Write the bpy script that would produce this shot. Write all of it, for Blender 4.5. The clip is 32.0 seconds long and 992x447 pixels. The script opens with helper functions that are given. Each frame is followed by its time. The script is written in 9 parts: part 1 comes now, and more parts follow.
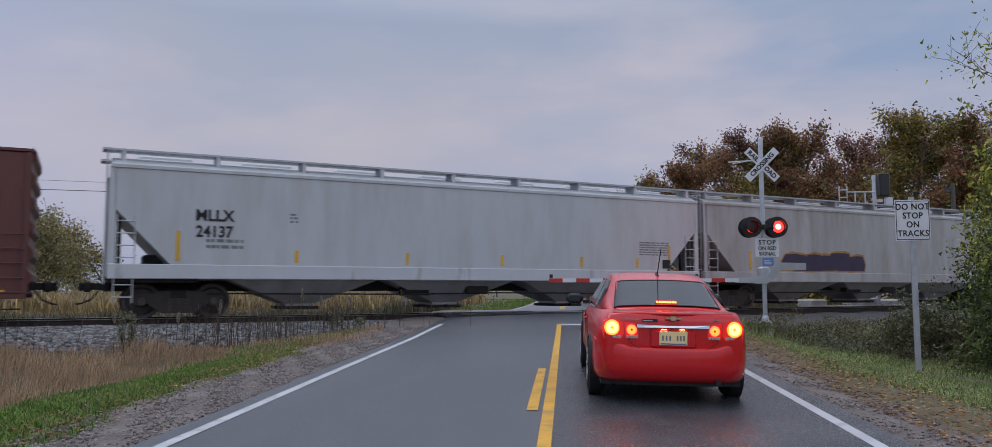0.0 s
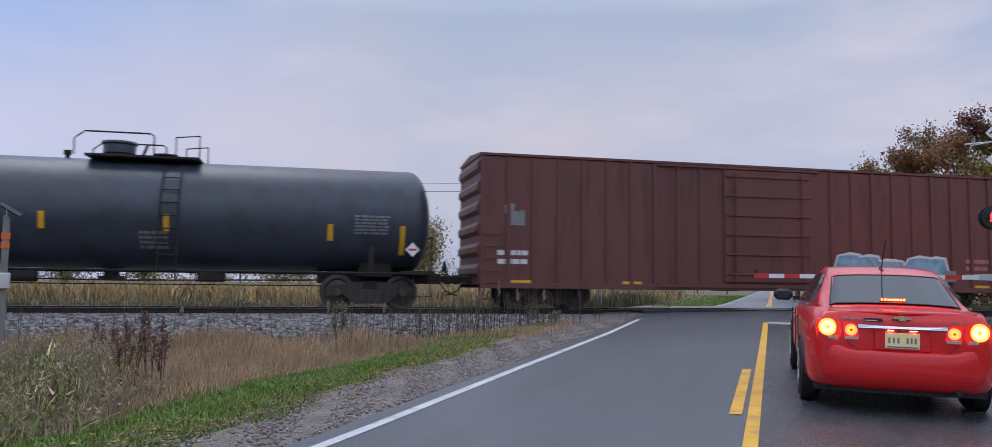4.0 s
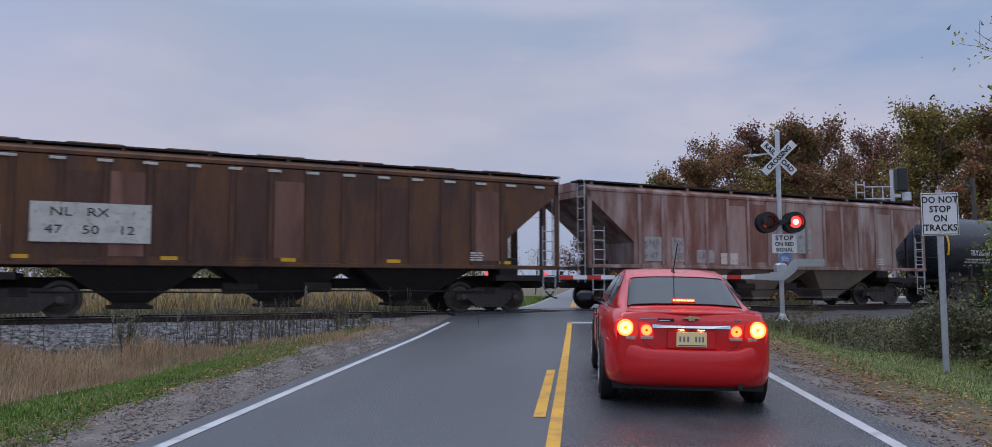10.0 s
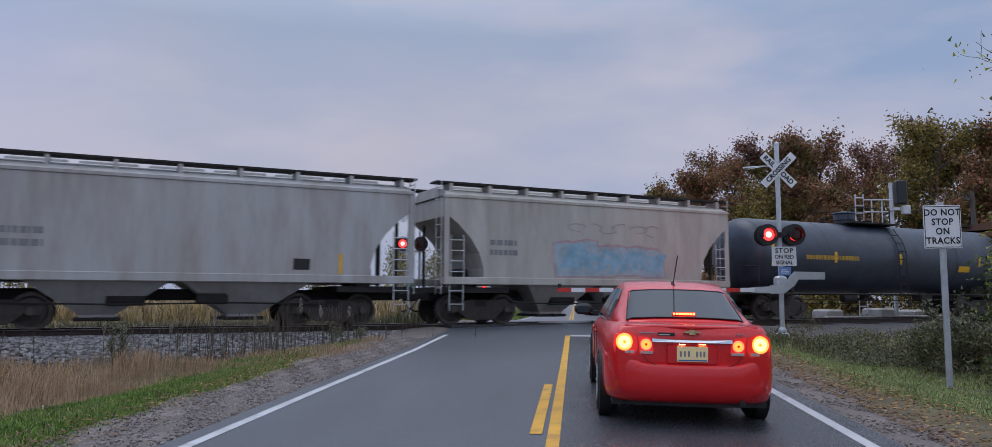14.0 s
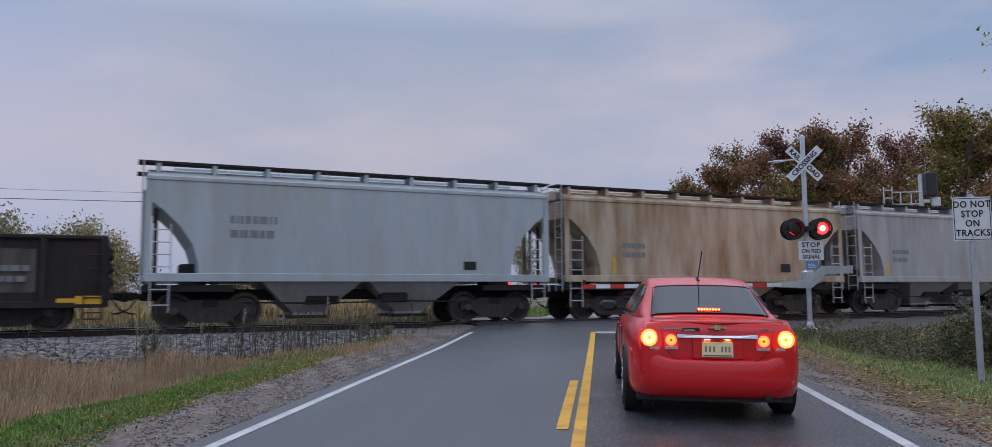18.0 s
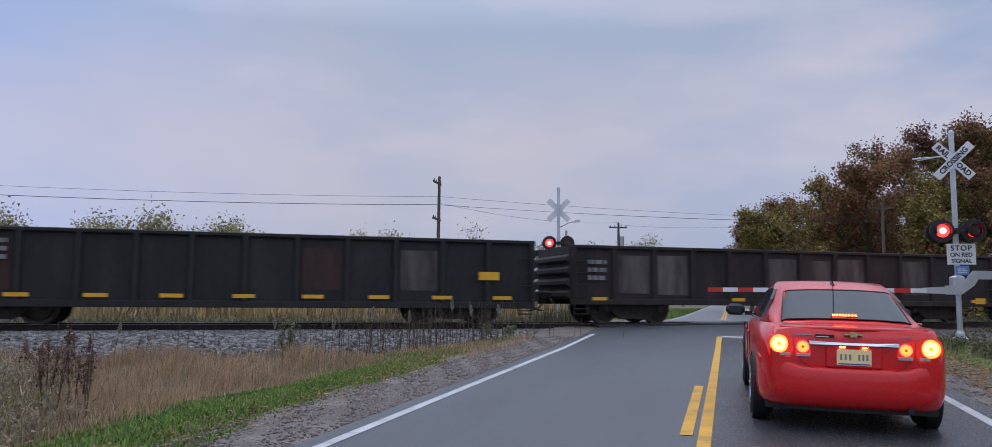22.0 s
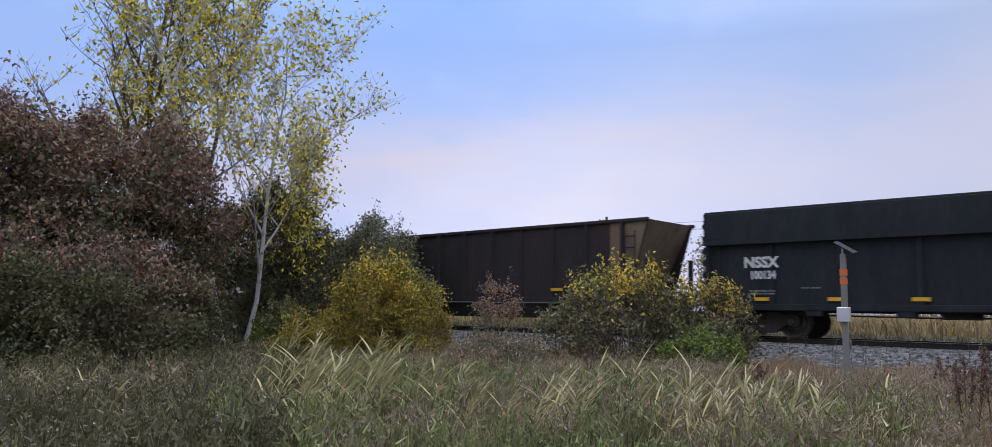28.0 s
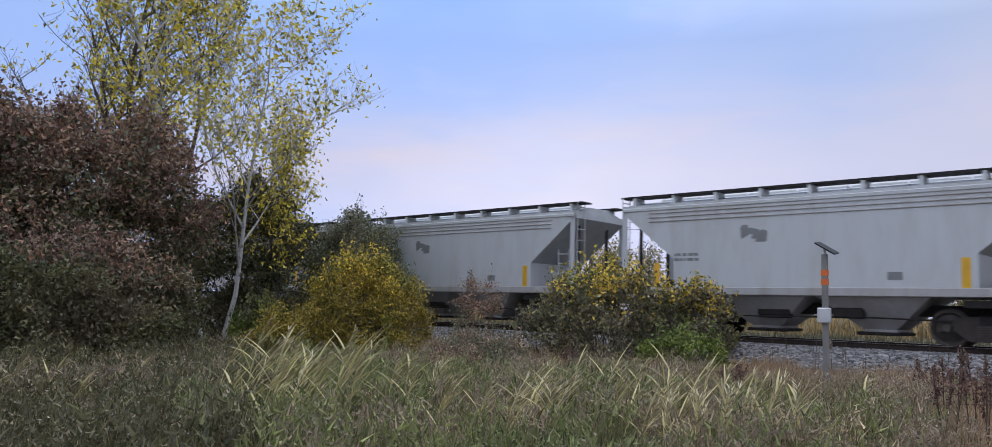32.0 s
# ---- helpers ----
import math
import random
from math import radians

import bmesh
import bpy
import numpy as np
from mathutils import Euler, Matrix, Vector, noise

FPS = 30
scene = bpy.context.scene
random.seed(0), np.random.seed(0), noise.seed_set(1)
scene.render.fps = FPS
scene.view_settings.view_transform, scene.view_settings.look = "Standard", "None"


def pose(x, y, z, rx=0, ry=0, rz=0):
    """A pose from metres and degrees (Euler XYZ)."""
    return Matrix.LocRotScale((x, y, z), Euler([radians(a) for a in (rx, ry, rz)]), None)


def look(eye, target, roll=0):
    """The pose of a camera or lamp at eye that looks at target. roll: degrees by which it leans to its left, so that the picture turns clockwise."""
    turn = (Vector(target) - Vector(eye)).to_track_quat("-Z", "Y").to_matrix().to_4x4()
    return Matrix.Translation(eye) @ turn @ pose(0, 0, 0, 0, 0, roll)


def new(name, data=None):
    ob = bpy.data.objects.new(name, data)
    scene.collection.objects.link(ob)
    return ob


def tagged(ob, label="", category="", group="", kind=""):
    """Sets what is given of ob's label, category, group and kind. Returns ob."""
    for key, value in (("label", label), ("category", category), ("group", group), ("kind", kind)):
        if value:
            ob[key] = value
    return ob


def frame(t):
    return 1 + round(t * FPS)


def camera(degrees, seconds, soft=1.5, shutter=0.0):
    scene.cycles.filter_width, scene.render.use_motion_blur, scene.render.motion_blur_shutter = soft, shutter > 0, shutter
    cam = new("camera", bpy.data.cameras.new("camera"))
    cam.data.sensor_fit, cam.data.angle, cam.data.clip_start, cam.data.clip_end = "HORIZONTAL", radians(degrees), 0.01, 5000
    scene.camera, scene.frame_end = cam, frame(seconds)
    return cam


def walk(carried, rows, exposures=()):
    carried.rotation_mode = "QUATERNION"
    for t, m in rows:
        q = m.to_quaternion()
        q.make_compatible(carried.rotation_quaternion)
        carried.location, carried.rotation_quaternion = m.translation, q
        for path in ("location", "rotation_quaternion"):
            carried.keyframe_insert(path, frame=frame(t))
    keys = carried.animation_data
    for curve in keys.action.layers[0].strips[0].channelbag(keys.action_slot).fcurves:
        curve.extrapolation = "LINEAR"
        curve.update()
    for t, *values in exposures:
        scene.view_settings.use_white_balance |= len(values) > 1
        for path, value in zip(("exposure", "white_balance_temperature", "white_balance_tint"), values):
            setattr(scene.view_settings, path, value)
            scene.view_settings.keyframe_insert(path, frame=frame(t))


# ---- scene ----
cam = camera(63.77, 32.0, soft=0.7, shutter=0.22)
PATH = [
    (0.0, 0.002, -0.588, 1.301, 94.77, 0.05, 5.02),
    (0.5, -0.005, -0.502, 1.296, 94.79, -0.17, 5.56),
    (1.0, 0.001, -0.433, 1.295, 94.79, -0.50, 5.85),
    (1.5, 0.010, -0.350, 1.293, 94.89, -0.45, 6.22),
    (2.0, 0.005, -0.285, 1.294, 94.78, -0.38, 7.14),
    (2.5, 0.013, -0.289, 1.291, 94.82, -0.19, 11.95),
    (4.5, -0.006, -0.256, 1.272, 93.97, -0.73, 20.88),
    (5.0, -0.006, -0.252, 1.267, 93.54, -0.66, 23.39),
    (5.5, 0.003, -0.244, 1.262, 93.15, -0.60, 24.75),
    (6.0, -0.008, -0.245, 1.257, 92.83, -0.62, 25.93),
    (6.5, -0.000, -0.208, 1.261, 92.55, -0.75, 26.82),
    (7.0, -0.008, -0.207, 1.264, 92.49, -0.65, 27.13),
    (7.5, 0.004, -0.171, 1.268, 92.38, -0.37, 25.69),
    (8.0, -0.018, -0.089, 1.285, 92.57, -0.17, 15.81),
    (8.5, -0.008, -0.059, 1.299, 93.09, 0.23, 10.05),
    (9.0, 0.001, -0.044, 1.305, 93.76, 0.24, 8.71),
    (9.5, 0.007, -0.018, 1.304, 94.03, 0.23, 7.59),
    (10.0, 0.018, -0.005, 1.304, 94.57, 0.09, 5.83),
    (10.5, 0.018, 0.013, 1.305, 95.00, -0.28, 5.33),
    (11.0, 0.022, 0.054, 1.306, 95.14, -0.30, 5.31),
    (11.5, 0.025, 0.105, 1.306, 95.34, -0.30, 5.21),
    (12.0, 0.026, 0.147, 1.305, 95.46, -0.35, 5.21),
    (12.5, 0.028, 0.190, 1.309, 95.52, -0.43, 5.25),
    (13.0, 0.028, 0.197, 1.307, 95.55, -0.39, 5.24),
    (13.5, 0.024, 0.193, 1.309, 95.50, -0.22, 5.44),
    (15.5, 0.019, 0.171, 1.307, 95.31, 0.24, 6.32),
    (16.0, 0.027, 0.146, 1.307, 95.26, 0.40, 6.51),
    (16.5, 0.029, 0.146, 1.308, 95.24, 0.43, 6.68),
    (17.0, 0.026, 0.125, 1.310, 95.19, 0.49, 6.92),
    (17.5, 0.029, 0.118, 1.310, 95.21, 0.51, 7.11),
    (18.0, 0.031, 0.114, 1.308, 95.26, 0.47, 7.49),
    (18.5, 0.038, 0.105, 1.309, 95.31, 0.25, 10.29),
    (19.0, 0.023, 0.109, 1.309, 95.26, -0.31, 14.33),
    (19.5, 0.026, 0.096, 1.314, 95.25, -0.38, 15.26),
    (20.0, 0.029, 0.100, 1.315, 95.25, -0.40, 15.49),
    (20.5, 0.028, 0.109, 1.318, 95.22, -0.49, 15.51),
    (21.0, 0.030, 0.108, 1.313, 95.29, -0.35, 15.45),
    (21.5, 0.032, 0.100, 1.310, 95.30, -0.36, 15.39),
    (22.0, 0.037, 0.086, 1.307, 95.33, -0.43, 16.18),
    (22.5, -0.028, 0.117, 1.298, 95.09, -1.59, 29.69),
    (23.0, -0.107, 0.191, 1.280, 94.89, -3.41, 41.07),
    (23.5, -0.148, 0.226, 1.265, 94.70, -4.11, 46.25),
    (24.0, -0.143, 0.240, 1.266, 94.51, -3.79, 52.11),
    (24.5, -0.106, 0.191, 1.276, 94.42, -3.1, 65.90),
    (25.0, -0.006, 0.090, 1.270, 95.09, -4.40, 70.18),
    (25.5, 0.033, 0.015, 1.256, 94.30, -3.9, 76.22),
    (27.5, 0.039, 0.001, 1.244, 95.62, -0.79, 75.38),
    (28.0, 0.045, -0.009, 1.245, 96.16, -0.79, 75.00),
    (28.5, 0.043, -0.014, 1.248, 96.30, -0.92, 74.84),
    (29.0, 0.045, -0.011, 1.244, 96.30, -1.20, 74.84),
    (29.5, 0.030, 0.008, 1.243, 96.30, -1.45, 74.79),
    (30.0, 0.004, 0.029, 1.244, 96.25, -1.63, 74.66),
    (30.5, -0.024, 0.067, 1.243, 96.15, -1.80, 74.58),
    (31.0, -0.051, 0.098, 1.240, 96.16, -1.91, 74.41),
    (31.5, -0.077, 0.129, 1.239, 96.03, -1.80, 74.20),
    (32.0, -0.100, 0.145, 1.232, 95.98, -1.52, 73.92),
]
EXPOSURES = [(0.0, 0.00, 6500, 10), (1.2, 0.06, 6480, 10), (2.0, 0.24, 6450, 10), (2.5, 0.30, 6420, 10), (4.5, 0.32, 6350, 10), (7.3, 0.40, 6350, 10), (8.0, 0.36, 6320, 10), (8.7, 0.14, 6280, 10), (9.5, 0.10, 6250, 10), (13.0, 0.05, 6250, 10), (18.0, 0.05, 6350, 10), (19.2, 0.24, 6400, 10), (21.0, 0.20, 6350, 10), (22.0, 0.18, 6300, 10), (23.0, 0.17, 6400, 10), (25.5, 0.36, 6350, 10), (27.5, 0.40, 6450, 10), (32.0, 0.44, 6480, 10)]
walk(cam, [(t, pose(*p)) for t, *p in PATH], EXPOSURES)

# ---------------------------------------------------------------- light
TH, DD, ZR, SPEED = 32.476, 22.588, 0.5555, 10.433   # track: heading, distance of the near rail, rail height; train m/s
U = Vector((math.cos(radians(TH)), math.sin(radians(TH)), 0))
NV = Vector((-math.sin(radians(TH)), math.cos(radians(TH)), 0))

world = bpy.data.worlds.new("dusk_sky")
scene.world = world
world.use_nodes = True
wn, wl = world.node_tree.nodes, world.node_tree.links
wn.clear()
w_out, w_bg, w_sky = wn.new("ShaderNodeOutputWorld"), wn.new("ShaderNodeBackground"), wn.new("ShaderNodeTexSky")
w_sky.sky_type, w_sky.sun_disc = "NISHITA", False
w_sky.sun_elevation, w_sky.sun_rotation = radians(6), radians(-70)
w_sky.air_density, w_sky.dust_density, w_sky.ozone_density = 1.0, 1.5, 3.0


def world_noise(scale, stretch, detail, lo, hi):
    co, mp = wn.new("ShaderNodeTexCoord"), wn.new("ShaderNodeMapping")
    nz, rp = wn.new("ShaderNodeTexNoise"), wn.new("ShaderNodeMapRange")
    mp.inputs["Scale"].default_value = (1, 1, stretch)
    mp.inputs["Rotation"].default_value = (0.05, 0.12, 0.4)
    nz.inputs["Scale"].default_value, nz.inputs["Detail"].default_value = scale, detail
    nz.inputs["Roughness"].default_value = 0.55
    rp.inputs["From Min"].default_value, rp.inputs["From Max"].default_value = lo, hi
    wl.new(co.outputs["Generated"], mp.inputs["Vector"])
    wl.new(mp.outputs["Vector"], nz.inputs["Vector"])
    wl.new(nz.outputs["Fac"], rp.inputs["Value"])
    return rp.outputs["Result"]


def world_mix(fac, a, b):
    mx = wn.new("ShaderNodeMix")
    mx.data_type = "RGBA"
    for sock, val in ((mx.inputs["Factor"], fac), (mx.inputs["A"], a), (mx.inputs["B"], b)):
        if isinstance(val, (tuple, float)):
            sock.default_value = val
        else:
            wl.new(val, sock)
    return mx.outputs["Result"]


# height over the horizon tints the cloud deck from pale rose low down to grey blue above
w_co, w_sep, w_ramp = wn.new("ShaderNodeTexCoord"), wn.new("ShaderNodeSeparateXYZ"), wn.new("ShaderNodeValToRGB")
wl.new(w_co.outputs["Generated"], w_sep.inputs["Vector"])
wl.new(w_sep.outputs["Z"], w_ramp.inputs["Fac"])
SKY_STOPS = [(0.0, (0.43, 0.42, 0.52)), (0.10, (0.55, 0.515, 0.59)), (0.17, (0.57, 0.53, 0.605)), (0.32, (0.42, 0.46, 0.58)), (0.5, (0.95, 1.02, 1.2)), (1.0, (1.5, 1.6, 1.8))]
while len(w_ramp.color_ramp.elements) < len(SKY_STOPS):
    w_ramp.color_ramp.elements.new(0.5)
for el, (at, col) in zip(w_ramp.color_ramp.elements, SKY_STOPS):
    el.position, el.color = at, (*col, 1)
blue = world_mix(world_noise(1.3, 2.3, 4, 0.37, 0.74), w_ramp.outputs["Color"], (0.30, 0.40, 0.60, 1.0))
rose = world_mix(world_noise(1.6, 3.0, 5, 0.52, 0.80), blue, (0.66, 0.60, 0.67, 1.0))
# the sky away from the afterglow is a clearer blue
w_side = wn.new("ShaderNodeMapRange")
for key, val in (("From Min", -0.45), ("From Max", -0.95), ("To Min", 0.0), ("To Max", 0.8)):
    w_side.inputs[key].default_value = val
wl.new(w_sep.outputs["X"], w_side.inputs["Value"])
w_tint = wn.new("ShaderNodeMix")
w_tint.data_type, w_tint.blend_type = "RGBA", "MULTIPLY"
w_tint.inputs["B"].default_value = (0.70, 0.97, 1.48, 1)
# a band of pale rose cloud above the horizon keeps its warmth there
w_band, w_keep = wn.new("ShaderNodeValToRGB"), wn.new("ShaderNodeMath")
BAND_STOPS = [(0.0, 1.0), (0.08, 0.95), (0.14, 0.66), (0.19, 0.6), (0.26, 0.95), (0.34, 1.05)]
while len(w_band.color_ramp.elements) < len(BAND_STOPS):
    w_band.color_ramp.elements.new(0.5)
for el, (at, val) in zip(w_band.color_ramp.elements, BAND_STOPS):
    el.position, el.color = at, (val, val, val, 1)
w_keep.operation = "MULTIPLY"
wl.new(w_sep.outputs["Z"], w_band.inputs["Fac"])
wl.new(w_band.outputs["Color"], w_keep.inputs[0])
wl.new(w_side.outputs["Result"], w_keep.inputs[1])
wl.new(w_keep.outputs[0], w_tint.inputs["Factor"])
wl.new(rose, w_tint.inputs["A"])
rose = w_tint.outputs["Result"]
# a long drift of rose cloud lies low over the track, climbing towards the road
w_rise, w_bell, w_drift, w_fade = wn.new("ShaderNodeMath"), wn.new("ShaderNodeValToRGB"), wn.new("ShaderNodeMath"), wn.new("ShaderNodeMath")
w_rise.operation = "MULTIPLY_ADD"
w_rise.inputs[1].default_value = -0.10
wl.new(w_sep.outputs["Y"], w_rise.inputs[0])
wl.new(w_sep.outputs["Z"], w_rise.inputs[2])
BELL_STOPS = [(0.06, 0.1), (0.12, 0.45), (0.17, 0.9), (0.205, 0.5), (0.24, 0.0)]
while len(w_bell.color_ramp.elements) < len(BELL_STOPS):
    w_bell.color_ramp.elements.new(0.5)
for el, (at, val) in zip(w_bell.color_ramp.elements, BELL_STOPS):
    el.position, el.color = at, (val, val, val, 1)
wl.new(w_rise.outputs[0], w_bell.inputs["Fac"])
w_drift.operation = w_fade.operation = "MULTIPLY"
wl.new(w_bell.outputs["Color"], w_drift.inputs[0])
wl.new(world_noise(2.8, 5.5, 5, 0.40, 0.64), w_drift.inputs[1])
wl.new(w_drift.outputs[0], w_fade.inputs[0])
wl.new(w_side.outputs["Result"], w_fade.inputs[1])
rose = world_mix(w_fade.outputs[0], rose, (0.57, 0.51, 0.61, 1.0))
w_scale = wn.new("ShaderNodeVectorMath")
w_scale.operation = "SCALE"
w_scale.inputs["Scale"].default_value = 0.055
wl.new(w_sky.outputs["Color"], w_scale.inputs[0])
deck = world_mix(0.88, w_scale.outputs[0], rose)
# the dusk sky brightens smoothly towards the afterglow behind the road
w_glow, w_lift = wn.new("ShaderNodeMapRange"), wn.new("ShaderNodeVectorMath")
for key, val in (("From Min", -0.32), ("From Max", -0.95), ("To Min", 1.0), ("To Max", 1.3)):
    w_glow.inputs[key].default_value = val
w_lift.operation = "SCALE"
wl.new(w_sep.outputs["Y"], w_glow.inputs["Value"])
wl.new(deck, w_lift.inputs[0])
wl.new(w_glow.outputs["Result"], w_lift.inputs["Scale"])
wl.new(w_lift.outputs[0], w_bg.inputs["Color"])
w_bg.inputs["Strength"].default_value = 0.98
wl.new(w_bg.outputs["Background"], w_out.inputs["Surface"])

sun = new("sun", bpy.data.lights.new("sun", "SUN"))
sun.data.energy, sun.data.angle, sun.data.color = 0.8, radians(40), (1.0, 0.93, 0.9)
sun.matrix_world = look((0, 0, 60), (24, -9, 0))
scene.view_settings.exposure = 0.0


# ---------------------------------------------------------------- mesh helpers
class M:
    """Collects vertices and faces of one mesh."""

    def __init__(self):
        self.v, self.f = [], []

    def add(self, vs, fs):
        b = len(self.v)
        self.v += [tuple(p) for p in vs]
        self.f += [tuple(b + i for i in q) for q in fs]
        return self

    def box(self, x0, x1, y0, y1, z0, z1, c=0.0):
        if c <= 0:
            vs = [(x, y, z) for z in (z0, z1) for y in (y0, y1) for x in (x0, x1)]
            return self.add(vs, [(0, 2, 3, 1), (4, 5, 7, 6), (0, 1, 5, 4), (2, 6, 7, 3), (0, 4, 6, 2), (1, 3, 7, 5)])
        rings = []
        for z, k in ((z0, c), (z0 + c, 0), (z1 - c, 0), (z1, c)):
            a, b, d, e = x0 + k, x1 - k, y0 + k, y1 - k
            rings.append([(a + c, d, z), (b - c, d, z), (b, d + c, z), (b, e - c, z), (b - c, e, z), (a + c, e, z), (a, e - c, z), (a, d + c, z)])
        return self.loft(rings)

    def loft(self, rings, caps=True, closed=True):
        n, vs, fs = len(rings[0]), [p for r in rings for p in r], []
        for i in range(len(rings) - 1):
            for j in range(n if closed else n - 1):
                k = (j + 1) % n
                fs.append((i * n + j, i * n + k, (i + 1) * n + k, (i + 1) * n + j))
        if caps:
            fs += [tuple(range(n - 1, -1, -1)), tuple(range((len(rings) - 1) * n, len(rings) * n))]
        return self.add(vs, fs)

    def cyl(self, p, q, r, seg=10, r2=None, caps=True):
        p, q = Vector(p), Vector(q)
        d = (q - p).normalized()
        a = d.orthogonal().normalized()
        b = d.cross(a)
        rings = [[o + (a * math.cos(t) + b * math.sin(t)) * rad for t in [2 * math.pi * i / seg for i in range(seg)]] for o, rad in ((p, r), (q, r if r2 is None else r2))]
        return self.loft(rings, caps)

    def tube(self, pts, r, seg=6):
        """One bent tube through the points."""
        pts = [Vector(q) for q in pts]
        ref, rings = None, []
        for i, q in enumerate(pts):
            d = (pts[min(i + 1, len(pts) - 1)] - pts[max(i - 1, 0)]).normalized()
            a = d.orthogonal() if ref is None else ref - d * ref.dot(d)
            if a.length < 1e-5:
                a = d.orthogonal()
            ref = a.normalized()
            b = d.cross(ref)
            rings.append([q + (ref * math.cos(2 * math.pi * k / seg) + b * math.sin(2 * math.pi * k / seg)) * r for k in range(seg)])
        return self.loft(rings)

    def prism(self, poly, y0, y1):
        """A polygon of (x, z) drawn out from y0 to y1."""
        return self.loft([[(x, y0, z) for x, z in poly], [(x, y1, z) for x, z in poly]])

    def prism_x(self, poly, x0, x1):
        return self.loft([[(x0, y, z) for y, z in poly], [(x1, y, z) for y, z in poly]])

    def turn(self, c, axis, prof, seg=20, caps=True):
        """A profile of (along, radius) turned about an axis through c."""
        d = Vector(axis).normalized()
        a = d.orthogonal().normalized()
        b, c = d.cross(a), Vector(c)
        rings = [[c + d * s + (a * math.cos(t) + b * math.sin(t)) * r for t in [2 * math.pi * i / seg for i in range(seg)]] for s, r in prof]
        return self.loft(rings, caps)

    def ladder(self, x0, x1, y, z0, z1, rungs, r=0.016):
        self.cyl((x0, y, z0), (x0, y, z1), r, 6)
        self.cyl((x1, y, z0), (x1, y, z1), r, 6)
        for i in range(rungs):
            z = z0 + (z1 - z0) * (i + 0.5) / rungs
            self.cyl((x0, y, z), (x1, y, z), r, 6)
        return self

    def mesh(self, name, smooth=False):
        me = bpy.data.meshes.new(name)
        me.from_pydata([tuple(p) for p in self.v], [], self.f)
        if smooth:
            me.polygons.foreach_set("use_smooth", [True] * len(me.polygons))
        me.update()
        bm = bmesh.new()
        bm.from_mesh(me)
        bmesh.ops.recalc_face_normals(bm, faces=bm.faces)
        bm.to_mesh(me)
        bm.free()
        return me


def part(name, m, mat, parent=None, label="", smooth=False, at=None):
    me = m.mesh(name, smooth) if isinstance(m, M) else m
    if mat is not None and not me.materials:
        me.materials.append(mat)
    ob = new(name, me)
    if parent is not None:
        ob.parent = parent
    if at is not None:
        ob.matrix_local = at
    if label:
        ob["label"] = label
    return ob


def bulk(name, verts, faces, mat, smooth=False):
    """A mesh from numpy arrays: verts (n, 3), faces (m, 3 or 4)."""
    verts, faces = np.asarray(verts, "f"), np.asarray(faces, "i")
    me, k = bpy.data.meshes.new(name), faces.shape[1]
    me.vertices.add(len(verts))
    me.vertices.foreach_set("co", verts.ravel())
    me.loops.add(faces.size)
    me.loops.foreach_set("vertex_index", faces.ravel())
    me.polygons.add(len(faces))
    me.polygons.foreach_set("loop_start", np.arange(0, faces.size, k, dtype="i"))
    if smooth:
        me.polygons.foreach_set("use_smooth", np.ones(len(faces), bool))
    me.update(calc_edges=True)
    me.validate()
    me.materials.append(mat)
    return me


def text_mesh(s, size, spacing=1.0, depth=0.003, bold=0.0):
    cu = bpy.data.curves.new("lettering", "FONT")
    cu.body, cu.size, cu.align_x, cu.align_y, cu.extrude, cu.offset, cu.space_character = s, size, "CENTER", "CENTER", depth, bold, spacing
    cu.resolution_u = 3
    ob = bpy.data.objects.new("lettering", cu)
    me = bpy.data.meshes.new_from_object(ob)
    bpy.data.objects.remove(ob)
    bpy.data.curves.remove(cu)
    return me


def lettering(parent, s, x, y, z, size, mat, wide=1.0, rz=0, roll=0, spacing=1.0, bold=0.0):
    """Words that stand on an upright face whose front looks to -y."""
    me = text_mesh(s, size, spacing, bold=bold)
    me.materials.append(mat)
    ob = new("lettering", me)
    ob.parent = parent
    ob.matrix_local = pose(x, y, z, 0, 0, rz) @ pose(0, 0, 0, 0, roll, 0) @ pose(0, 0, 0, 90, 0, 0) @ Matrix.Diagonal((wide, 1, 1, 1))
    return ob


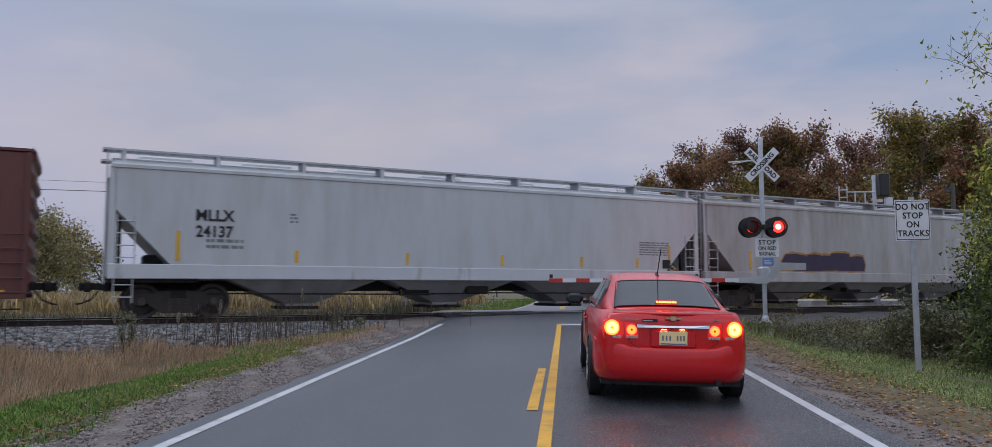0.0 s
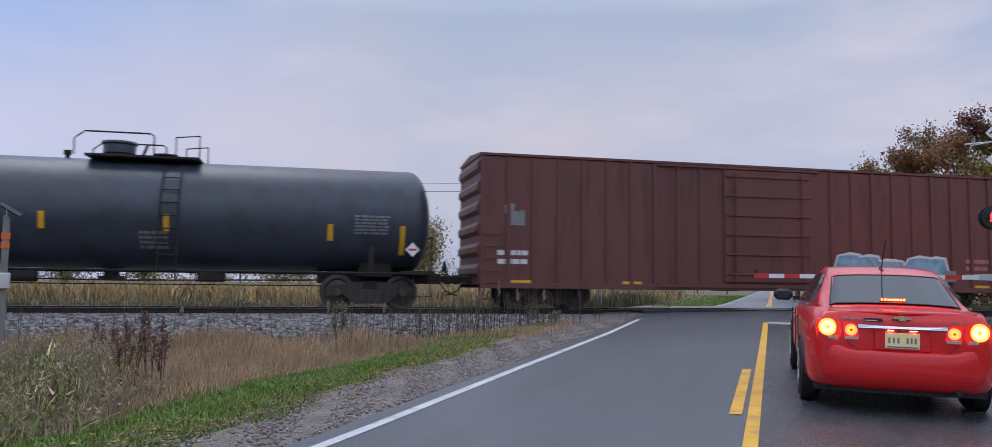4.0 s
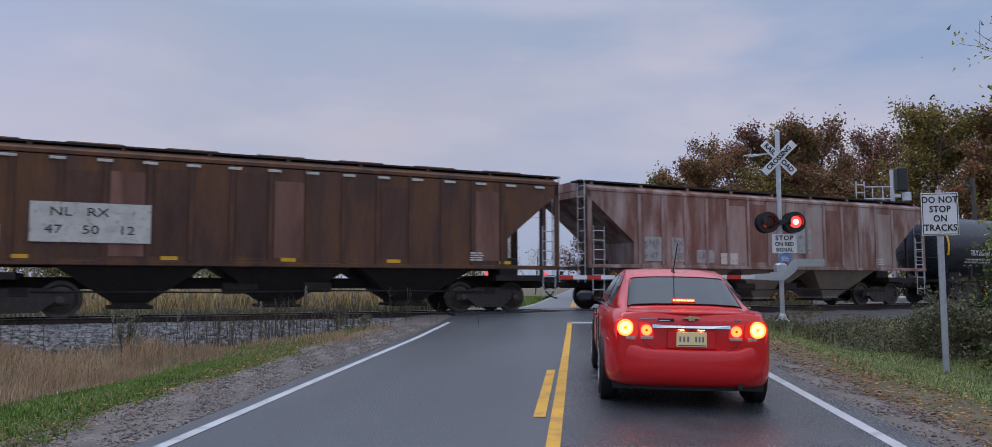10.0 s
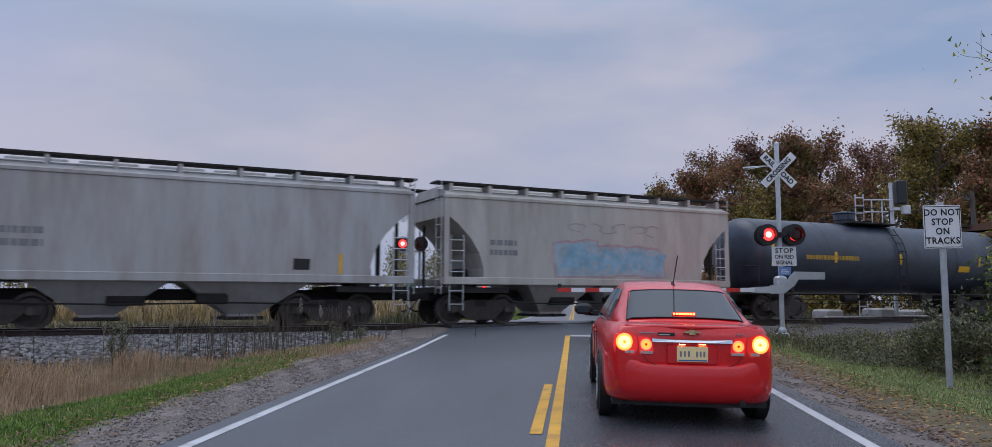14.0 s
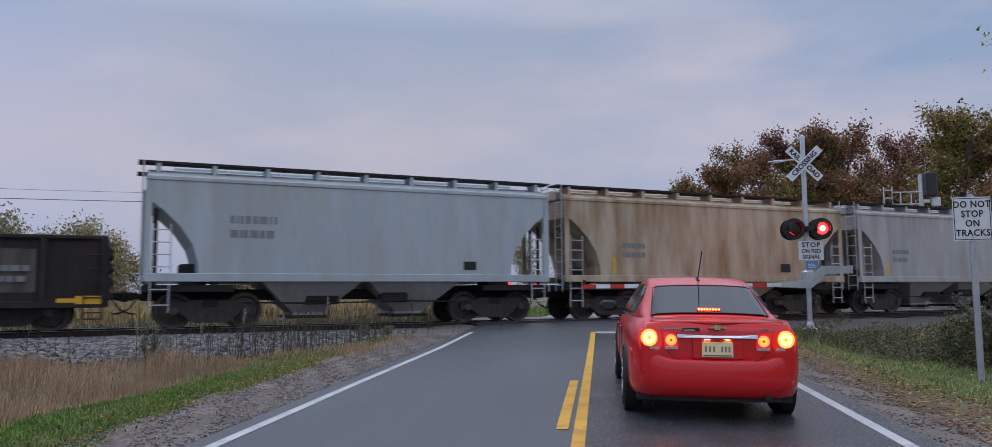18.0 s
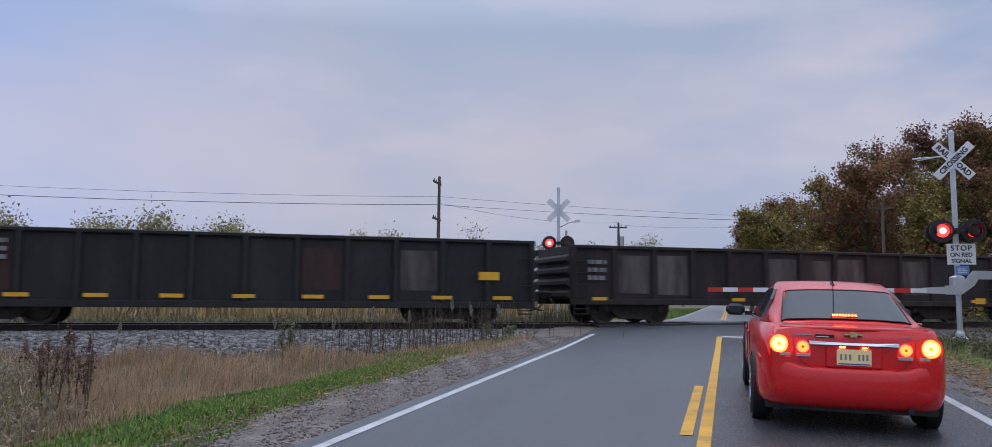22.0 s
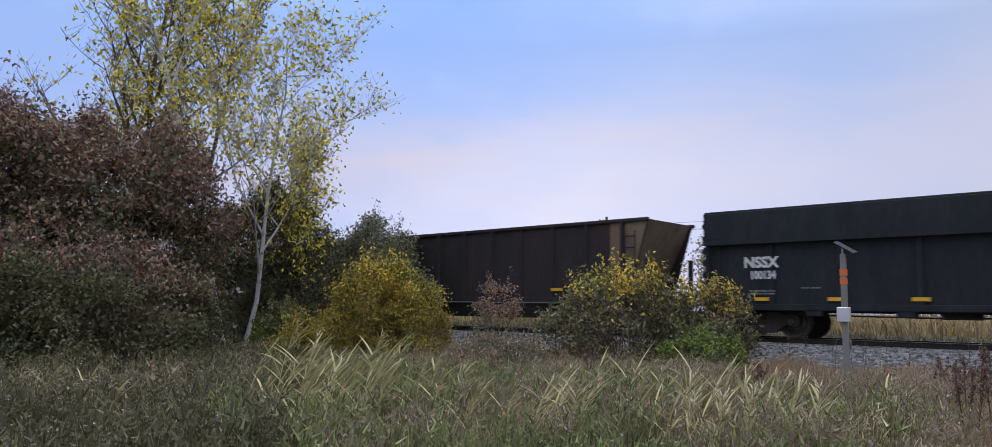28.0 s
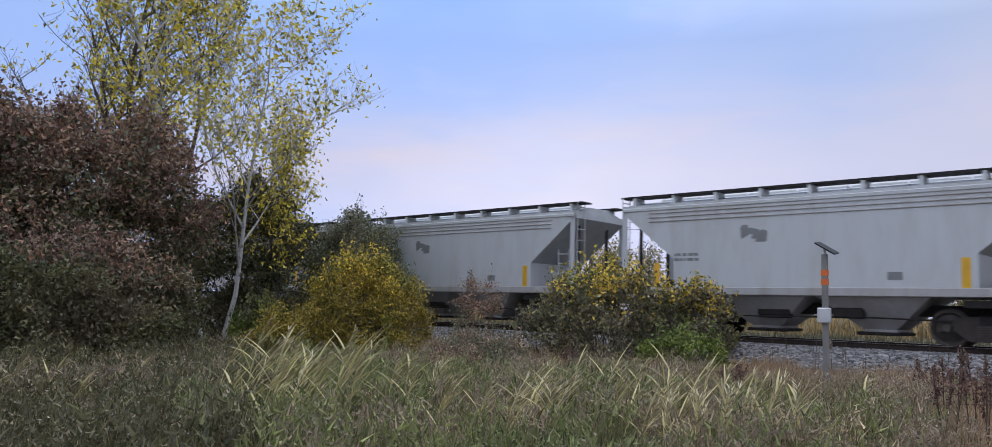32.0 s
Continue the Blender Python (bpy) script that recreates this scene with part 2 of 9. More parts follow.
# ---------------------------------------------------------------- materials
def material(name, base, rough=0.7, metal=0.0, var=0.25, scale=3.0, fine=45.0, bump=0.15, second=None, amount=0.5, sharp=0.15, stretch=(1, 1, 1), emit=None, power=0.0, coat=0.0, per_piece=0.0, island=0.0, spec=0.5, glass=False, alpha=1.0):
    """Base colour with a coarse and a fine variation, a second colour in patches, and relief."""
    m = bpy.data.materials.new(name)
    m.use_nodes = True
    nt = m.node_tree
    nd, ln = nt.nodes, nt.links
    bs = nd["Principled BSDF"]
    bs.inputs["Roughness"].default_value, bs.inputs["Metallic"].default_value = rough, metal
    bs.inputs["Specular IOR Level"].default_value = spec
    bs.inputs["Coat Weight"].default_value = coat
    bs.inputs["Coat Roughness"].default_value = 0.08
    if glass:
        bs.inputs["Transmission Weight"].default_value = 1.0
    if emit:
        bs.inputs["Emission Color"].default_value, bs.inputs["Emission Strength"].default_value = (*emit, 1), power
    co, mp = nd.new("ShaderNodeTexCoord"), nd.new("ShaderNodeMapping")
    mp.inputs["Scale"].default_value = stretch
    ln.new(co.outputs["Object"], mp.inputs["Vector"])

    def noise_of(sc, detail=4):
        nz = nd.new("ShaderNodeTexNoise")
        nz.inputs["Scale"].default_value, nz.inputs["Detail"].default_value, nz.inputs["Roughness"].default_value = sc, detail, 0.6
        ln.new(mp.outputs["Vector"], nz.inputs["Vector"])
        return nz.outputs["Fac"]

    def mix(fac, a, b, blend="MIX"):
        mx = nd.new("ShaderNodeMix")
        mx.data_type, mx.blend_type = "RGBA", blend
        for sock, val in ((mx.inputs["Factor"], fac), (mx.inputs["A"], a), (mx.inputs["B"], b)):
            if isinstance(val, tuple):
                sock.default_value = (*val, 1) if len(val) == 3 else val
            elif isinstance(val, (int, float)):
                sock.default_value = val
            else:
                ln.new(val, sock)
        return mx.outputs["Result"]

    def ramp(val, lo, hi, a=0.0, b=1.0):
        rg = nd.new("ShaderNodeMapRange")
        rg.inputs["From Min"].default_value, rg.inputs["From Max"].default_value = lo, hi
        rg.inputs["To Min"].default_value, rg.inputs["To Max"].default_value = a, b
        ln.new(val, rg.inputs["Value"])
        return rg.outputs["Result"]

    dark, light = tuple(c * (1 - var) for c in base), tuple(min(1, c * (1 + var)) for c in base)
    col = mix(ramp(noise_of(scale), 0.3, 0.7), dark, light)
    small = noise_of(fine, 3)
    if second:
        edge = 0.72 - 0.44 * amount
        col = mix(ramp(noise_of(scale * 2.1, 6), edge - sharp / 2, edge + sharp / 2), col, second)
    col = mix(ramp(small, 0.25, 0.75, 0.0, min(1.0, var * 1.2)), col, tuple(c * 0.62 for c in base))
    if per_piece or island:
        src = nd.new("ShaderNodeObjectInfo").outputs["Random"] if per_piece else nd.new("ShaderNodeNewGeometry").outputs["Random Per Island"]
        k = per_piece or island
        hsv = nd.new("ShaderNodeHueSaturation")
        ln.new(ramp(src, 0, 1, 1 - k, 1 + k), hsv.inputs["Value"])
        ln.new(col, hsv.inputs["Color"])
        col = hsv.outputs["Color"]
    ln.new(col, bs.inputs["Base Color"])
    ln.new(ramp(small, 0.2, 0.8, max(0.02, rough - 0.1), min(1, rough + 0.1)), bs.inputs["Roughness"])
    if bump:
        bp = nd.new("ShaderNodeBump")
        bp.inputs["Strength"].default_value, bp.inputs["Distance"].default_value = bump, 0.02
        ln.new(small, bp.inputs["Height"])
        ln.new(bp.outputs["Normal"], bs.inputs["Normal"])
    return m


def leaf_material(name, cols, spread=0.35):
    """Leaves: one of a few colours by chance per leaf, with some light through them."""
    m = bpy.data.materials.new(name)
    m.use_nodes = True
    nd, ln = m.node_tree.nodes, m.node_tree.links
    bs = nd["Principled BSDF"]
    bs.inputs["Roughness"].default_value = 0.65
    geo, rp, hsv = nd.new("ShaderNodeNewGeometry"), nd.new("ShaderNodeValToRGB"), nd.new("ShaderNodeHueSaturation")
    co, nz, add = nd.new("ShaderNodeTexCoord"), nd.new("ShaderNodeTexNoise"), nd.new("ShaderNodeMath")
    nz.inputs["Scale"].default_value, nz.inputs["Detail"].default_value = 0.55, 3
    ln.new(co.outputs["Object"], nz.inputs["Vector"])
    ma = nd.new("ShaderNodeMath")
    ma.operation = "MULTIPLY_ADD"
    ma.inputs[1].default_value, ma.inputs[2].default_value = spread * 2, -spread
    ln.new(geo.outputs["Random Per Island"], ma.inputs[0])
    add.operation = "ADD"
    sc = nd.new("ShaderNodeMapRange")
    sc.inputs["From Min"].default_value, sc.inputs["From Max"].default_value = 0.3, 0.7
    ln.new(nz.outputs["Fac"], sc.inputs["Value"])
    ln.new(sc.outputs["Result"], add.inputs[0])
    ln.new(ma.outputs[0], add.inputs[1])
    ln.new(add.outputs[0], rp.inputs["Fac"])
    while len(rp.color_ramp.elements) < len(cols):
        rp.color_ramp.elements.new(0.5)
    for i, (el, c) in enumerate(zip(rp.color_ramp.elements, cols)):
        el.position, el.color = i / max(1, len(cols) - 1), (*c, 1)
    mr = nd.new("ShaderNodeMapRange")
    mr.inputs["To Min"].default_value, mr.inputs["To Max"].default_value = 0.42, 1.55
    ln.new(geo.outputs["Random Per Island"], mr.inputs["Value"])
    ln.new(mr.outputs["Result"], hsv.inputs["Value"])
    ln.new(rp.outputs["Color"], hsv.inputs["Color"])
    ln.new(hsv.outputs["Color"], bs.inputs["Base Color"])
    tr, mixs = nd.new("ShaderNodeBsdfTranslucent"), nd.new("ShaderNodeMixShader")
    mixs.inputs[0].default_value = 0.25
    ln.new(hsv.outputs["Color"], tr.inputs["Color"])
    ln.new(bs.outputs[0], mixs.inputs[1])
    ln.new(tr.outputs[0], mixs.inputs[2])
    ln.new(mixs.outputs[0], nd["Material Output"].inputs["Surface"])
    return m


ASPHALT = material("asphalt", (0.104, 0.114, 0.132), 0.38, var=0.16, scale=0.5, fine=70, bump=0.35, second=(0.070, 0.076, 0.088), amount=0.45, sharp=0.5, stretch=(1.6, 0.35, 1))
WHITE_LINE = material("road_paint_white", (0.47, 0.48, 0.51), 0.6, var=0.12, scale=2, fine=50, second=(0.30, 0.31, 0.33), amount=0.25)
YELLOW_LINE = material("road_paint_yellow", (0.66, 0.36, 0.03), 0.6, var=0.15, scale=2, fine=50, second=(0.42, 0.24, 0.05), amount=0.3)
GRAVEL = material("shoulder_gravel", (0.205, 0.176, 0.168), 0.9, var=0.4, scale=1.2, fine=70, bump=0.7, second=(0.13, 0.11, 0.098), amount=0.5, sharp=0.3)
EARTH = material("earth_and_litter", (0.11, 0.10, 0.055), 0.95, var=0.45, scale=0.6, fine=25, bump=0.6, second=(0.17, 0.13, 0.08), amount=0.45, sharp=0.3)
BALLAST = material("ballast_bed", (0.115, 0.110, 0.112), 0.9, var=0.45, scale=2.5, fine=18, bump=0.9, second=(0.09, 0.085, 0.085), amount=0.5)
STONE = material("ballast_stone", (0.245, 0.238, 0.240), 0.85, var=0.3, scale=6, fine=30, island=0.6)
PEBBLE = material("shoulder_pebble", (0.23, 0.20, 0.19), 0.9, var=0.3, scale=6, fine=30, island=0.5)
RAIL_SIDE = material("rusty_rail", (0.045, 0.030, 0.026), 0.75, metal=0.3, var=0.35, scale=5, fine=40)
RAIL_TOP = material("worn_rail_head", (0.42, 0.42, 0.44), 0.3, metal=0.9, var=0.1)
TIE = material("creosote_tie", (0.055, 0.045, 0.04), 0.9, var=0.4, scale=4, fine=30, per_piece=0.3)
STEEL = material("galvanised_steel", (0.45, 0.47, 0.50), 0.45, metal=0.7, var=0.15, scale=5, fine=50)
ALU = material("aluminium_mast", (0.55, 0.57, 0.60), 0.4, metal=0.6, var=0.12, scale=3)
SIGN_WHITE = material("sign_white", (0.72, 0.73, 0.76), 0.5, var=0.06, bump=0.02)
BLACK = material("black_paint", (0.015, 0.015, 0.017), 0.45, var=0.2)
LETTER_BLACK = material("black_lettering", (0.012, 0.012, 0.014), 0.6, var=0.1, bump=0)
LETTER_WHITE = material("white_lettering", (0.62, 0.63, 0.65), 0.6, var=0.12, bump=0)
LETTER_GREY = material("faded_lettering", (0.20, 0.21, 0.22), 0.6, var=0.15, bump=0)
RED_REFLECT = material("red_sheeting", (0.55, 0.03, 0.02), 0.4, var=0.1, bump=0)
UNDER = material("underframe_grime_and_shade", (0.022, 0.020, 0.020), 0.85, var=0.4, scale=4, fine=30, second=(0.032, 0.026, 0.022), amount=0.35)
FRAME_STEEL = material("truck_casting", (0.046, 0.038, 0.035), 0.8, var=0.35, scale=4, fine=30, second=(0.05, 0.04, 0.035), amount=0.4)
WHEEL = material("wheel_steel", (0.075, 0.064, 0.058), 0.5, metal=0.3, var=0.35, scale=6)
YELLOW_MARK = material("yellow_reflector", (0.72, 0.40, 0.02), 0.45, var=0.12, bump=0.02)

# ---------------------------------------------------------------- ground, road and track
RNG = np.random.default_rng(7)
ROAD_Y = (-70, 0, 6, 10.7, 16.9, 20.8, 24, 27, 31, 37, 46, 70, 150, 400, 900)
ROAD_Z = (-0.5, -0.04, 0.05, 0.16, 0.29, 0.42, 0.52, 0.555, 0.55, 0.36, 0.1, -0.05, 0.0, 0.3, 0.5)
EDGE_L, EDGE_R = -3.62, 2.85


def road_z(y):
    return np.interp(y, ROAD_Y, ROAD_Z)


def smooth(a, b, x):
    t = np.clip((np.asarray(x, float) - a) / (b - a), 0, 1)
    return t * t * (3 - 2 * t)


def wave(x, y, k=1.0):
    return np.sin(x * 0.83 * k + 1.3) * np.cos(y * 0.71 * k + 0.4) * 0.5 + np.sin(x * 2.1 * k - y * 1.7 * k) * 0.25


def ground_z(x, y):
    """Lie of the land: verge, ditch, track bank and the flat fields beyond."""
    x, y = np.asarray(x, float), np.asarray(y, float)
    p = -math.sin(radians(TH)) * x + math.cos(radians(TH)) * y - DD
    rz = road_z(y)
    far = smooth(60, 160, np.hypot(x, y))
    left = EDGE_L - x
    right = x - EDGE_R
    base = -0.28 + 0.06 * wave(x, y) + 0.03 * wave(x, y, 3)
    bank = smooth(-7.5, -3.0, p) * 0.2 * (1 - smooth(4.5, 9, p)) + smooth(5, 12, p) * 0.1
    wild = (base + bank) * (1 - far) + far * (-0.05)
    off = np.where(left > 0, left, np.where(right > 0, right, 0))
    slope = np.where(left > 0, smooth(0.9, 5.0, off), smooth(0.6, 4.2, off))
    out = (rz - 0.05) * (1 - slope) + np.maximum(wild, -9) * slope
    out = np.where((left > 0) | (right > 0), out - 0.02 * (off > 0), rz - 0.09)
    inbed = 1 - smooth(2.4, 3.4, np.abs(p - 0.75))
    return np.where(off > 1.5, out * (1 - inbed) + np.minimum(out, 0.1) * inbed, out)


def axis(fine0, fine1, step, lo, hi):
    mid = np.arange(fine0, fine1 + step, step)
    a = fine0 - np.geomspace(step * 1.5, fine0 - lo, 34)[::-1]
    b = fine1 + np.geomspace(step * 1.5, hi - fine1, 34)
    return np.concatenate([a, mid, b])


gx, gy = axis(-42, 22, 0.4, -3200, 3200), axis(-14, 60, 0.4, -1500, 3600)
GX, GY = np.meshgrid(gx, gy)
GZ = ground_z(GX, GY)
idx = np.arange(GX.size).reshape(GX.shape)
quads = np.stack([idx[:-1, :-1], idx[:-1, 1:], idx[1:, 1:], idx[1:, :-1]], -1).reshape(-1, 4)
ground = new("ground", bulk("ground", np.stack([GX, GY, GZ], -1).reshape(-1, 3), quads, EARTH, True))
tagged(ground, "brown earth and dead grass of the roadside fields", "ground", kind="structure")


def ribbon(name, x0, x1, ys, dz, mat, thick=0.0, cols=2, fx=None):
    """A strip along the road between two offsets, laid on its profile."""
    xs = np.linspace(0, 1, cols)
    vs = []
    for y in ys:
        a = x0(y) if callable(x0) else x0
        b = x1(y) if callable(x1) else x1
        for k in xs:
            x = a + (b - a) * k
            z = (fx(x, y) if fx else float(road_z(y)) - 0.012 * abs(x + 0.3)) + dz
            vs.append((x, y, z))
    n = len(ys)
    fs = [(i * cols + j, i * cols + j + 1, (i + 1) * cols + j + 1, (i + 1) * cols + j) for i in range(n - 1) for j in range(cols - 1)]
    return bulk(name, vs, fs, mat, True)


ROWS_Y = np.concatenate([np.arange(-40, 60, 0.5), np.geomspace(60, 900, 60)])
road = tagged(new("road", ribbon("road", EDGE_L, EDGE_R, ROWS_Y, 0.0, ASPHALT, cols=9)), "damp grey asphalt two-lane country road", "road", kind="structure")


LANE = material("waiting_lane_asphalt", (0.086, 0.090, 0.101), 0.25, var=0.3, scale=0.8, fine=60, bump=0.45, second=(0.048, 0.050, 0.058), amount=0.45, sharp=0.3)
part("lane_overlay", ribbon("lane_overlay", -0.16, EDGE_R - 0.02, np.arange(-40, 20.2, 0.5), 0.003, LANE, cols=5), None, road, "darker asphalt strip over the waiting lane")


def marking(name, x0, x1, y0, y1, mat, label):
    ys = np.linspace(y0, y1, max(2, int((y1 - y0) / 0.5) + 1))
    ob = part(name, ribbon(name, x0, x1, ys, 0.005, mat, cols=2), None, road, label)
    return ob


marking("edge_line", -3.41, -3.29, -40, 20.9, WHITE_LINE, "solid white edge line")
marking("edge_line", -3.41, -3.29, 34, 500, WHITE_LINE, "solid white edge line")
marking("edge_line", 2.49, 2.61, -40, 21.5, WHITE_LINE, "solid white edge line")
marking("edge_line", 2.49, 2.61, 37, 500, WHITE_LINE, "solid white edge line")
marking("centre_line", -0.245, -0.13, -40, 20.4, YELLOW_LINE, "solid yellow centre line")
marking("centre_line", -0.25, -0.12, 37, 500, YELLOW_LINE, "solid yellow centre line")
for y0 in (-17.0, -4.9, 7.6):
    marking("centre_dash", -0.41, -0.295, y0, y0 + 3.5, YELLOW_LINE, "broken yellow passing dash")
marking("centre_line", -0.45, -0.32, 42, 500, YELLOW_LINE, "solid yellow centre line")
marking("stop_line", -0.13, 2.49, 20.25, 20.6, WHITE_LINE, "white stop bar")

for name, a, b, lab in (("shoulder_left", lambda y: -4.55 - 0.06 * min(16.0, max(0.0, y - 6)) - 0.15 * math.sin(y * 0.9) - 0.08 * math.sin(y * 2.7), EDGE_L + 0.03, "grey gravel shoulder with washed-out edge"), ("shoulder_right", EDGE_R - 0.03, lambda y: 3.45 + 0.12 * math.sin(y * 1.1) + 0.08 * math.sin(y * 3.1), "grey gravel shoulder strewn with leaves")):
    me = ribbon(name, a, b, np.arange(-12, 55, 0.25), 0.0, GRAVEL, cols=7, fx=lambda x, y: float(ground_z(x, y)) + 0.03 + 0.012 * math.sin(x * 9 + y * 4))
    tagged(new(name, me), lab, "shoulder", kind="structure")


def track_point(s, p, z):
    """A place by metres along the track, metres beyond the near rail, and height."""
    v = U * s + NV * (DD + p)
    return (v.x, v.y, z)


def track_pose(s, p, z):
    return pose(*track_point(s, p, z), 0, 0, TH)


bed_prof = [(-2.9, -0.12), (-2.3, 0.12), (-1.55, 0.33), (-0.9, 0.37), (0.75, 0.37), (2.4, 0.37), (3.05, 0.33), (3.8, 0.12), (4.6, -0.12)]
ss = np.concatenate([np.linspace(-260, -45, 30), np.arange(-44, 40, 0.5), np.linspace(40, 260, 30)])
bv = [track_point(s, p + 0.08 * math.sin(s * 1.7 + p), z + 0.02 * math.sin(s * 2.3 + p * 3)) for s in ss for p, z in bed_prof]
nb = len(bed_prof)
bf = [(i * nb + j, (i + 1) * nb + j, (i + 1) * nb + j + 1, i * nb + j + 1) for i in range(len(ss) - 1) for j in range(nb - 1)]
tagged(new("track_bed", bulk("track_bed", bv, bf, BALLAST, True)), "grey crushed-stone track bed", "track bed", kind="structure")

for p, nm in ((0.0, "rail"), (1.5, "rail")):
    prof = [(-0.075, -0.18), (0.075, -0.18), (0.075, -0.165), (0.012, -0.14), (0.012, -0.045), (0.036, -0.03), (0.036, -0.004), (-0.036, -0.004), (-0.036, -0.03), (-0.012, -0.045), (-0.012, -0.14), (-0.075, -0.165)]
    rl = part("rail", M().prism_x(prof, -300, 300), RAIL_SIDE)
    rl.matrix_world = track_pose(0, p, ZR)
    tagged(rl, "rusty steel running rail with a worn bright head", "rail", "rails of the track", "structure")
    part("rail_head", M().box(-300, 300, -0.034, 0.034, -0.004, 0.0), RAIL_TOP, rl, "polished rail head")

tie_mesh = M().box(-0.11, 0.11, -1.3, 1.3, -0.18, 0.0, 0.012).mesh("tie")
tie_mesh.materials.append(TIE)
track_ties = tagged(new("track_ties"), "dark creosoted wooden track ties", "ties", kind="structure")
for i in range(150):
    s = -42 + i * 0.53
    y = (U * s + NV * (DD + 0.75))
    if -3.7 < y.x < 3.0:
        continue
    t = new("tie", tie_mesh)
    t.parent = track_ties
    t.matrix_world = track_pose(s, 0.75 + 0.03 * math.sin(i * 2.1), ZR - 0.175)

crossing = tagged(new("crossing_panels"), "dark asphalt and rubber panels between the rails", "crossing", kind="structure")
RUBBER = material("crossing_rubber", (0.035, 0.036, 0.04), 0.75, var=0.3, scale=2, fine=30)
for p0, p1 in ((-0.75, -0.08), (0.1, 0.74), (0.76, 1.4), (1.58, 2.3)):
    for i in range(5):
        s0 = 9.6 + i * 1.75
        m = M().box(s0, s0 + 1.72, p0, p1, -0.2, -0.012, 0.01)
        part("panel", m, RUBBER, crossing).matrix_world = track_pose(0, 0, ZR)

# ---------------------------------------------------------------- train
TRAIN, WHEELSETS = [], [[None, []], [None, []]]
HW = 1.52   # half width of a car body


def paint(name, base, rust=(0.16, 0.07, 0.035), amount=0.2, streak=True, rough=0.55, var=0.12, sharp=0.12):
    return material(name, base, rough, var=var, scale=0.9, fine=14, bump=0.05, second=rust, amount=amount, sharp=sharp, stretch=(1, 1, 0.22) if streak else (1, 1, 1))


GREY_CAR = paint("light_grey_car_paint", (0.52, 0.545, 0.57), (0.40, 0.39, 0.38), 0.06, rough=0.45, var=0.035, sharp=0.5)
GREY_SILL = paint("pale_sill_paint", (0.55, 0.57, 0.60), (0.33, 0.32, 0.32), 0.15, var=0.06)
GREY_DULL = paint("weathered_grey_paint", (0.43, 0.43, 0.44), (0.27, 0.24, 0.21), 0.28, sharp=0.4)
TAN_GREY = paint("dusty_chute_paint", (0.30, 0.27, 0.23), (0.2, 0.15, 0.11), 0.35, sharp=0.4)
TAN_CAR = paint("stained_tan_paint", (0.54, 0.46, 0.35), (0.27, 0.165, 0.08), 0.46, sharp=0.35)
WARM_GREY = paint("warm_grey_paint", (0.47, 0.455, 0.42), (0.30, 0.27, 0.23), 0.25, sharp=0.4)
BLUE_GREY = paint("pale_blue_grey_paint", (0.40, 0.46, 0.50), (0.36, 0.35, 0.33), 0.25, sharp=0.4)
BOX_BROWN = paint("oxide_brown_paint", (0.130, 0.042, 0.036), (0.085, 0.030, 0.026), 0.3, var=0.15)
RUST_PALE = paint("rusted_pale_paint", (0.42, 0.34, 0.32), (0.16, 0.062, 0.042), 0.58, rough=0.8, var=0.3, sharp=0.25)
RUST_BROWN = paint("rusted_brown_paint", (0.085, 0.045, 0.035), (0.17, 0.075, 0.03), 0.42, rough=0.85, var=0.3, sharp=0.3)
TANK_BLUE = material("tank_blue_black", (0.050, 0.066, 0.098), 0.38, var=0.15, scale=0.8, fine=20, bump=0.03, second=(0.02, 0.022, 0.026), amount=0.35, sharp=0.5)
TANK_BLACK = material("tank_black", (0.018, 0.023, 0.036), 0.30, var=0.2, scale=0.8, fine=20, bump=0.03, second=(0.024, 0.026, 0.034), amount=0.3, sharp=0.5)
GON_BROWN = paint("gondola_brown_black", (0.019, 0.015, 0.016), (0.050, 0.030, 0.028), 0.26, rough=0.8, var=0.3, sharp=0.3)
GON_BLACK = paint("gondola_black", (0.012, 0.012, 0.013), (0.030, 0.026, 0.026), 0.25, rough=0.75, var=0.25, sharp=0.3)
GON_GREEN = paint("coal_car_green_black", (0.009, 0.0125, 0.018), (0.022, 0.024, 0.029), 0.25, rough=0.85, var=0.25, sharp=0.3)
HOP_DARK = paint("open_hopper_brown_black", (0.021, 0.017, 0.020), (0.042, 0.026, 0.026), 0.3, rough=0.85, var=0.25, sharp=0.3)
HOP_TAN = paint("open_hopper_tan_end", (0.20, 0.15, 0.10), (0.11, 0.07, 0.045), 0.4, rough=0.8, sharp=0.3)
# dark steel colour that holds the shade of the open car ends
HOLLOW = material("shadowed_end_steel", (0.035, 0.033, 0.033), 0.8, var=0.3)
LADDER_W = material("ladder_white_paint", (0.50, 0.51, 0.53), 0.6, var=0.15)
PANEL_W = material("stencil_panel_white", (0.55, 0.55, 0.52), 0.6, var=0.15, second=(0.3, 0.27, 0.23), amount=0.2)
PANEL_G = material("stencil_panel_grey", (0.33, 0.36, 0.37), 0.6, var=0.15, second=(0.22, 0.17, 0.14), amount=0.3)

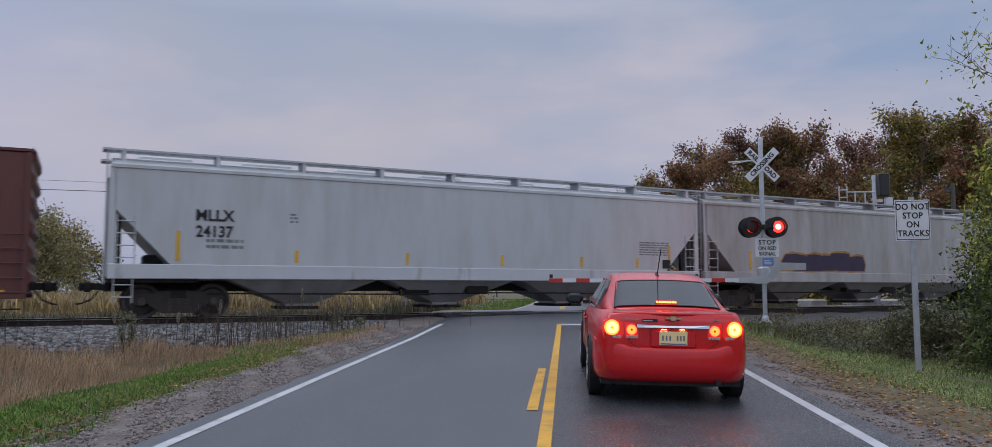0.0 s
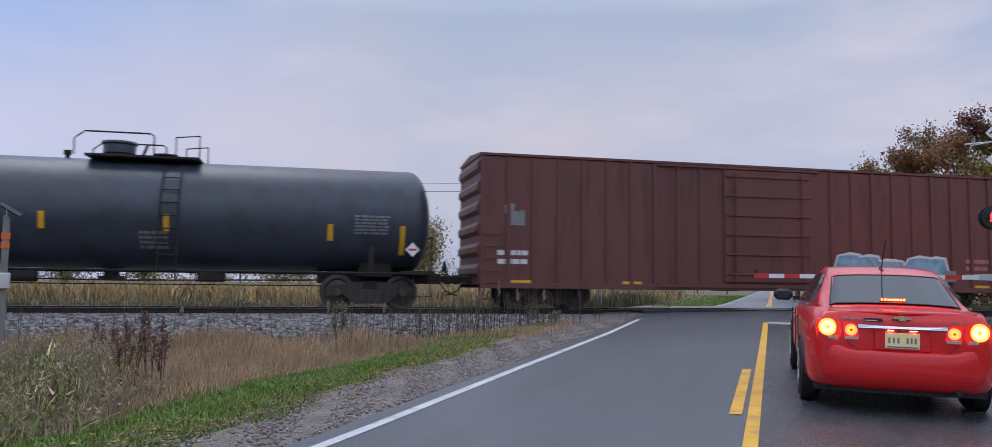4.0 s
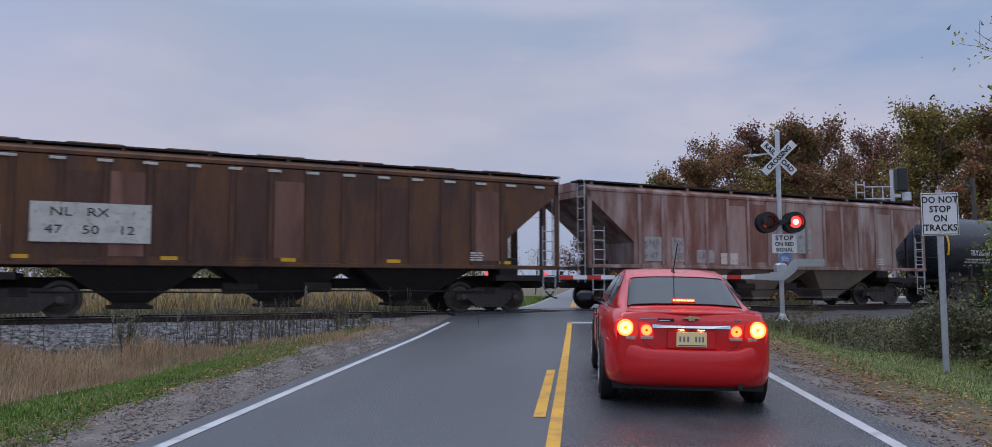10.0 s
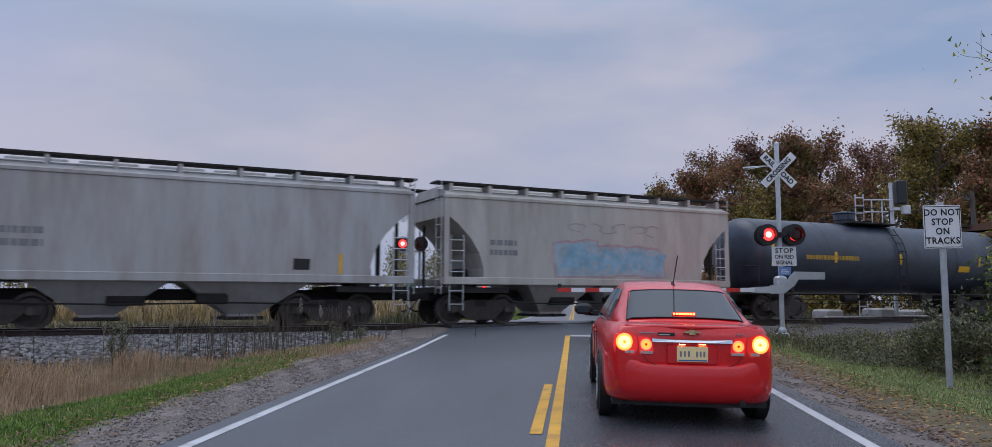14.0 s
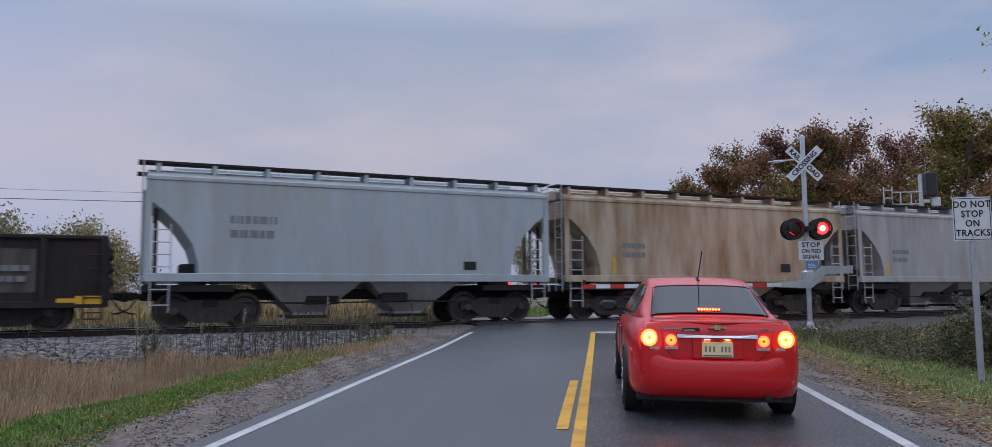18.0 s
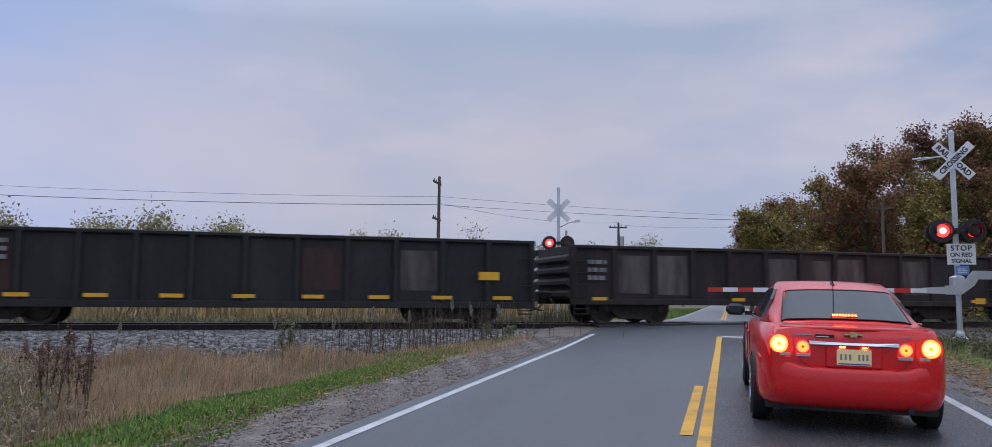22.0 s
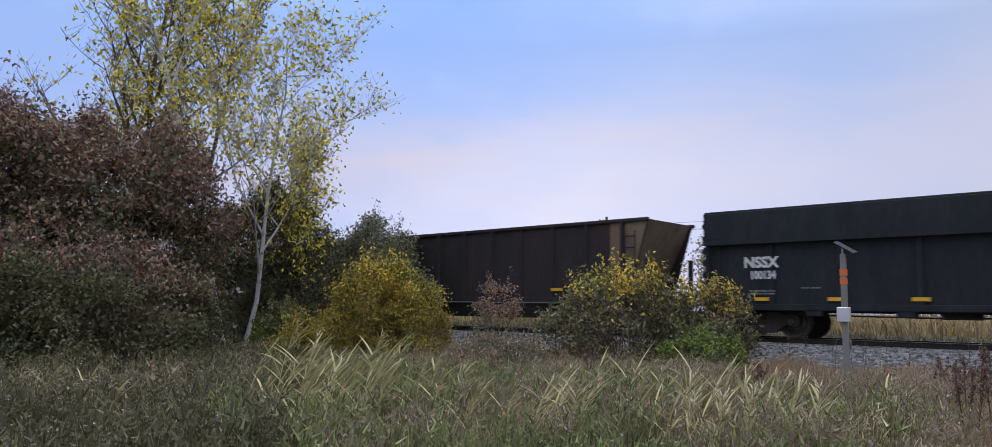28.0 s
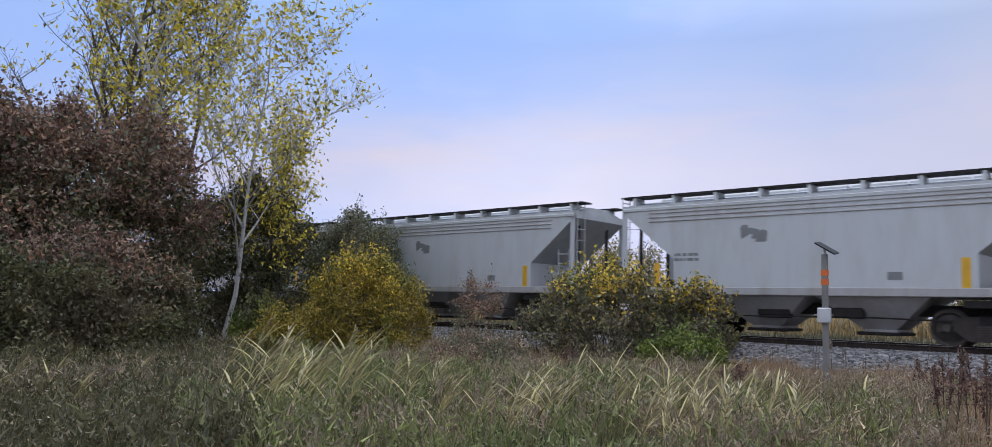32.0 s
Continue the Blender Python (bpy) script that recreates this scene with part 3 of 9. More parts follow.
# truck meshes, shared by all cars
_wheel = M()
for y in (-0.75, 0.75):
    k = 1 if y < 0 else -1
    _wheel.turn((0, y, 0), (0, k, 0), [(-0.07, 0.10), (-0.07, 0.14), (-0.055, 0.16), (-0.02, 0.33), (-0.065, 0.385), (-0.065, 0.457), (0.045, 0.46), (0.05, 0.485), (0.07, 0.485), (0.07, 0.10)], 24)
_wheel.cyl((0, -1.02, 0), (0, 1.02, 0), 0.075, 12)
for y in (-1.05, 1.05):
    _wheel.cyl((0, y - 0.06, 0), (0, y + 0.06, 0), 0.10, 12)
    for a in range(3):
        t = a * 2.094
        _wheel.cyl((0.055 * math.cos(t), y * 1.058, 0.055 * math.sin(t)), (0.055 * math.cos(t), y * 1.075, 0.055 * math.sin(t)), 0.018, 6)
WHEEL_MESH = _wheel.mesh("wheelset")
WHEEL_MESH.materials.append(WHEEL)
_frame = M()
_frame.prism([(-1.12, 0.36), (-1.12, 0.60), (-0.98, 0.66), (-0.72, 0.66), (-0.45, 0.74), (0.45, 0.74), (0.72, 0.66), (0.98, 0.66), (1.12, 0.60), (1.12, 0.36), (0.98, 0.36), (0.94, 0.56), (0.80, 0.56), (0.76, 0.40), (0.42, 0.14), (-0.42, 0.14), (-0.76, 0.40), (-0.80, 0.56), (-0.94, 0.56), (-0.98, 0.36)], -0.07, 0.07)
FRAME_MESH = _frame.mesh("side_frame")
FRAME_MESH.materials.append(FRAME_STEEL)
SPRING_MESH = M().turn((0, 0, 0.19), (0, 0, 1), [(0.0, 0.07)] + [(0.0275 * k, 0.085 if k % 2 else 0.066) for k in range(13)] + [(0.34, 0.07)], 10).mesh("spring")
SPRING_MESH.materials.append(WHEEL)
BOLSTER_MESH = M().box(-0.22, 0.22, -1.08, 1.08, 0.52, 0.76, 0.03).cyl((0, 0, 0.74), (0, 0, 0.9), 0.2, 14).box(-1.0, 1.0, -0.32, -0.26, 0.42, 0.5).box(-1.0, 1.0, 0.26, 0.32, 0.42, 0.5).mesh("truck")
BOLSTER_MESH.materials.append(UNDER)
COUPLER_MESH = M().box(-0.4, 0.32, -0.09, 0.09, 0.76, 0.94, 0.02).box(0.28, 0.52, -0.16, 0.14, 0.70, 0.98, 0.05).box(0.5, 0.62, 0.02, 0.16, 0.72, 0.96, 0.04).tube([(0.1, -0.3, 0.78), (0.3, -0.32, 0.5), (0.52, -0.3, 0.4), (0.66, -0.28, 0.38)], 0.025, 6).mesh("coupler")
COUPLER_MESH.materials.append(UNDER)


def truck(car, x):
    tr = part("truck", BOLSTER_MESH, None, car)
    tr.matrix_local = pose(x, 0, 0)
    for y in (-1.0, 1.0):
        part("side_frame", FRAME_MESH, None, tr).matrix_local = pose(0, y, 0)
        for dx in (-0.22, 0.0, 0.22):
            part("spring", SPRING_MESH, None, tr).matrix_local = pose(dx, y, 0)
    for i, dx in enumerate((-0.889, 0.889)):
        w = part("wheelset", WHEEL_MESH, None, tr, "dark steel wheelset with bearing caps")
        w.location = (dx, 0, 0.457)
        if WHEELSETS[i][0] is None:
            WHEELSETS[i][0] = w
        else:
            WHEELSETS[i][1].append(w)


def running_gear(car, L, tx, half=None):
    """Trucks, couplers and centre sill of a car whose body is L long."""
    for x in (-tx, tx):
        truck(car, x)
    for k, rz in ((1, 0), (-1, 180)):
        part("coupler", COUPLER_MESH, None, car).matrix_local = pose(k * (L / 2 + 0.0), 0, 0, 0, 0, rz)
    part("centre_sill", M().box(-L / 2 - 0.05, L / 2 + 0.05, -0.28, 0.28, 0.72, 1.02, 0.02), UNDER, car)
    part("brake_pipe", M().tube([(-L / 2 + 2.5, -1.1, 0.66), (-1.5, -1.15, 0.62), (1.5, -1.1, 0.66), (L / 2 - 2.5, -1.15, 0.62)], 0.022, 6).box(0.5, 1.3, -1.2, -0.8, 0.62, 0.9, 0.05).cyl((-1.6, -0.9, 0.74), (-0.7, -0.9, 0.74), 0.16, 12), UNDER, car)


RUNGS = {}


def ladder_part(name, parent, mat, x0, x1, y, z0, z1, rungs, r=0.016, across=False):
    """A ladder of two rails and single rungs, along the car or across its end."""
    key = (mat.name, round(abs(x1 - x0), 3), round(z1 - z0, 3), rungs, r)
    if key not in RUNGS:
        h = abs(x1 - x0) / 2
        RUNGS[key] = [M().cyl((0, 0, 0), (0, 0, z1 - z0), r, 6).mesh("rail"), M().cyl((-h, 0, 0), (h, 0, 0), r, 6).mesh("rung")]
        for me in RUNGS[key]:
            me.materials.append(mat)
    rail, rung = RUNGS[key]
    base = new(name)
    base.parent = parent
    base.matrix_local = pose((x0 + x1) / 2 if not across else y, y if not across else (x0 + x1) / 2, z0, 0, 0, 90 if across else 0)
    for k in (-1, 1):
        part("rail", rail, None, base).matrix_local = pose(k * abs(x1 - x0) / 2, 0, 0)
    for i in range(rungs):
        part("rung", rung, None, base).matrix_local = pose(0, 0, (z1 - z0) * (i + 0.5) / rungs)
    return base


def car_thing(name, label, s_left, s_right, group="cars of the train"):
    car = tagged(new(name), label, "rail car", group)
    car.matrix_world = track_pose((s_left + s_right) / 2, 0.75, ZR)
    TRAIN.append((car, (s_left + s_right) / 2))
    return car, s_right - s_left


def bars(parent, x, z, w, h, n, mat, y=-HW - 0.006, seed=1, name="stencil"):
    """Small writing that cannot be read, as short bars."""
    r, m = random.Random(seed), M()
    step = h / n
    for i in range(n):
        a = x
        while a < x + w - 0.04:
            b = min(x + w, a + r.uniform(0.06, 0.22))
            m.box(a, b, y, y + 0.006, z + i * step, z + i * step + step * 0.55)
            a = b + r.uniform(0.02, 0.06)
    return tagged(part(name, m, mat, parent, "unreadable stencilled lines"), kind="stuff")


def plate(parent, x0, x1, z0, z1, mat, name, label="", y=-HW - 0.005):
    return part(name, M().box(x0, x1, y, y + 0.007, z0, z1), mat, parent, label)


def marks(car, xs, z0, z1, y=-HW - 0.006, w=0.1):
    for x in xs:
        part("reflector", M().box(x - w / 2, x + w / 2, y, y + 0.012, z0, z1), YELLOW_MARK, car, "yellow reflective strip")


def graffiti(parent, x0, x1, z0, z1, mats, seed, n=26, y=-HW - 0.008):
    """Sprayed tag as plain slanted, angular strokes with outlines."""
    r = random.Random(seed)
    for k, mat in enumerate(mats):
        m = M()
        for i in range(n):
            u = (i + r.random()) / n
            cx, cz = x0 + (x1 - x0) * u, z0 + (z1 - z0) * r.uniform(0.25, 0.75)
            w, h, a = (x1 - x0) / n * r.uniform(0.5, 1.3), (z1 - z0) * r.uniform(0.18, 0.5), r.uniform(-0.7, 0.7)
            k2 = r.uniform(0.5, 1.0)
            pts = []
            for px, pz in ((-w, -h), (w * k2, -h * 0.8), (w, h * k2), (0, h), (-w * k2, h * 0.5)):
                qx, qz = cx + px * math.cos(a) - pz * math.sin(a) * 0.5, cz + px * math.sin(a) * 0.6 + pz
                pts.append((min(x1, max(x0, qx)), min(z1, max(z0, qz))))
            yy = y - 0.0015 * k - 0.00002 * i
            m.add([(px, yy, pz) for px, pz in pts], [(0, 1, 2, 3, 4)])
        tagged(part("graffiti", m, mat, parent, "sprayed graffiti in plain angular shapes"), kind="stuff")


def scrawl(parent, x0, x1, z0, z1, mat, seed, y=-HW - 0.008, n=5, fat=0.022):
    """A hand-drawn tag: a few looping thin strokes."""
    r, m = random.Random(seed), M()
    for k in range(n):
        cx, cz = x0 + (x1 - x0) * (k + 0.5) / n, (z0 + z1) / 2 + r.uniform(-0.1, 0.1) * (z1 - z0)
        a, w, h, arc = r.uniform(0, 6.28), (x1 - x0) / n * r.uniform(0.5, 1.0), (z1 - z0) * r.uniform(0.25, 0.5), r.uniform(2.5, 5.5)
        pts = [(cx + w * math.cos(a + arc * i / 9) + 0.02 * i * w, cz + h * math.sin(a + arc * i / 9)) for i in range(10)]
        for (ax, az), (bx, bz) in zip(pts, pts[1:]):
            d = math.hypot(bx - ax, bz - az) or 1e-6
            nx, nz = -(bz - az) / d * fat, (bx - ax) / d * fat
            yy = y - 0.0004 * k
            m.add([(ax - nx, yy, az - nz), (bx - nx, yy, bz - nz), (bx + nx, yy, bz + nz), (ax + nx, yy, az + nz)], [(0, 1, 2, 3)])
    return tagged(part("graffiti", m, mat, parent, "hand-drawn pale tag"), kind="stuff")


def wildstyle(parent, x0, x1, z0, z1, fill, shade, halo, seed, n=11, y=-HW - 0.05):
    """A run of interlocked angular letter shapes: halo behind, dark body, pale strokes on top."""
    r = random.Random(seed)
    w = (x1 - x0) / n
    back, dark, pale = M(), M(), M()
    for i in range(n):
        cx = x0 + (i + 0.5) * w
        hi = z1 - (z1 - z0) * r.uniform(0.0, 0.22)
        lo = z0 + (z1 - z0) * r.uniform(0.0, 0.1)
        sl = r.uniform(-0.35, 0.35) * w
        for m, g, yy in ((back, 0.09, y), (dark, 0.03, y - 0.003)):
            m.add([(cx + px, yy - 0.0001 * i, pz) for px, pz in ((-w * 0.72 - g, lo - g), (w * 0.66 + g, lo - g * 0.6), (w * 0.72 + g + sl, (lo + hi) / 2), (w * 0.5 + g + sl, hi + g), (sl, hi + g * 1.6), (-w * 0.6 - g + sl, hi + g * 0.4), (-w * 0.78 - g, (lo + hi) / 2))], [(0, 1, 2, 3, 4, 5, 6)])
        for k in range(r.choice((2, 3, 3))):
            bx = cx + (k - 1) * w * 0.36 + r.uniform(-0.05, 0.05)
            t, a = w * r.uniform(0.12, 0.21), r.choice((-1, 1)) * r.uniform(0.25, 0.8) * w
            zl, zh = lo + (hi - lo) * r.uniform(0.03, 0.25), hi - (hi - lo) * r.uniform(0.02, 0.2)
            zm = (zl + zh) / 2 + r.uniform(-0.1, 0.1)
            pale.add([(px, y - 0.006 - 0.0001 * (3 * i + k), pz) for px, pz in ((bx - t, zl), (bx + t * 0.9, zl + 0.05), (bx + t + a * 0.5, zm), (bx + t * 1.5 + a, zh - 0.06), (bx + a, zh), (bx - t * 1.1 + a, zh - 0.12), (bx - t + a * 0.3, zm))], [(0, 1, 2, 3, 4, 5, 6)])
        if r.random() < 0.6:
            zz = (lo + hi) / 2 + r.uniform(-0.25, 0.25)
            pale.add([(px, y - 0.008 - 0.0001 * i, pz) for px, pz in ((cx - w * 0.5, zz), (cx + w * 0.45, zz - 0.06), (cx + w * 0.5, zz + 0.08), (cx - w * 0.4, zz + 0.14))], [(0, 1, 2, 3)])
    for m, mat, lab in ((back, halo, "pink sprayed halo"), (dark, shade, "dark sprayed letter bodies"), (pale, fill, "pale sprayed strokes")):
        tagged(part("graffiti", m, mat, parent, lab), kind="stuff")


PATCH_RUST = paint("rust_red_bay", (0.27, 0.135, 0.105), (0.09, 0.04, 0.03), 0.45, rough=0.85, var=0.3, sharp=0.4)
PATCH_OCHRE = paint("ochre_rust_bay", (0.16, 0.08, 0.036), (0.12, 0.055, 0.03), 0.45, rough=0.85, var=0.3, sharp=0.4)
PATCH_BROWN = paint("dark_brown_bay", (0.075, 0.036, 0.03), (0.12, 0.06, 0.04), 0.35, rough=0.85, var=0.3, sharp=0.4)
PATCH_CHALK = paint("chalky_bay", (0.40, 0.35, 0.33), (0.24, 0.12, 0.09), 0.4, rough=0.85, var=0.25, sharp=0.4)
PATCH_SCRAPE = paint("scraped_steel_bay", (0.12, 0.105, 0.10), (0.020, 0.016, 0.016), 0.5, rough=0.8, var=0.3, sharp=0.3)
PATCH_OXIDE = paint("oxide_scraped_bay", (0.055, 0.022, 0.021), (0.020, 0.015, 0.015), 0.5, rough=0.8, var=0.3, sharp=0.3)


def bay_panels(car, x0, step, n, z0, z1, mats, seed, y, gap=0.1):
    """Side sheets between the posts that have weathered each in its own way."""
    r = random.Random(seed)
    for i in range(n):
        mt = r.choice(mats)
        if mt is None:
            continue
        a, b = x0 + i * step + gap, x0 + (i + 1) * step - gap
        lo, hi = z0 + r.uniform(0, 0.1), z1 - r.uniform(0, 0.1) * (z1 - z0)
        part("side_sheet", M().box(a, b, y, y + 0.006, lo, hi), mt, car, "weathered side sheet between posts")


SPRAY_WHITE = material("spray_white", (0.40, 0.37, 0.36), 0.7, var=0.3, bump=0, second=(0.17, 0.10, 0.09), amount=0.42, sharp=0.3)
SPRAY_MILK = material("spray_milky_blue", (0.34, 0.42, 0.48), 0.7, var=0.2, bump=0)
SPRAY_ROSE = material("spray_rose", (0.42, 0.31, 0.33), 0.7, var=0.2, bump=0)
CHALK = material("chalk_grey", (0.34, 0.33, 0.33), 0.8, var=0.2, bump=0)
SPRAY_BROWN = material("spray_brown", (0.055, 0.03, 0.026), 0.7, var=0.2, bump=0)
SPRAY_PINK = material("spray_pink", (0.42, 0.17, 0.16), 0.7, var=0.2, bump=0)
SPRAY_BLUE = material("spray_blue", (0.16, 0.33, 0.45), 0.7, var=0.25, bump=0, second=(0.3, 0.45, 0.52), amount=0.4)
SPRAY_SKY = material("spray_sky_blue", (0.24, 0.42, 0.54), 0.7, var=0.2, bump=0)
SPRAY_PURPLE = material("spray_purple", (0.05, 0.035, 0.075), 0.7, var=0.2, bump=0)
SPRAY_ORANGE = material("spray_orange", (0.42, 0.22, 0.06), 0.7, var=0.2, bump=0)


def covered_hopper(label, s_left, s_right, body, sill, cut, tx, bays=3, eave=3.93, run=4.40, z_sill=(1.04, 1.42), rib=None, rib_mat=None, hop_mat=None, core_bottom=1.4, board=True):
    """Covered hopper: body with sloped ends, sill, roof, hatches, running boards, chutes, ladders."""
    car, L = car_thing("covered_hopper", label, s_left, s_right)
    e = L / 2
    side = [(-e + a, z) for a, z in cut] + [(e - a, z) for a, z in reversed(cut)]
    bod = part("body", M().prism(side, -HW, HW), body, car)
    z0, z1 = z_sill
    for y0, y1 in ((-HW - 0.04, -HW + 0.14), (HW - 0.14, HW + 0.04)):
        part("side_sill", M().box(-e, e, y0, y1, z0, z1, 0.015), sill, car)
        part("top_chord", M().box(-e, e, y0 + 0.01, y1 - 0.01, eave - 0.06, eave + 0.05, 0.015), body, car)
    roof = M().prism_x([(-HW, eave + 0.03), (-HW + 0.25, eave + 0.17), (-0.6, eave + 0.34), (0.6, eave + 0.34), (HW - 0.25, eave + 0.17), (HW, eave + 0.03)], -e + 0.06, e - 0.06)
    part("roof", roof, body, car)
    hatch = M().box(-0.7, 0.7, -0.33, 0.33, 0, 0.14, 0.03).mesh("hatch_cover")
    for i in range(7):
        part("hatch_cover", hatch, body, car, at=pose(-e + 1.4 + (L - 2.8) * i / 6, 0, eave + 0.33))
    bracket = M().box(-0.05, 0.05, -0.27, 0.27, eave + 0.1, run - 0.05).mesh("board_bracket")
    for y in (-1.05, 1.05):
        m = M().box(-e - 0.18, e + 0.18, y - 0.28, y + 0.28, run - 0.05, run)
        # with board False the dark colour carries the shade under the walkway
        part("running_board", m, STEEL if board else UNDER, car, "steel grating running board")
        for i in range(9):
            part("board_bracket", bracket, body, car, at=pose(-e + 0.3 + (L - 0.6) * i / 8, y, 0))
    # chutes
    span = L - 5.6
    for i in range(bays):
        x = -span / 2 + span * (i + 0.5) / bays
        w = span / bays * 0.47
        rings = [[(x - k, -j, z), (x + k, -j, z), (x + k, j, z), (x - k, j, z)] for k, j, z in ((w, 1.36, z0 + 0.1), (w * 0.96, 1.34, z0 - 0.02), (0.42, 0.62, 0.36), (0.42, 0.62, 0.28))]
        part("chute", M().loft(rings), hop_mat or body, car)
        part("outlet_gate", M().box(x - 0.55, x + 0.55, -0.72, 0.72, 0.2, 0.29, 0.02).cyl((x, -0.95, 0.25), (x, 0.95, 0.25), 0.05, 8), UNDER, car)
    for k in (-1, 1):
        x0 = k * e
        a, b = sorted((x0, x0 - k * 0.16))
        for y0, y1 in ((-HW, -HW + 0.05), (HW - 0.05, HW)):
            part("end_post", M().box(a, b, y0, y1, z1, eave - 0.05), body, car)
        part("end_sill", M().box(min(x0, x0 - k * 2.2), max(x0, x0 - k * 2.2), -HW + 0.1, HW - 0.1, 0.95, 1.12), UNDER, car)
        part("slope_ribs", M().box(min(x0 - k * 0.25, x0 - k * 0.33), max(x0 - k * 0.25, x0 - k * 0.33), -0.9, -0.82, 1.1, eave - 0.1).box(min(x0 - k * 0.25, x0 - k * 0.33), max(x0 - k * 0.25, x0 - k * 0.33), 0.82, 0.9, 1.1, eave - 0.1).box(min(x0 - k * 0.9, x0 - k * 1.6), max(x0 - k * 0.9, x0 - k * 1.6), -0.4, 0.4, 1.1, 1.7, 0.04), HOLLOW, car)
        ladder_part("side_ladder", car, LADDER_W, x0 - k * 0.2, x0 - k * 0.62, -HW - 0.02, z1, z1 + 1.25, 4)
        ladder_part("step", car, LADDER_W, x0 - k * 0.16, x0 - k * 0.6, -HW - 0.02, 0.42, z0, 2)
        ladder_part("end_ladder", car, LADDER_W, -1.42, -1.0, x0 + k * 0.06, 0.9, run, 9, across=True)
    if rib:
        n = int((L - 4.0) / rib)
        post = M().prism_x([(-0.05, z1), (-0.05, eave - 0.1), (0.02, eave - 0.06), (0.02, z1)], -0.055, 0.055).mesh("side_post")
        for i in range(n + 1):
            x = -(L - 4.1) / 2 + (L - 4.1) * i / n
            part("side_post", post, rib_mat or body, car, at=pose(x, -HW, 0))
            part("side_post", post, rib_mat or body, car, at=pose(x, HW, 0, 0, 0, 180))
    running_gear(car, L, tx)
    return car, L


CUT_A = [(0.12, 3.93), (0.12, 2.85), (1.5, 1.40)]
CUT_B = [(0.12, 3.84), (0.12, 3.25), (0.45, 3.0), (0.85, 2.6), (1.15, 2.15), (1.28, 1.7), (1.3, 1.35)]
CUT_C = [(0.0, 3.97), (0.0, 3.75), (1.85, 2.25), (1.85, 1.40)]

c0, L = covered_hopper("weathered grey covered hopper car with purple graffiti", 19.85, 39.2, GREY_DULL, GREY_DULL, CUT_A, 7.9, hop_mat=GREY_DULL)
wildstyle(c0, -5.6, -1.2, 1.5, 2.2, SPRAY_PURPLE, SPRAY_PURPLE, SPRAY_ORANGE, 5, 7, y=-HW - 0.006)
bars(c0, -6.7, 2.0, 0.7, 0.5, 2, LETTER_GREY, seed=3)
marks(c0, (-7.4, 7.4), 1.5, 2.2)

c1, L = covered_hopper("clean light grey covered hopper car with black lettering", 0.25, 19.57, GREY_CAR, GREY_SILL, CUT_A, 7.9, hop_mat=GREY_DULL)
lettering(c1, "MLLX", -7.1, -HW - 0.01, 2.72, 0.42, LETTER_BLACK, 0.95, bold=0.012)
lettering(c1, "24137", -7.1, -HW - 0.01, 2.29, 0.42, LETTER_BLACK, 0.9, bold=0.012)
bars(c1, -7.3, 1.86, 0.95, 0.32, 2, LETTER_GREY, seed=4)
bars(c1, 7.0, 1.95, 1.3, 0.5, 6, LETTER_GREY, seed=6)
bars(c1, -5.1, 2.62, 0.22, 0.3, 3, LETTER_GREY, seed=8)
part("data_panel", M().box(8.0, 8.35, -HW - 0.012, -HW, 1.5, 1.8), LETTER_BLACK, c1)
marks(c1, (-8.0, 8.3), 1.5, 2.3)
marks(c1, (-4.9, -1.6, 1.6, 4.6, 6.9), 1.5, 1.85)


GRAB = M().tube([(-0.22, 0.06, 0), (-0.22, 0, 0), (0.22, 0, 0), (0.22, 0.06, 0)], 0.016, 6).mesh("grab_iron")


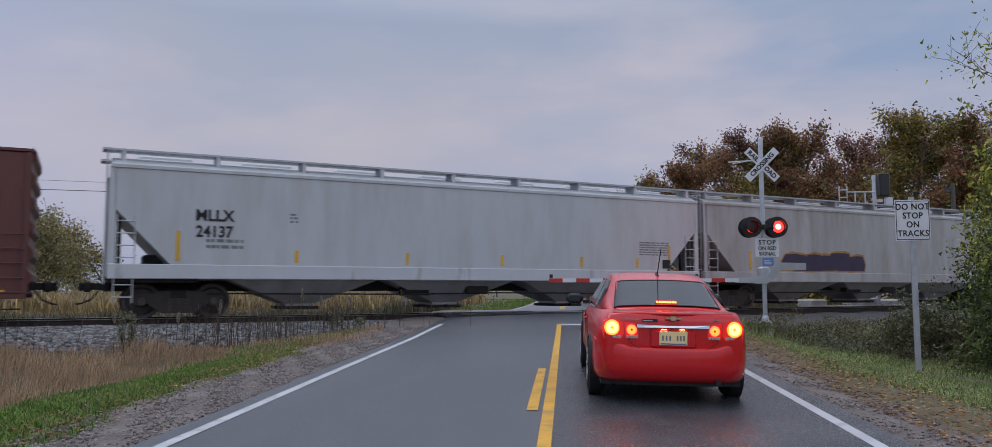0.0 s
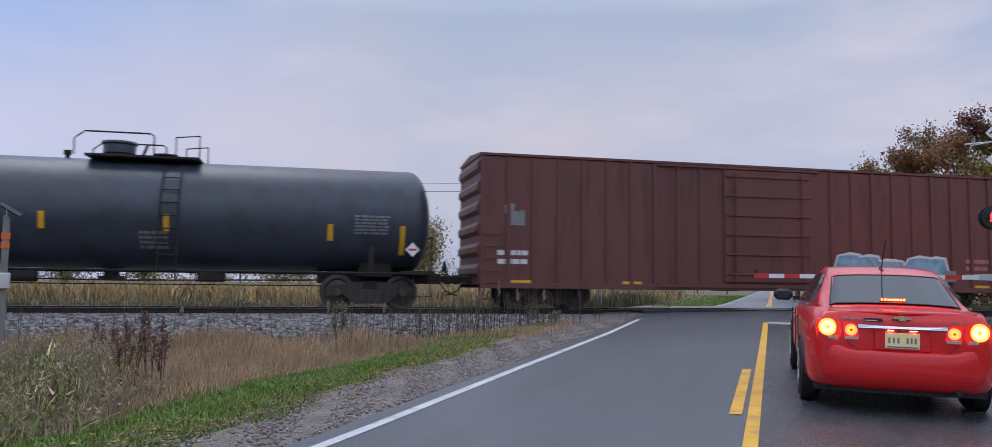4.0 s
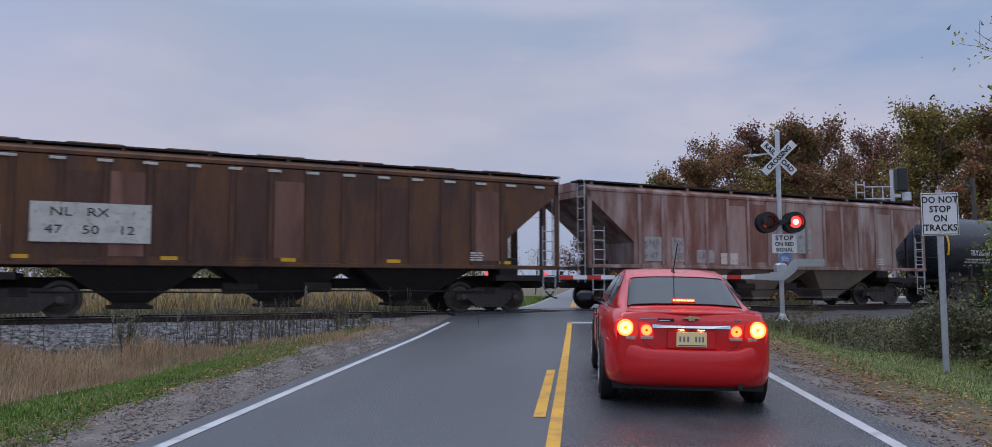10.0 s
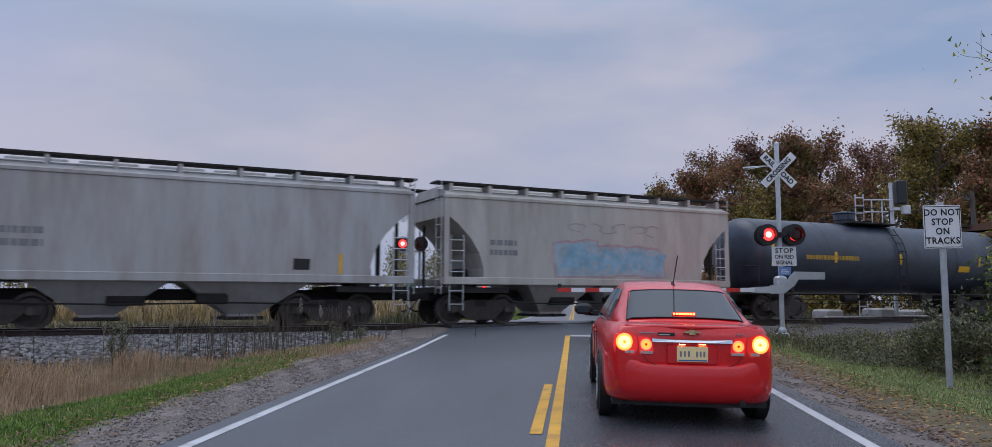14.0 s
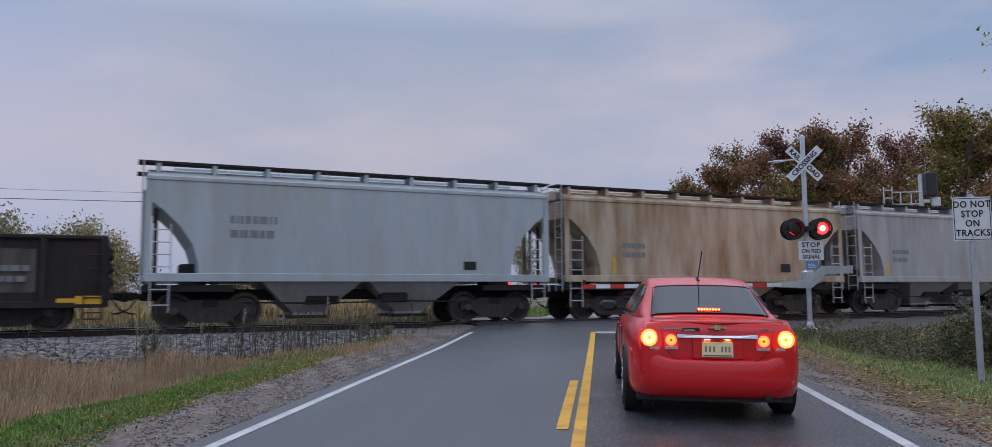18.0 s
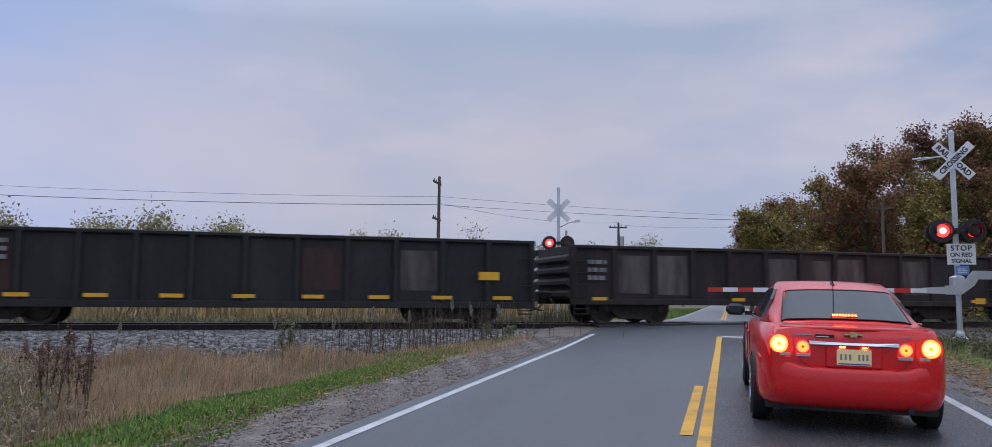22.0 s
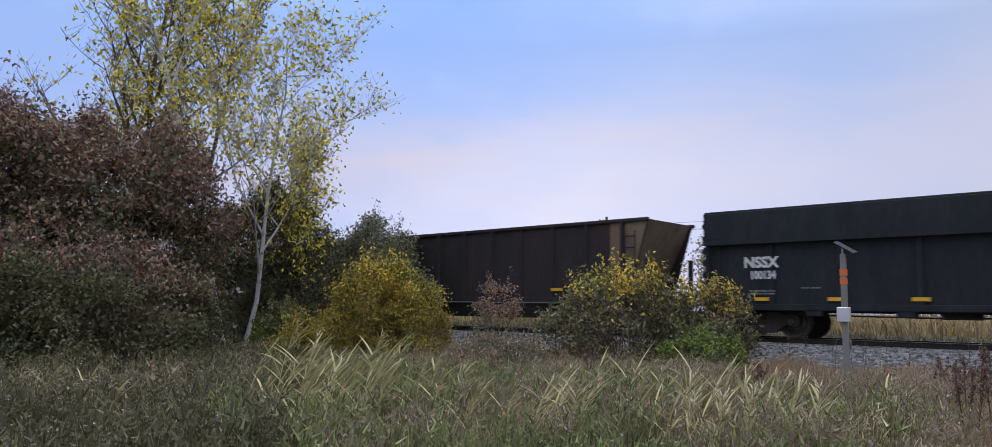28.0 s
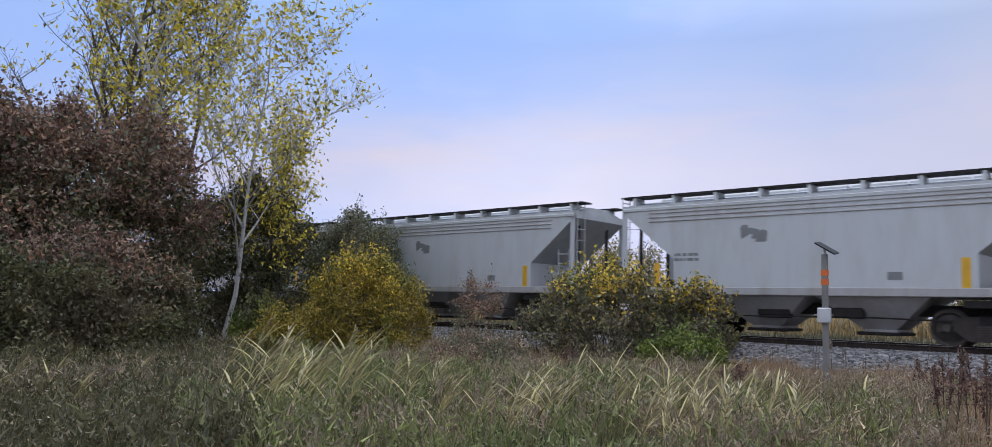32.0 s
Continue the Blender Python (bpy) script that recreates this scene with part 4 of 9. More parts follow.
def boxcar(label, s_left, s_right, body, tx, door, top=4.25, bot=0.62, ribs=20):
    car, L = car_thing("boxcar", label, s_left, s_right)
    e = L / 2
    part("body", M().box(-e, e, -HW, HW, bot + 0.1, top, 0.03), body, car)
    part("roof", M().prism_x([(-HW - 0.04, top), (-HW - 0.04, top + 0.07), (0, top + 0.2), (HW + 0.04, top + 0.07), (HW + 0.04, top)], -e - 0.03, e + 0.03), body, car)
    for y0, y1 in ((-HW - 0.05, -HW + 0.05), (HW - 0.05, HW + 0.05)):
        part("side_sill", M().box(-e, e, y0, y1, bot, bot + 0.16, 0.01), body, car)
    d0, d1 = door
    post = M().box(-0.06, 0.06, -0.045, 0.01, bot + 0.15, top - 0.02, 0.01).mesh("side_post")
    for i in range(ribs + 1):
        x = -e + 0.06 + (L - 0.12) * i / ribs
        if not d0 - 0.05 < x < d1 + 0.05:
            part("side_post", post, body, car, at=pose(x, -HW, 0))
            part("side_post", post, body, car, at=pose(x, HW, 0, 0, 0, 180))
    dr = part("door", M().box(d0, d1, -HW - 0.07, -HW + 0.01, bot + 0.25, top - 0.1, 0.015), body, car, "ribbed sliding plug door")
    rib_mesh = M().box(d0 + 0.06, d1 - 0.06, -HW - 0.11, -HW - 0.065, -0.035, 0.035, 0.01).mesh("door_rib")
    for i in range(6):
        part("door_rib", rib_mesh, body, dr, at=pose(0, 0, bot + 0.5 + i * (top - bot - 0.8) / 5))
    for xb in (d0 + 0.35, d1 - 0.35):
        part("door_bar", M().cyl((xb, -HW - 0.13, bot + 0.3), (xb, -HW - 0.13, top - 0.15), 0.022, 6), body, dr)
    part("door_track", M().box(d0 - 2.2, d1 + 0.3, -HW - 0.10, -HW + 0.0, bot + 0.08, bot + 0.17), body, car)
    part("door_track", M().box(d0 - 2.2, d1 + 0.3, -HW - 0.09, -HW + 0.0, top - 0.08, top - 0.02), body, car)
    for k in (-1, 1):
        for i in range(6):
            z = bot + 0.5 + i * 0.6
            prof = [(0, z - 0.2), (0.09, z - 0.08), (0.09, z + 0.08), (0, z + 0.2)]
            part("end_rib", M().prism([(k * (e + x), zz) for x, zz in prof], -HW + 0.1, HW - 0.1), body, car)
        for i in range(5):
            part("grab_iron", GRAB, body, car, at=pose(k * (e - 0.32), -HW - 0.07, bot + 0.15 + i * 0.35))
        part("stirrup", M().tube([(k * (e - 0.1), -HW, bot), (k * (e - 0.1), -HW, 0.3), (k * (e - 0.5), -HW, 0.3), (k * (e - 0.5), -HW, bot)], 0.02, 6), UNDER, car)
    running_gear(car, L, tx)
    return car, L


c2, L = boxcar("oxide-brown boxcar with large white graffiti along its side", -16.82, -1.47, BOX_BROWN, 5.55, (-1.2, 1.8), top=4.12, bot=0.55)
wildstyle(c2, -3.5, 3.9, 0.62, 1.95, SPRAY_WHITE, SPRAY_BROWN, SPRAY_PINK, 11, 10, y=-HW - 0.118)
part("graffiti", M().turn((0.62, -HW - 0.122, 1.98), (0, -1, 0), [(0, 0.26), (0.004, 0.25), (0.004, 0.13), (0, 0.12)], 18, caps=False), SPRAY_WHITE, c2, "sprayed pale ring")
graffiti(c2, 3.95, 4.45, 1.1, 1.85, (SPRAY_WHITE,), 15, 4, y=-HW - 0.05)
bars(c2, -1.3, 3.0, 1.0, 0.05, 1, LETTER_WHITE, seed=19, y=-HW - 0.075)
bars(c2, -1.35, 2.66, 0.9, 0.05, 1, LETTER_WHITE, seed=20, y=-HW - 0.075)
plate(c2, 4.6, 5.0, 1.3, 1.6, LETTER_GREY, "stencil_panel", y=-HW - 0.052)
graffiti(c2, -6.4, -5.4, 1.9, 2.5, (LETTER_GREY, SPRAY_PINK), 12, 6)
graffiti(c2, 5.3, 6.6, 0.85, 1.6, (SPRAY_PINK,), 13, 6, y=-HW - 0.05)
bars(c2, -6.2, 1.5, 2.6, 0.32, 1, SPRAY_PINK, seed=9)
bars(c2, -5.0, 1.0, 1.2, 0.35, 2, SPRAY_PINK, seed=10)
marks(c2, (-5.2, -3.1, -0.4, 2.6, 5.0, 7.0), 0.66, 0.76, w=0.45)

c3, L = boxcar("oxide-brown boxcar with blue graffiti near one end", -37.1, -18.9, BOX_BROWN, 6.9, (-1.5, 1.5), top=4.4, bot=0.6, ribs=24)
wildstyle(c3, 2.5, 6.2, 0.72, 1.75, SPRAY_SKY, SPRAY_BLUE, LETTER_WHITE, 21, 6)
graffiti(c3, 8.3, 9.0, 2.4, 2.8, (SPRAY_BLUE,), 22, 4)
graffiti(c3, -8.4, -7.8, 2.4, 3.1, (LETTER_GREY,), 23, 4)
part("data_panel", M().box(6.35, 6.85, -HW - 0.06, -HW - 0.04, 0.95, 1.3), LETTER_GREY, c3)
bars(c3, 7.3, 1.1, 0.9, 0.7, 3, SPRAY_PINK, seed=14)
bars(c3, -8.6, 1.3, 0.9, 0.5, 2, LETTER_WHITE, seed=15)
marks(c3, (-7.9, -4.5, 4.1, 7.9), 0.72, 0.84, w=0.6)


def tank_car(label, s_left, s_right, shell, R, zc, tx, dome_x, side=-1):
    """Tank car: domed shell on saddles, top platform with rails, manway, valve, ladder, sills."""
    car, L = car_thing("tank_car", label, s_left, s_right)
    e, seg = L / 2, 40
    prof = []
    for i in range(9):
        a = math.pi / 2 * i / 8
        prof.append((-e + 0.62 * (1 - math.sin(a)), max(0.02, R * math.cos(math.pi / 2 - a) if i else 0.02)))
    prof = [(-e + 0.62 * (1 - math.cos(a)), max(0.02, R * math.sin(a))) for a in [math.pi / 2 * i / 9 for i in range(10)]]
    prof += [(-x, r) for x, r in reversed(prof)]
    part("shell", M().turn((0, 0, zc), (1, 0, 0), prof, seg), shell, car, smooth=True)
    for x in (-e * 0.5, 0.0, e * 0.5):
        part("weld_band", M().turn((x, 0, zc), (1, 0, 0), [(-0.012, R - 0.01), (-0.012, R + 0.006), (0.012, R + 0.006), (0.012, R - 0.01)], seg, caps=False), shell, car)
    pl = M().box(dome_x - 1.5, dome_x + 1.35, -0.95, 0.95, zc + R - 0.02, zc + R + 0.04)
    plat = part("platform", pl, UNDER, car, "steel top platform")
    rl = M()
    zt = zc + R
    for y in (-0.95, 0.95):
        rl.tube([(dome_x - 1.75, y, zt), (dome_x - 1.75, y, zt + 0.42), (dome_x - 1.5, y, zt + 0.62), (dome_x + 0.1, y, zt + 0.62), (dome_x + 0.2, y, zt + 0.56), (dome_x + 0.2, y, zt)], 0.022, 6)
        rl.tube([(dome_x + 0.75, y, zt), (dome_x + 0.75, y, zt + 0.55), (dome_x + 1.35, y, zt + 0.62), (dome_x + 1.35, y, zt)], 0.022, 6)
    part("handrail", rl, UNDER, plat)
    mw = M().turn((dome_x - 0.85, 0, zt - 0.1), (0, 0, 1), [(0, 0.36), (0.25, 0.36), (0.28, 0.42), (0.5, 0.42), (0.55, 0.47), (0.6, 0.45), (0.64, 0.2)], 18)
    part("manway", mw, shell, plat, "round bolted manway dome")
    part("valve_housing", M().turn((dome_x + 0.35, 0, zt - 0.1), (0, 0, 1), [(0, 0.3), (0.24, 0.3), (0.26, 0.34), (0.3, 0.34)], 14).cyl((dome_x - 0.25, -0.2, zt), (dome_x - 0.1, -0.2, zt + 0.42), 0.04, 8), UNDER, plat)
    part("vent_valve", M().cyl((dome_x - 2.15, 0, zt - 0.05), (dome_x - 2.15, 0, zt + 0.1), 0.06, 8).cyl((dome_x - 2.15, 0, zt + 0.1), (dome_x - 2.15, 0, zt + 0.22), 0.1, 10), UNDER, car)
    lad = M()
    for x in (dome_x + 0.5, dome_x + 0.95):
        pts = [(x, -0.95, zt - 0.2)] + [(x, -(R + 0.08) * math.sin(a) * 1.0 if a < 1.57 else -R - 0.08, zc + (R + 0.08) * math.cos(a)) for a in (0.8, 1.1, 1.4, 1.57)] + [(x, -R - 0.08, 0.95)]
        lad.tube(pts, 0.02, 6)
    for i in range(8):
        z = 1.05 + i * 0.34
        y = -R - 0.08 if z < zc else -math.sqrt(max(0.3, (R + 0.08) ** 2 - (z - zc) ** 2))
        lad.cyl((dome_x + 0.5, y, z), (dome_x + 0.95, y, z), 0.018, 6)
    part("ladder", lad, UNDER, car)
    part("walkway_pipe", M().tube([(-e + 0.9, -1.45, 0.98), (e - 0.9, -1.45, 0.98)], 0.03, 6).tube([(-e + 0.9, 1.45, 0.98), (e - 0.9, 1.45, 0.98)], 0.03, 6), UNDER, car)
    for k in (-1, 1):
        x = k * (e - 1.6)
        sad = [(x - 0.5, 0.9), (x + 0.5, 0.9), (x + 0.4, zc - R * 0.8), (x - 0.4, zc - R * 0.8)]
        part("saddle", M().prism(sad, -0.8, 0.8), UNDER, car)
        part("end_platform", M().box(min(k * e, k * (e - 0.95)), max(k * e, k * (e - 0.95)), -1.48, 1.48, 0.96, 1.06).box(min(k * (e - 1.7), k * (e - 1.85)), max(k * (e - 1.7), k * (e - 1.85)), -1.45, -1.35, 1.0, 1.75).tube([(k * (e - 0.1), -1.45, 1.05), (k * (e - 0.1), -1.45, 2.0), (k * (e - 0.1), 1.45, 2.0), (k * (e - 0.1), 1.45, 1.05)], 0.02, 6), UNDER, car)
        part("step", M().tube([(k * (e - 0.15), -1.47, 1.0), (k * (e - 0.15), -1.47, 0.35), (k * (e - 0.6), -1.47, 0.35), (k * (e - 0.6), -1.47, 1.0)], 0.02, 6), UNDER, car)
    for k in (-1, 1):
        part("stub_sill", M().box(*sorted((k * (e + 0.35), k * (e - 3.2))), -0.3, 0.3, 0.7, 1.0), UNDER, car)
    part("bottom_outlet", M().cyl((-0.3, 0, zc - R - 0.25), (-0.3, 0, zc - R + 0.1), 0.2, 12).box(-0.6, 0.0, -0.25, 0.25, zc - R - 0.3, zc - R - 0.2), UNDER, car)
    part("brake_gear", M().tube([(-e + 3, -0.7, 0.78), (0, -0.7, 0.72), (e - 3, -0.7, 0.78)], 0.02, 6).tube([(-e + 3, -0.5, 0.62), (e - 3, -0.5, 0.62)], 0.015, 6).box(2.0, 2.7, -1.0, -0.5, 0.7, 1.0, 0.04).cyl((-2.6, -0.8, 0.8), (-1.9, -0.8, 0.8), 0.15, 12), UNDER, car)
    for x in (-e + 1.75, e - 1.75):
        truck(car, x)
    for k, rz in ((1, 0), (-1, 180)):
        part("coupler", COUPLER_MESH, None, car).matrix_local = pose(k * (e + 0.2), 0, 0, 0, 0, rz)
    return car, L


def shell_patch(car, R, zc, x0, x1, z0, z1, mat, name, label="", lift=0.008, cols=1):
    """A flat marking that follows the curve of a tank's side."""
    m, n = M(), 8
    vs = []
    for i in range(n + 1):
        z = z0 + (z1 - z0) * i / n
        y = -math.sqrt(max(0.01, (R + lift) ** 2 - (z - zc) ** 2))
        vs += [(x0, y, z), (x1, y, z)]
    m.add(vs, [(2 * i, 2 * i + 1, 2 * i + 3, 2 * i + 2) for i in range(n)])
    return part(name, m, mat, car, label)


def shell_bars(car, R, zc, x, z, w, h, n, mat, seed):
    r, m = random.Random(seed), M()
    step = h / n
    for i in range(n):
        a = x
        za, zb = z + i * step, z + i * step + step * 0.6
        ya, yb = [-math.sqrt(max(0.01, (R + 0.01) ** 2 - (q - zc) ** 2)) for q in (za, zb)]
        while a < x + w - 0.03:
            b = min(x + w, a + r.uniform(0.05, 0.2))
            m.add([(a, ya, za), (b, ya, za), (b, yb, zb), (a, yb, zb)], [(0, 1, 2, 3)])
            a = b + r.uniform(0.02, 0.05)
    tagged(part("stencil", m, mat, car, "unreadable stencilled lines"), kind="stuff")


def curved_words(car, s, R, zc, x, z, size, mat, wide=1.0, bold=0.0):
    me = text_mesh(s, size, bold=bold)
    n = len(me.vertices)
    co = np.empty(n * 3, "f")
    me.vertices.foreach_get("co", co)
    co = co.reshape(-1, 3)
    zz = co[:, 1] + z
    out = np.stack([co[:, 0] * wide + x, -np.sqrt((R + 0.012) ** 2 - (zz - zc) ** 2) - co[:, 2], zz], 1)
    me.vertices.foreach_set("co", out.ravel())
    me.materials.append(mat)
    part("lettering", me, None, car)


TANK1 = (1.485, 2.515)
c4, L = tank_car("blue-black tank car with white block lettering and a top platform", -55.05, -38.37, TANK_BLUE, *TANK1, 6.5, 0.6)
# a plain white wordmark: six blocky rings
for i in range(6):
    m = M()
    x = -6.64 + i * 0.6
    for a, b, lo, hi in ((0, 0.19, 2.45, 2.92), (0.19, 0.33, 2.77, 2.92), (0.33, 0.52, 2.45, 2.92), (0.19, 0.33, 2.45, 2.60)):
        for j in range(4):
            za, zb = lo + (hi - lo) * j / 4, lo + (hi - lo) * (j + 1) / 4
            ya, yb = [-math.sqrt((TANK1[0] + 0.014) ** 2 - (q - TANK1[1]) ** 2) for q in (za, zb)]
            m.add([(x + a, ya, za), (x + b, ya, za), (x + b, yb, zb), (x + a, yb, zb)], [(0, 1, 2, 3)])
    part("wordmark", m, LETTER_WHITE, c4, "plain white block wordmark")
curved_words(c4, "PROX 44192", *TANK1, -5.78, 2.22, 0.29, LETTER_GREY, 0.85, 0.008)
shell_bars(c4, *TANK1, -6.6, 1.84, 1.5, 0.16, 2, LETTER_GREY, 31)
for x, z0, z1 in ((-7.72, 1.65, 2.48), (-4.56, 1.98, 2.42), (-1.69, 2.0, 2.44), (1.26, 2.0, 2.44), (5.45, 1.85, 2.3), (7.42, 1.5, 2.3)):
    shell_patch(c4, *TANK1, x - 0.07, x + 0.07, z0, z1, YELLOW_MARK, "reflector", "yellow reflective strip")
shell_bars(c4, *TANK1, 6.1, 2.05, 0.95, 0.55, 6, LETTER_GREY, 32)
shell_bars(c4, *TANK1, -4.5, 1.55, 1.7, 0.34, 1, LETTER_GREY, 33)
shell_bars(c4, *TANK1, 0.6, 1.55, 0.7, 0.5, 4, LETTER_GREY, 34)
part("placard", M().add([(7.5, -1.46, 1.65), (7.7, -1.46, 1.45), (7.9, -1.46, 1.65), (7.7, -1.46, 1.85)], [(0, 1, 2, 3)]), SIGN_WHITE, c4, "white diamond placard with a red bar")
part("placard_bar", M().box(7.58, 7.82, -1.464, -1.461, 1.62, 1.68), RED_REFLECT, c4)

TANK2 = (1.37, 2.5)
c5, L = tank_car("glossy black tank car with white stencils and yellow panels", -71.8, -56.6, TANK_BLACK, *TANK2, 5.9, 0.4)
curved_words(c5, "TILX 265163", *TANK2, -5.0, 2.22, 0.32, LETTER_WHITE, 0.8, 0.01)
shell_bars(c5, *TANK2, -5.9, 1.78, 1.8, 0.24, 2, LETTER_WHITE, 35)
for x, z0, z1 in ((-7.2, 2.1, 2.95), (-3.9, 2.2, 2.62), (-0.9, 2.2, 2.62), (1.7, 2.2, 2.62), (4.3, 2.2, 2.62), (7.15, 1.95, 2.75)):
    shell_patch(c5, *TANK2, x - 0.07, x + 0.07, z0, z1, YELLOW_MARK, "reflector", "yellow reflective strip")
shell_patch(c5, *TANK2, 2.75, 3.5, 2.1, 2.5, YELLOW_MARK, "notice_panel", "yellow notice panel")
shell_patch(c5, *TANK2, -1.25, -0.45, 1.4, 1.62, YELLOW_MARK, "notice_panel", "yellow notice panel")
for x, z, w, h, n in ((-1.3, 1.68, 1.1, 0.28, 2), (1.5, 1.55, 1.1, 0.35, 3), (2.75, 1.55, 0.8, 0.35, 2), (4.2, 1.65, 1.0, 0.2, 2), (6.0, 1.95, 0.95, 0.55, 6)):
    shell_bars(c5, *TANK2, x, z, w, h, n, LETTER_WHITE, int(x * 10) + 50)
part("placard", M().add([(6.15, -1.4, 1.35), (6.35, -1.4, 1.15), (6.55, -1.4, 1.35), (6.35, -1.4, 1.55)], [(0, 1, 2, 3)]), SIGN_WHITE, c5, "white diamond placard")
part("air_tank", M().cyl((6.5, -1.3, 1.2), (7.4, -1.3, 1.2), 0.13, 12), STEEL, c5)

c6, L = covered_hopper("rust-streaked pale ribbed covered hopper car", -90.0, -73.2, RUST_PALE, RUST_PALE, CUT_C, 6.2, eave=3.97, run=4.28, rib=0.95, hop_mat=TAN_GREY, z_sill=(1.38, 1.5), board=False)
for x0, x1, z0, z1, mt in ((-6.15, -5.3, 1.62, 2.45, PANEL_G), (-5.0, -4.3, 1.62, 2.45, PANEL_G), (-3.9, -3.1, 1.6, 2.05, PANEL_G), (0.85, 1.7, 2.0, 2.95, PANEL_G), (-2.8, -2.0, 1.55, 1.95, PANEL_W)):
    plate(c6, x0, x1, z0, z1, mt, "stencil_panel", y=-HW - 0.03)
RIB6 = (16.8 - 4.0) / int((16.8 - 4.0) / 0.95)
bay_panels(c6, -6.4, RIB6, 13, 1.6, 3.85, (PATCH_RUST, None, PATCH_CHALK, None, None, None), 61, -HW - 0.012)
for word, x in (("NL", -5.75), ("RX", -4.7)):
    lettering(c6, word, x, -HW - 0.036, 2.25, 0.3, LETTER_GREY, 1.2)
for word, x in (("47", -5.75), ("50", -4.65), ("57", -3.5)):
    lettering(c6, word, x, -HW - 0.036, 1.8, 0.3, LETTER_GREY, 1.15)
bars(c6, 5.3, 1.62, 0.45, 0.28, 4, LETTER_WHITE, seed=16, y=-HW - 0.04)

c7, L = covered_hopper("dark rust-brown ribbed covered hopper car with a white panel", -108.2, -91.1, RUST_BROWN, RUST_BROWN, CUT_C, 6.3, eave=4.05, run=4.32, rib=1.0, hop_mat=UNDER, z_sill=(1.3, 1.42), board=False)
plate(c7, -6.1, -3.45, 1.85, 2.82, PANEL_W, "stencil_panel", "white stencil panel", y=-HW - 0.056)
for word, x in (("NL", -5.45), ("RX", -4.65)):
    lettering(c7, word, x, -HW - 0.062, 2.58, 0.3, LETTER_BLACK, 1.3)
for word, x in (("47", -5.6), ("50", -4.8), ("12", -4.0)):
    lettering(c7, word, x, -HW - 0.062, 2.15, 0.3, LETTER_BLACK, 1.3)
bay_panels(c7, -6.5, 1.0, 13, 1.5, 3.8, (PATCH_OCHRE, PATCH_BROWN, None, PATCH_RUST, None), 62, -HW - 0.012)
m = M()
for i in range(16):
    x = -7.8 + i * 1.03
    m.box(x, x + 0.35, -HW - 0.06, -HW - 0.045, 3.86, 3.93)
part("roof_marks", m, PANEL_W, c7, "row of pale primer dabs below the eave")
marks(c7, (-6.3, -3.0, 0.0, 3.0, 6.6), 1.45, 1.55, w=0.4)
bars(c7, 5.4, 1.55, 0.45, 0.28, 4, LETTER_WHITE, seed=17, y=-HW - 0.06)

TANK3 = (1.43, 2.47)
c8, L = tank_car("dull green-black tank car with faded yellow lettering", -124.3, -108.75, TANK_BLUE, *TANK3, 6.0, -0.5)
bars_y = material("faded_yellow", (0.45, 0.27, 0.03), 0.6, var=0.2, bump=0)
shell_bars(c8, *TANK3, -5.2, 2.3, 2.9, 0.28, 1, bars_y, 61)
for x, z0, z1 in ((-6.9, 2.0, 2.9), (-3.6, 2.2, 2.62), (0.2, 2.2, 2.62), (3.0, 2.2, 2.62), (5.4, 2.2, 2.62), (7.35, 1.9, 2.7)):
    shell_patch(c8, *TANK3, x - 0.07, x + 0.07, z0, z1, YELLOW_MARK, "reflector", "yellow reflective strip")
shell_patch(c8, *TANK3, 4.0, 4.75, 1.95, 2.2, YELLOW_MARK, "notice_panel", "yellow notice panel")
shell_bars(c8, *TANK3, 6.2, 2.0, 0.9, 0.5, 5, LETTER_GREY, 62)
part("placard", M().add([(6.5, -1.42, 1.55), (6.7, -1.42, 1.35), (6.9, -1.42, 1.55), (6.7, -1.42, 1.75)], [(0, 1, 2, 3)]), SIGN_WHITE, c8, "white diamond placard")
part("air_tank", M().cyl((6.6, -1.3, 1.2), (7.5, -1.3, 1.2), 0.13, 12), STEEL, c8)

SHORT = dict(cut=CUT_B, tx=4.1, bays=2, eave=3.84, run=4.30, z_sill=(1.2, 1.42), board=False)
c9, L = covered_hopper("short grey covered hopper car with blue and pink graffiti", -136.73, -125.7, WARM_GREY, WARM_GREY, hop_mat=WARM_GREY, **SHORT)
wildstyle(c9, -1.5, 2.5, 1.5, 2.6, SPRAY_SKY, SPRAY_MILK, SPRAY_ROSE, 41, 6, y=-HW - 0.006)
scrawl(c9, -1.2, 2.4, 2.85, 3.25, CHALK, 42, n=6, fat=0.02)
bars(c9, -4.0, 2.1, 1.0, 0.6, 2, LETTER_GREY, seed=18)
c10, L = covered_hopper("short light grey covered hopper car", -150.4, -137.7, GREY_DULL, GREY_DULL, hop_mat=GREY_DULL, **SHORT)
c11, L = covered_hopper("short light grey covered hopper car with scuffed sides", -162.25, -150.8, GREY_DULL, GREY_DULL, hop_mat=GREY_DULL, **SHORT)
c12, L = covered_hopper("short tan-stained covered hopper car", -175.2, -163.15, TAN_CAR, TAN_CAR, hop_mat=TAN_CAR, **SHORT)
c13, L = covered_hopper("short pale blue-grey covered hopper car", -187.3, -175.8, BLUE_GREY, BLUE_GREY, hop_mat=GREY_DULL, **SHORT)
for k, car in enumerate((c10, c11, c12)):
    bars(car, -3.9, 2.0, 0.9, 0.6, 2, LETTER_GREY, seed=70 + k)
    marks(car, (-4.2, 4.2), 1.45, 2.0)
    part("data_panel", M().box(2.9, 3.35, -HW - 0.012, -HW, 1.55, 1.85), LETTER_BLACK, car)
bars(c13, -3.7, 2.35, 1.2, 0.75, 2, LETTER_GREY, seed=74)
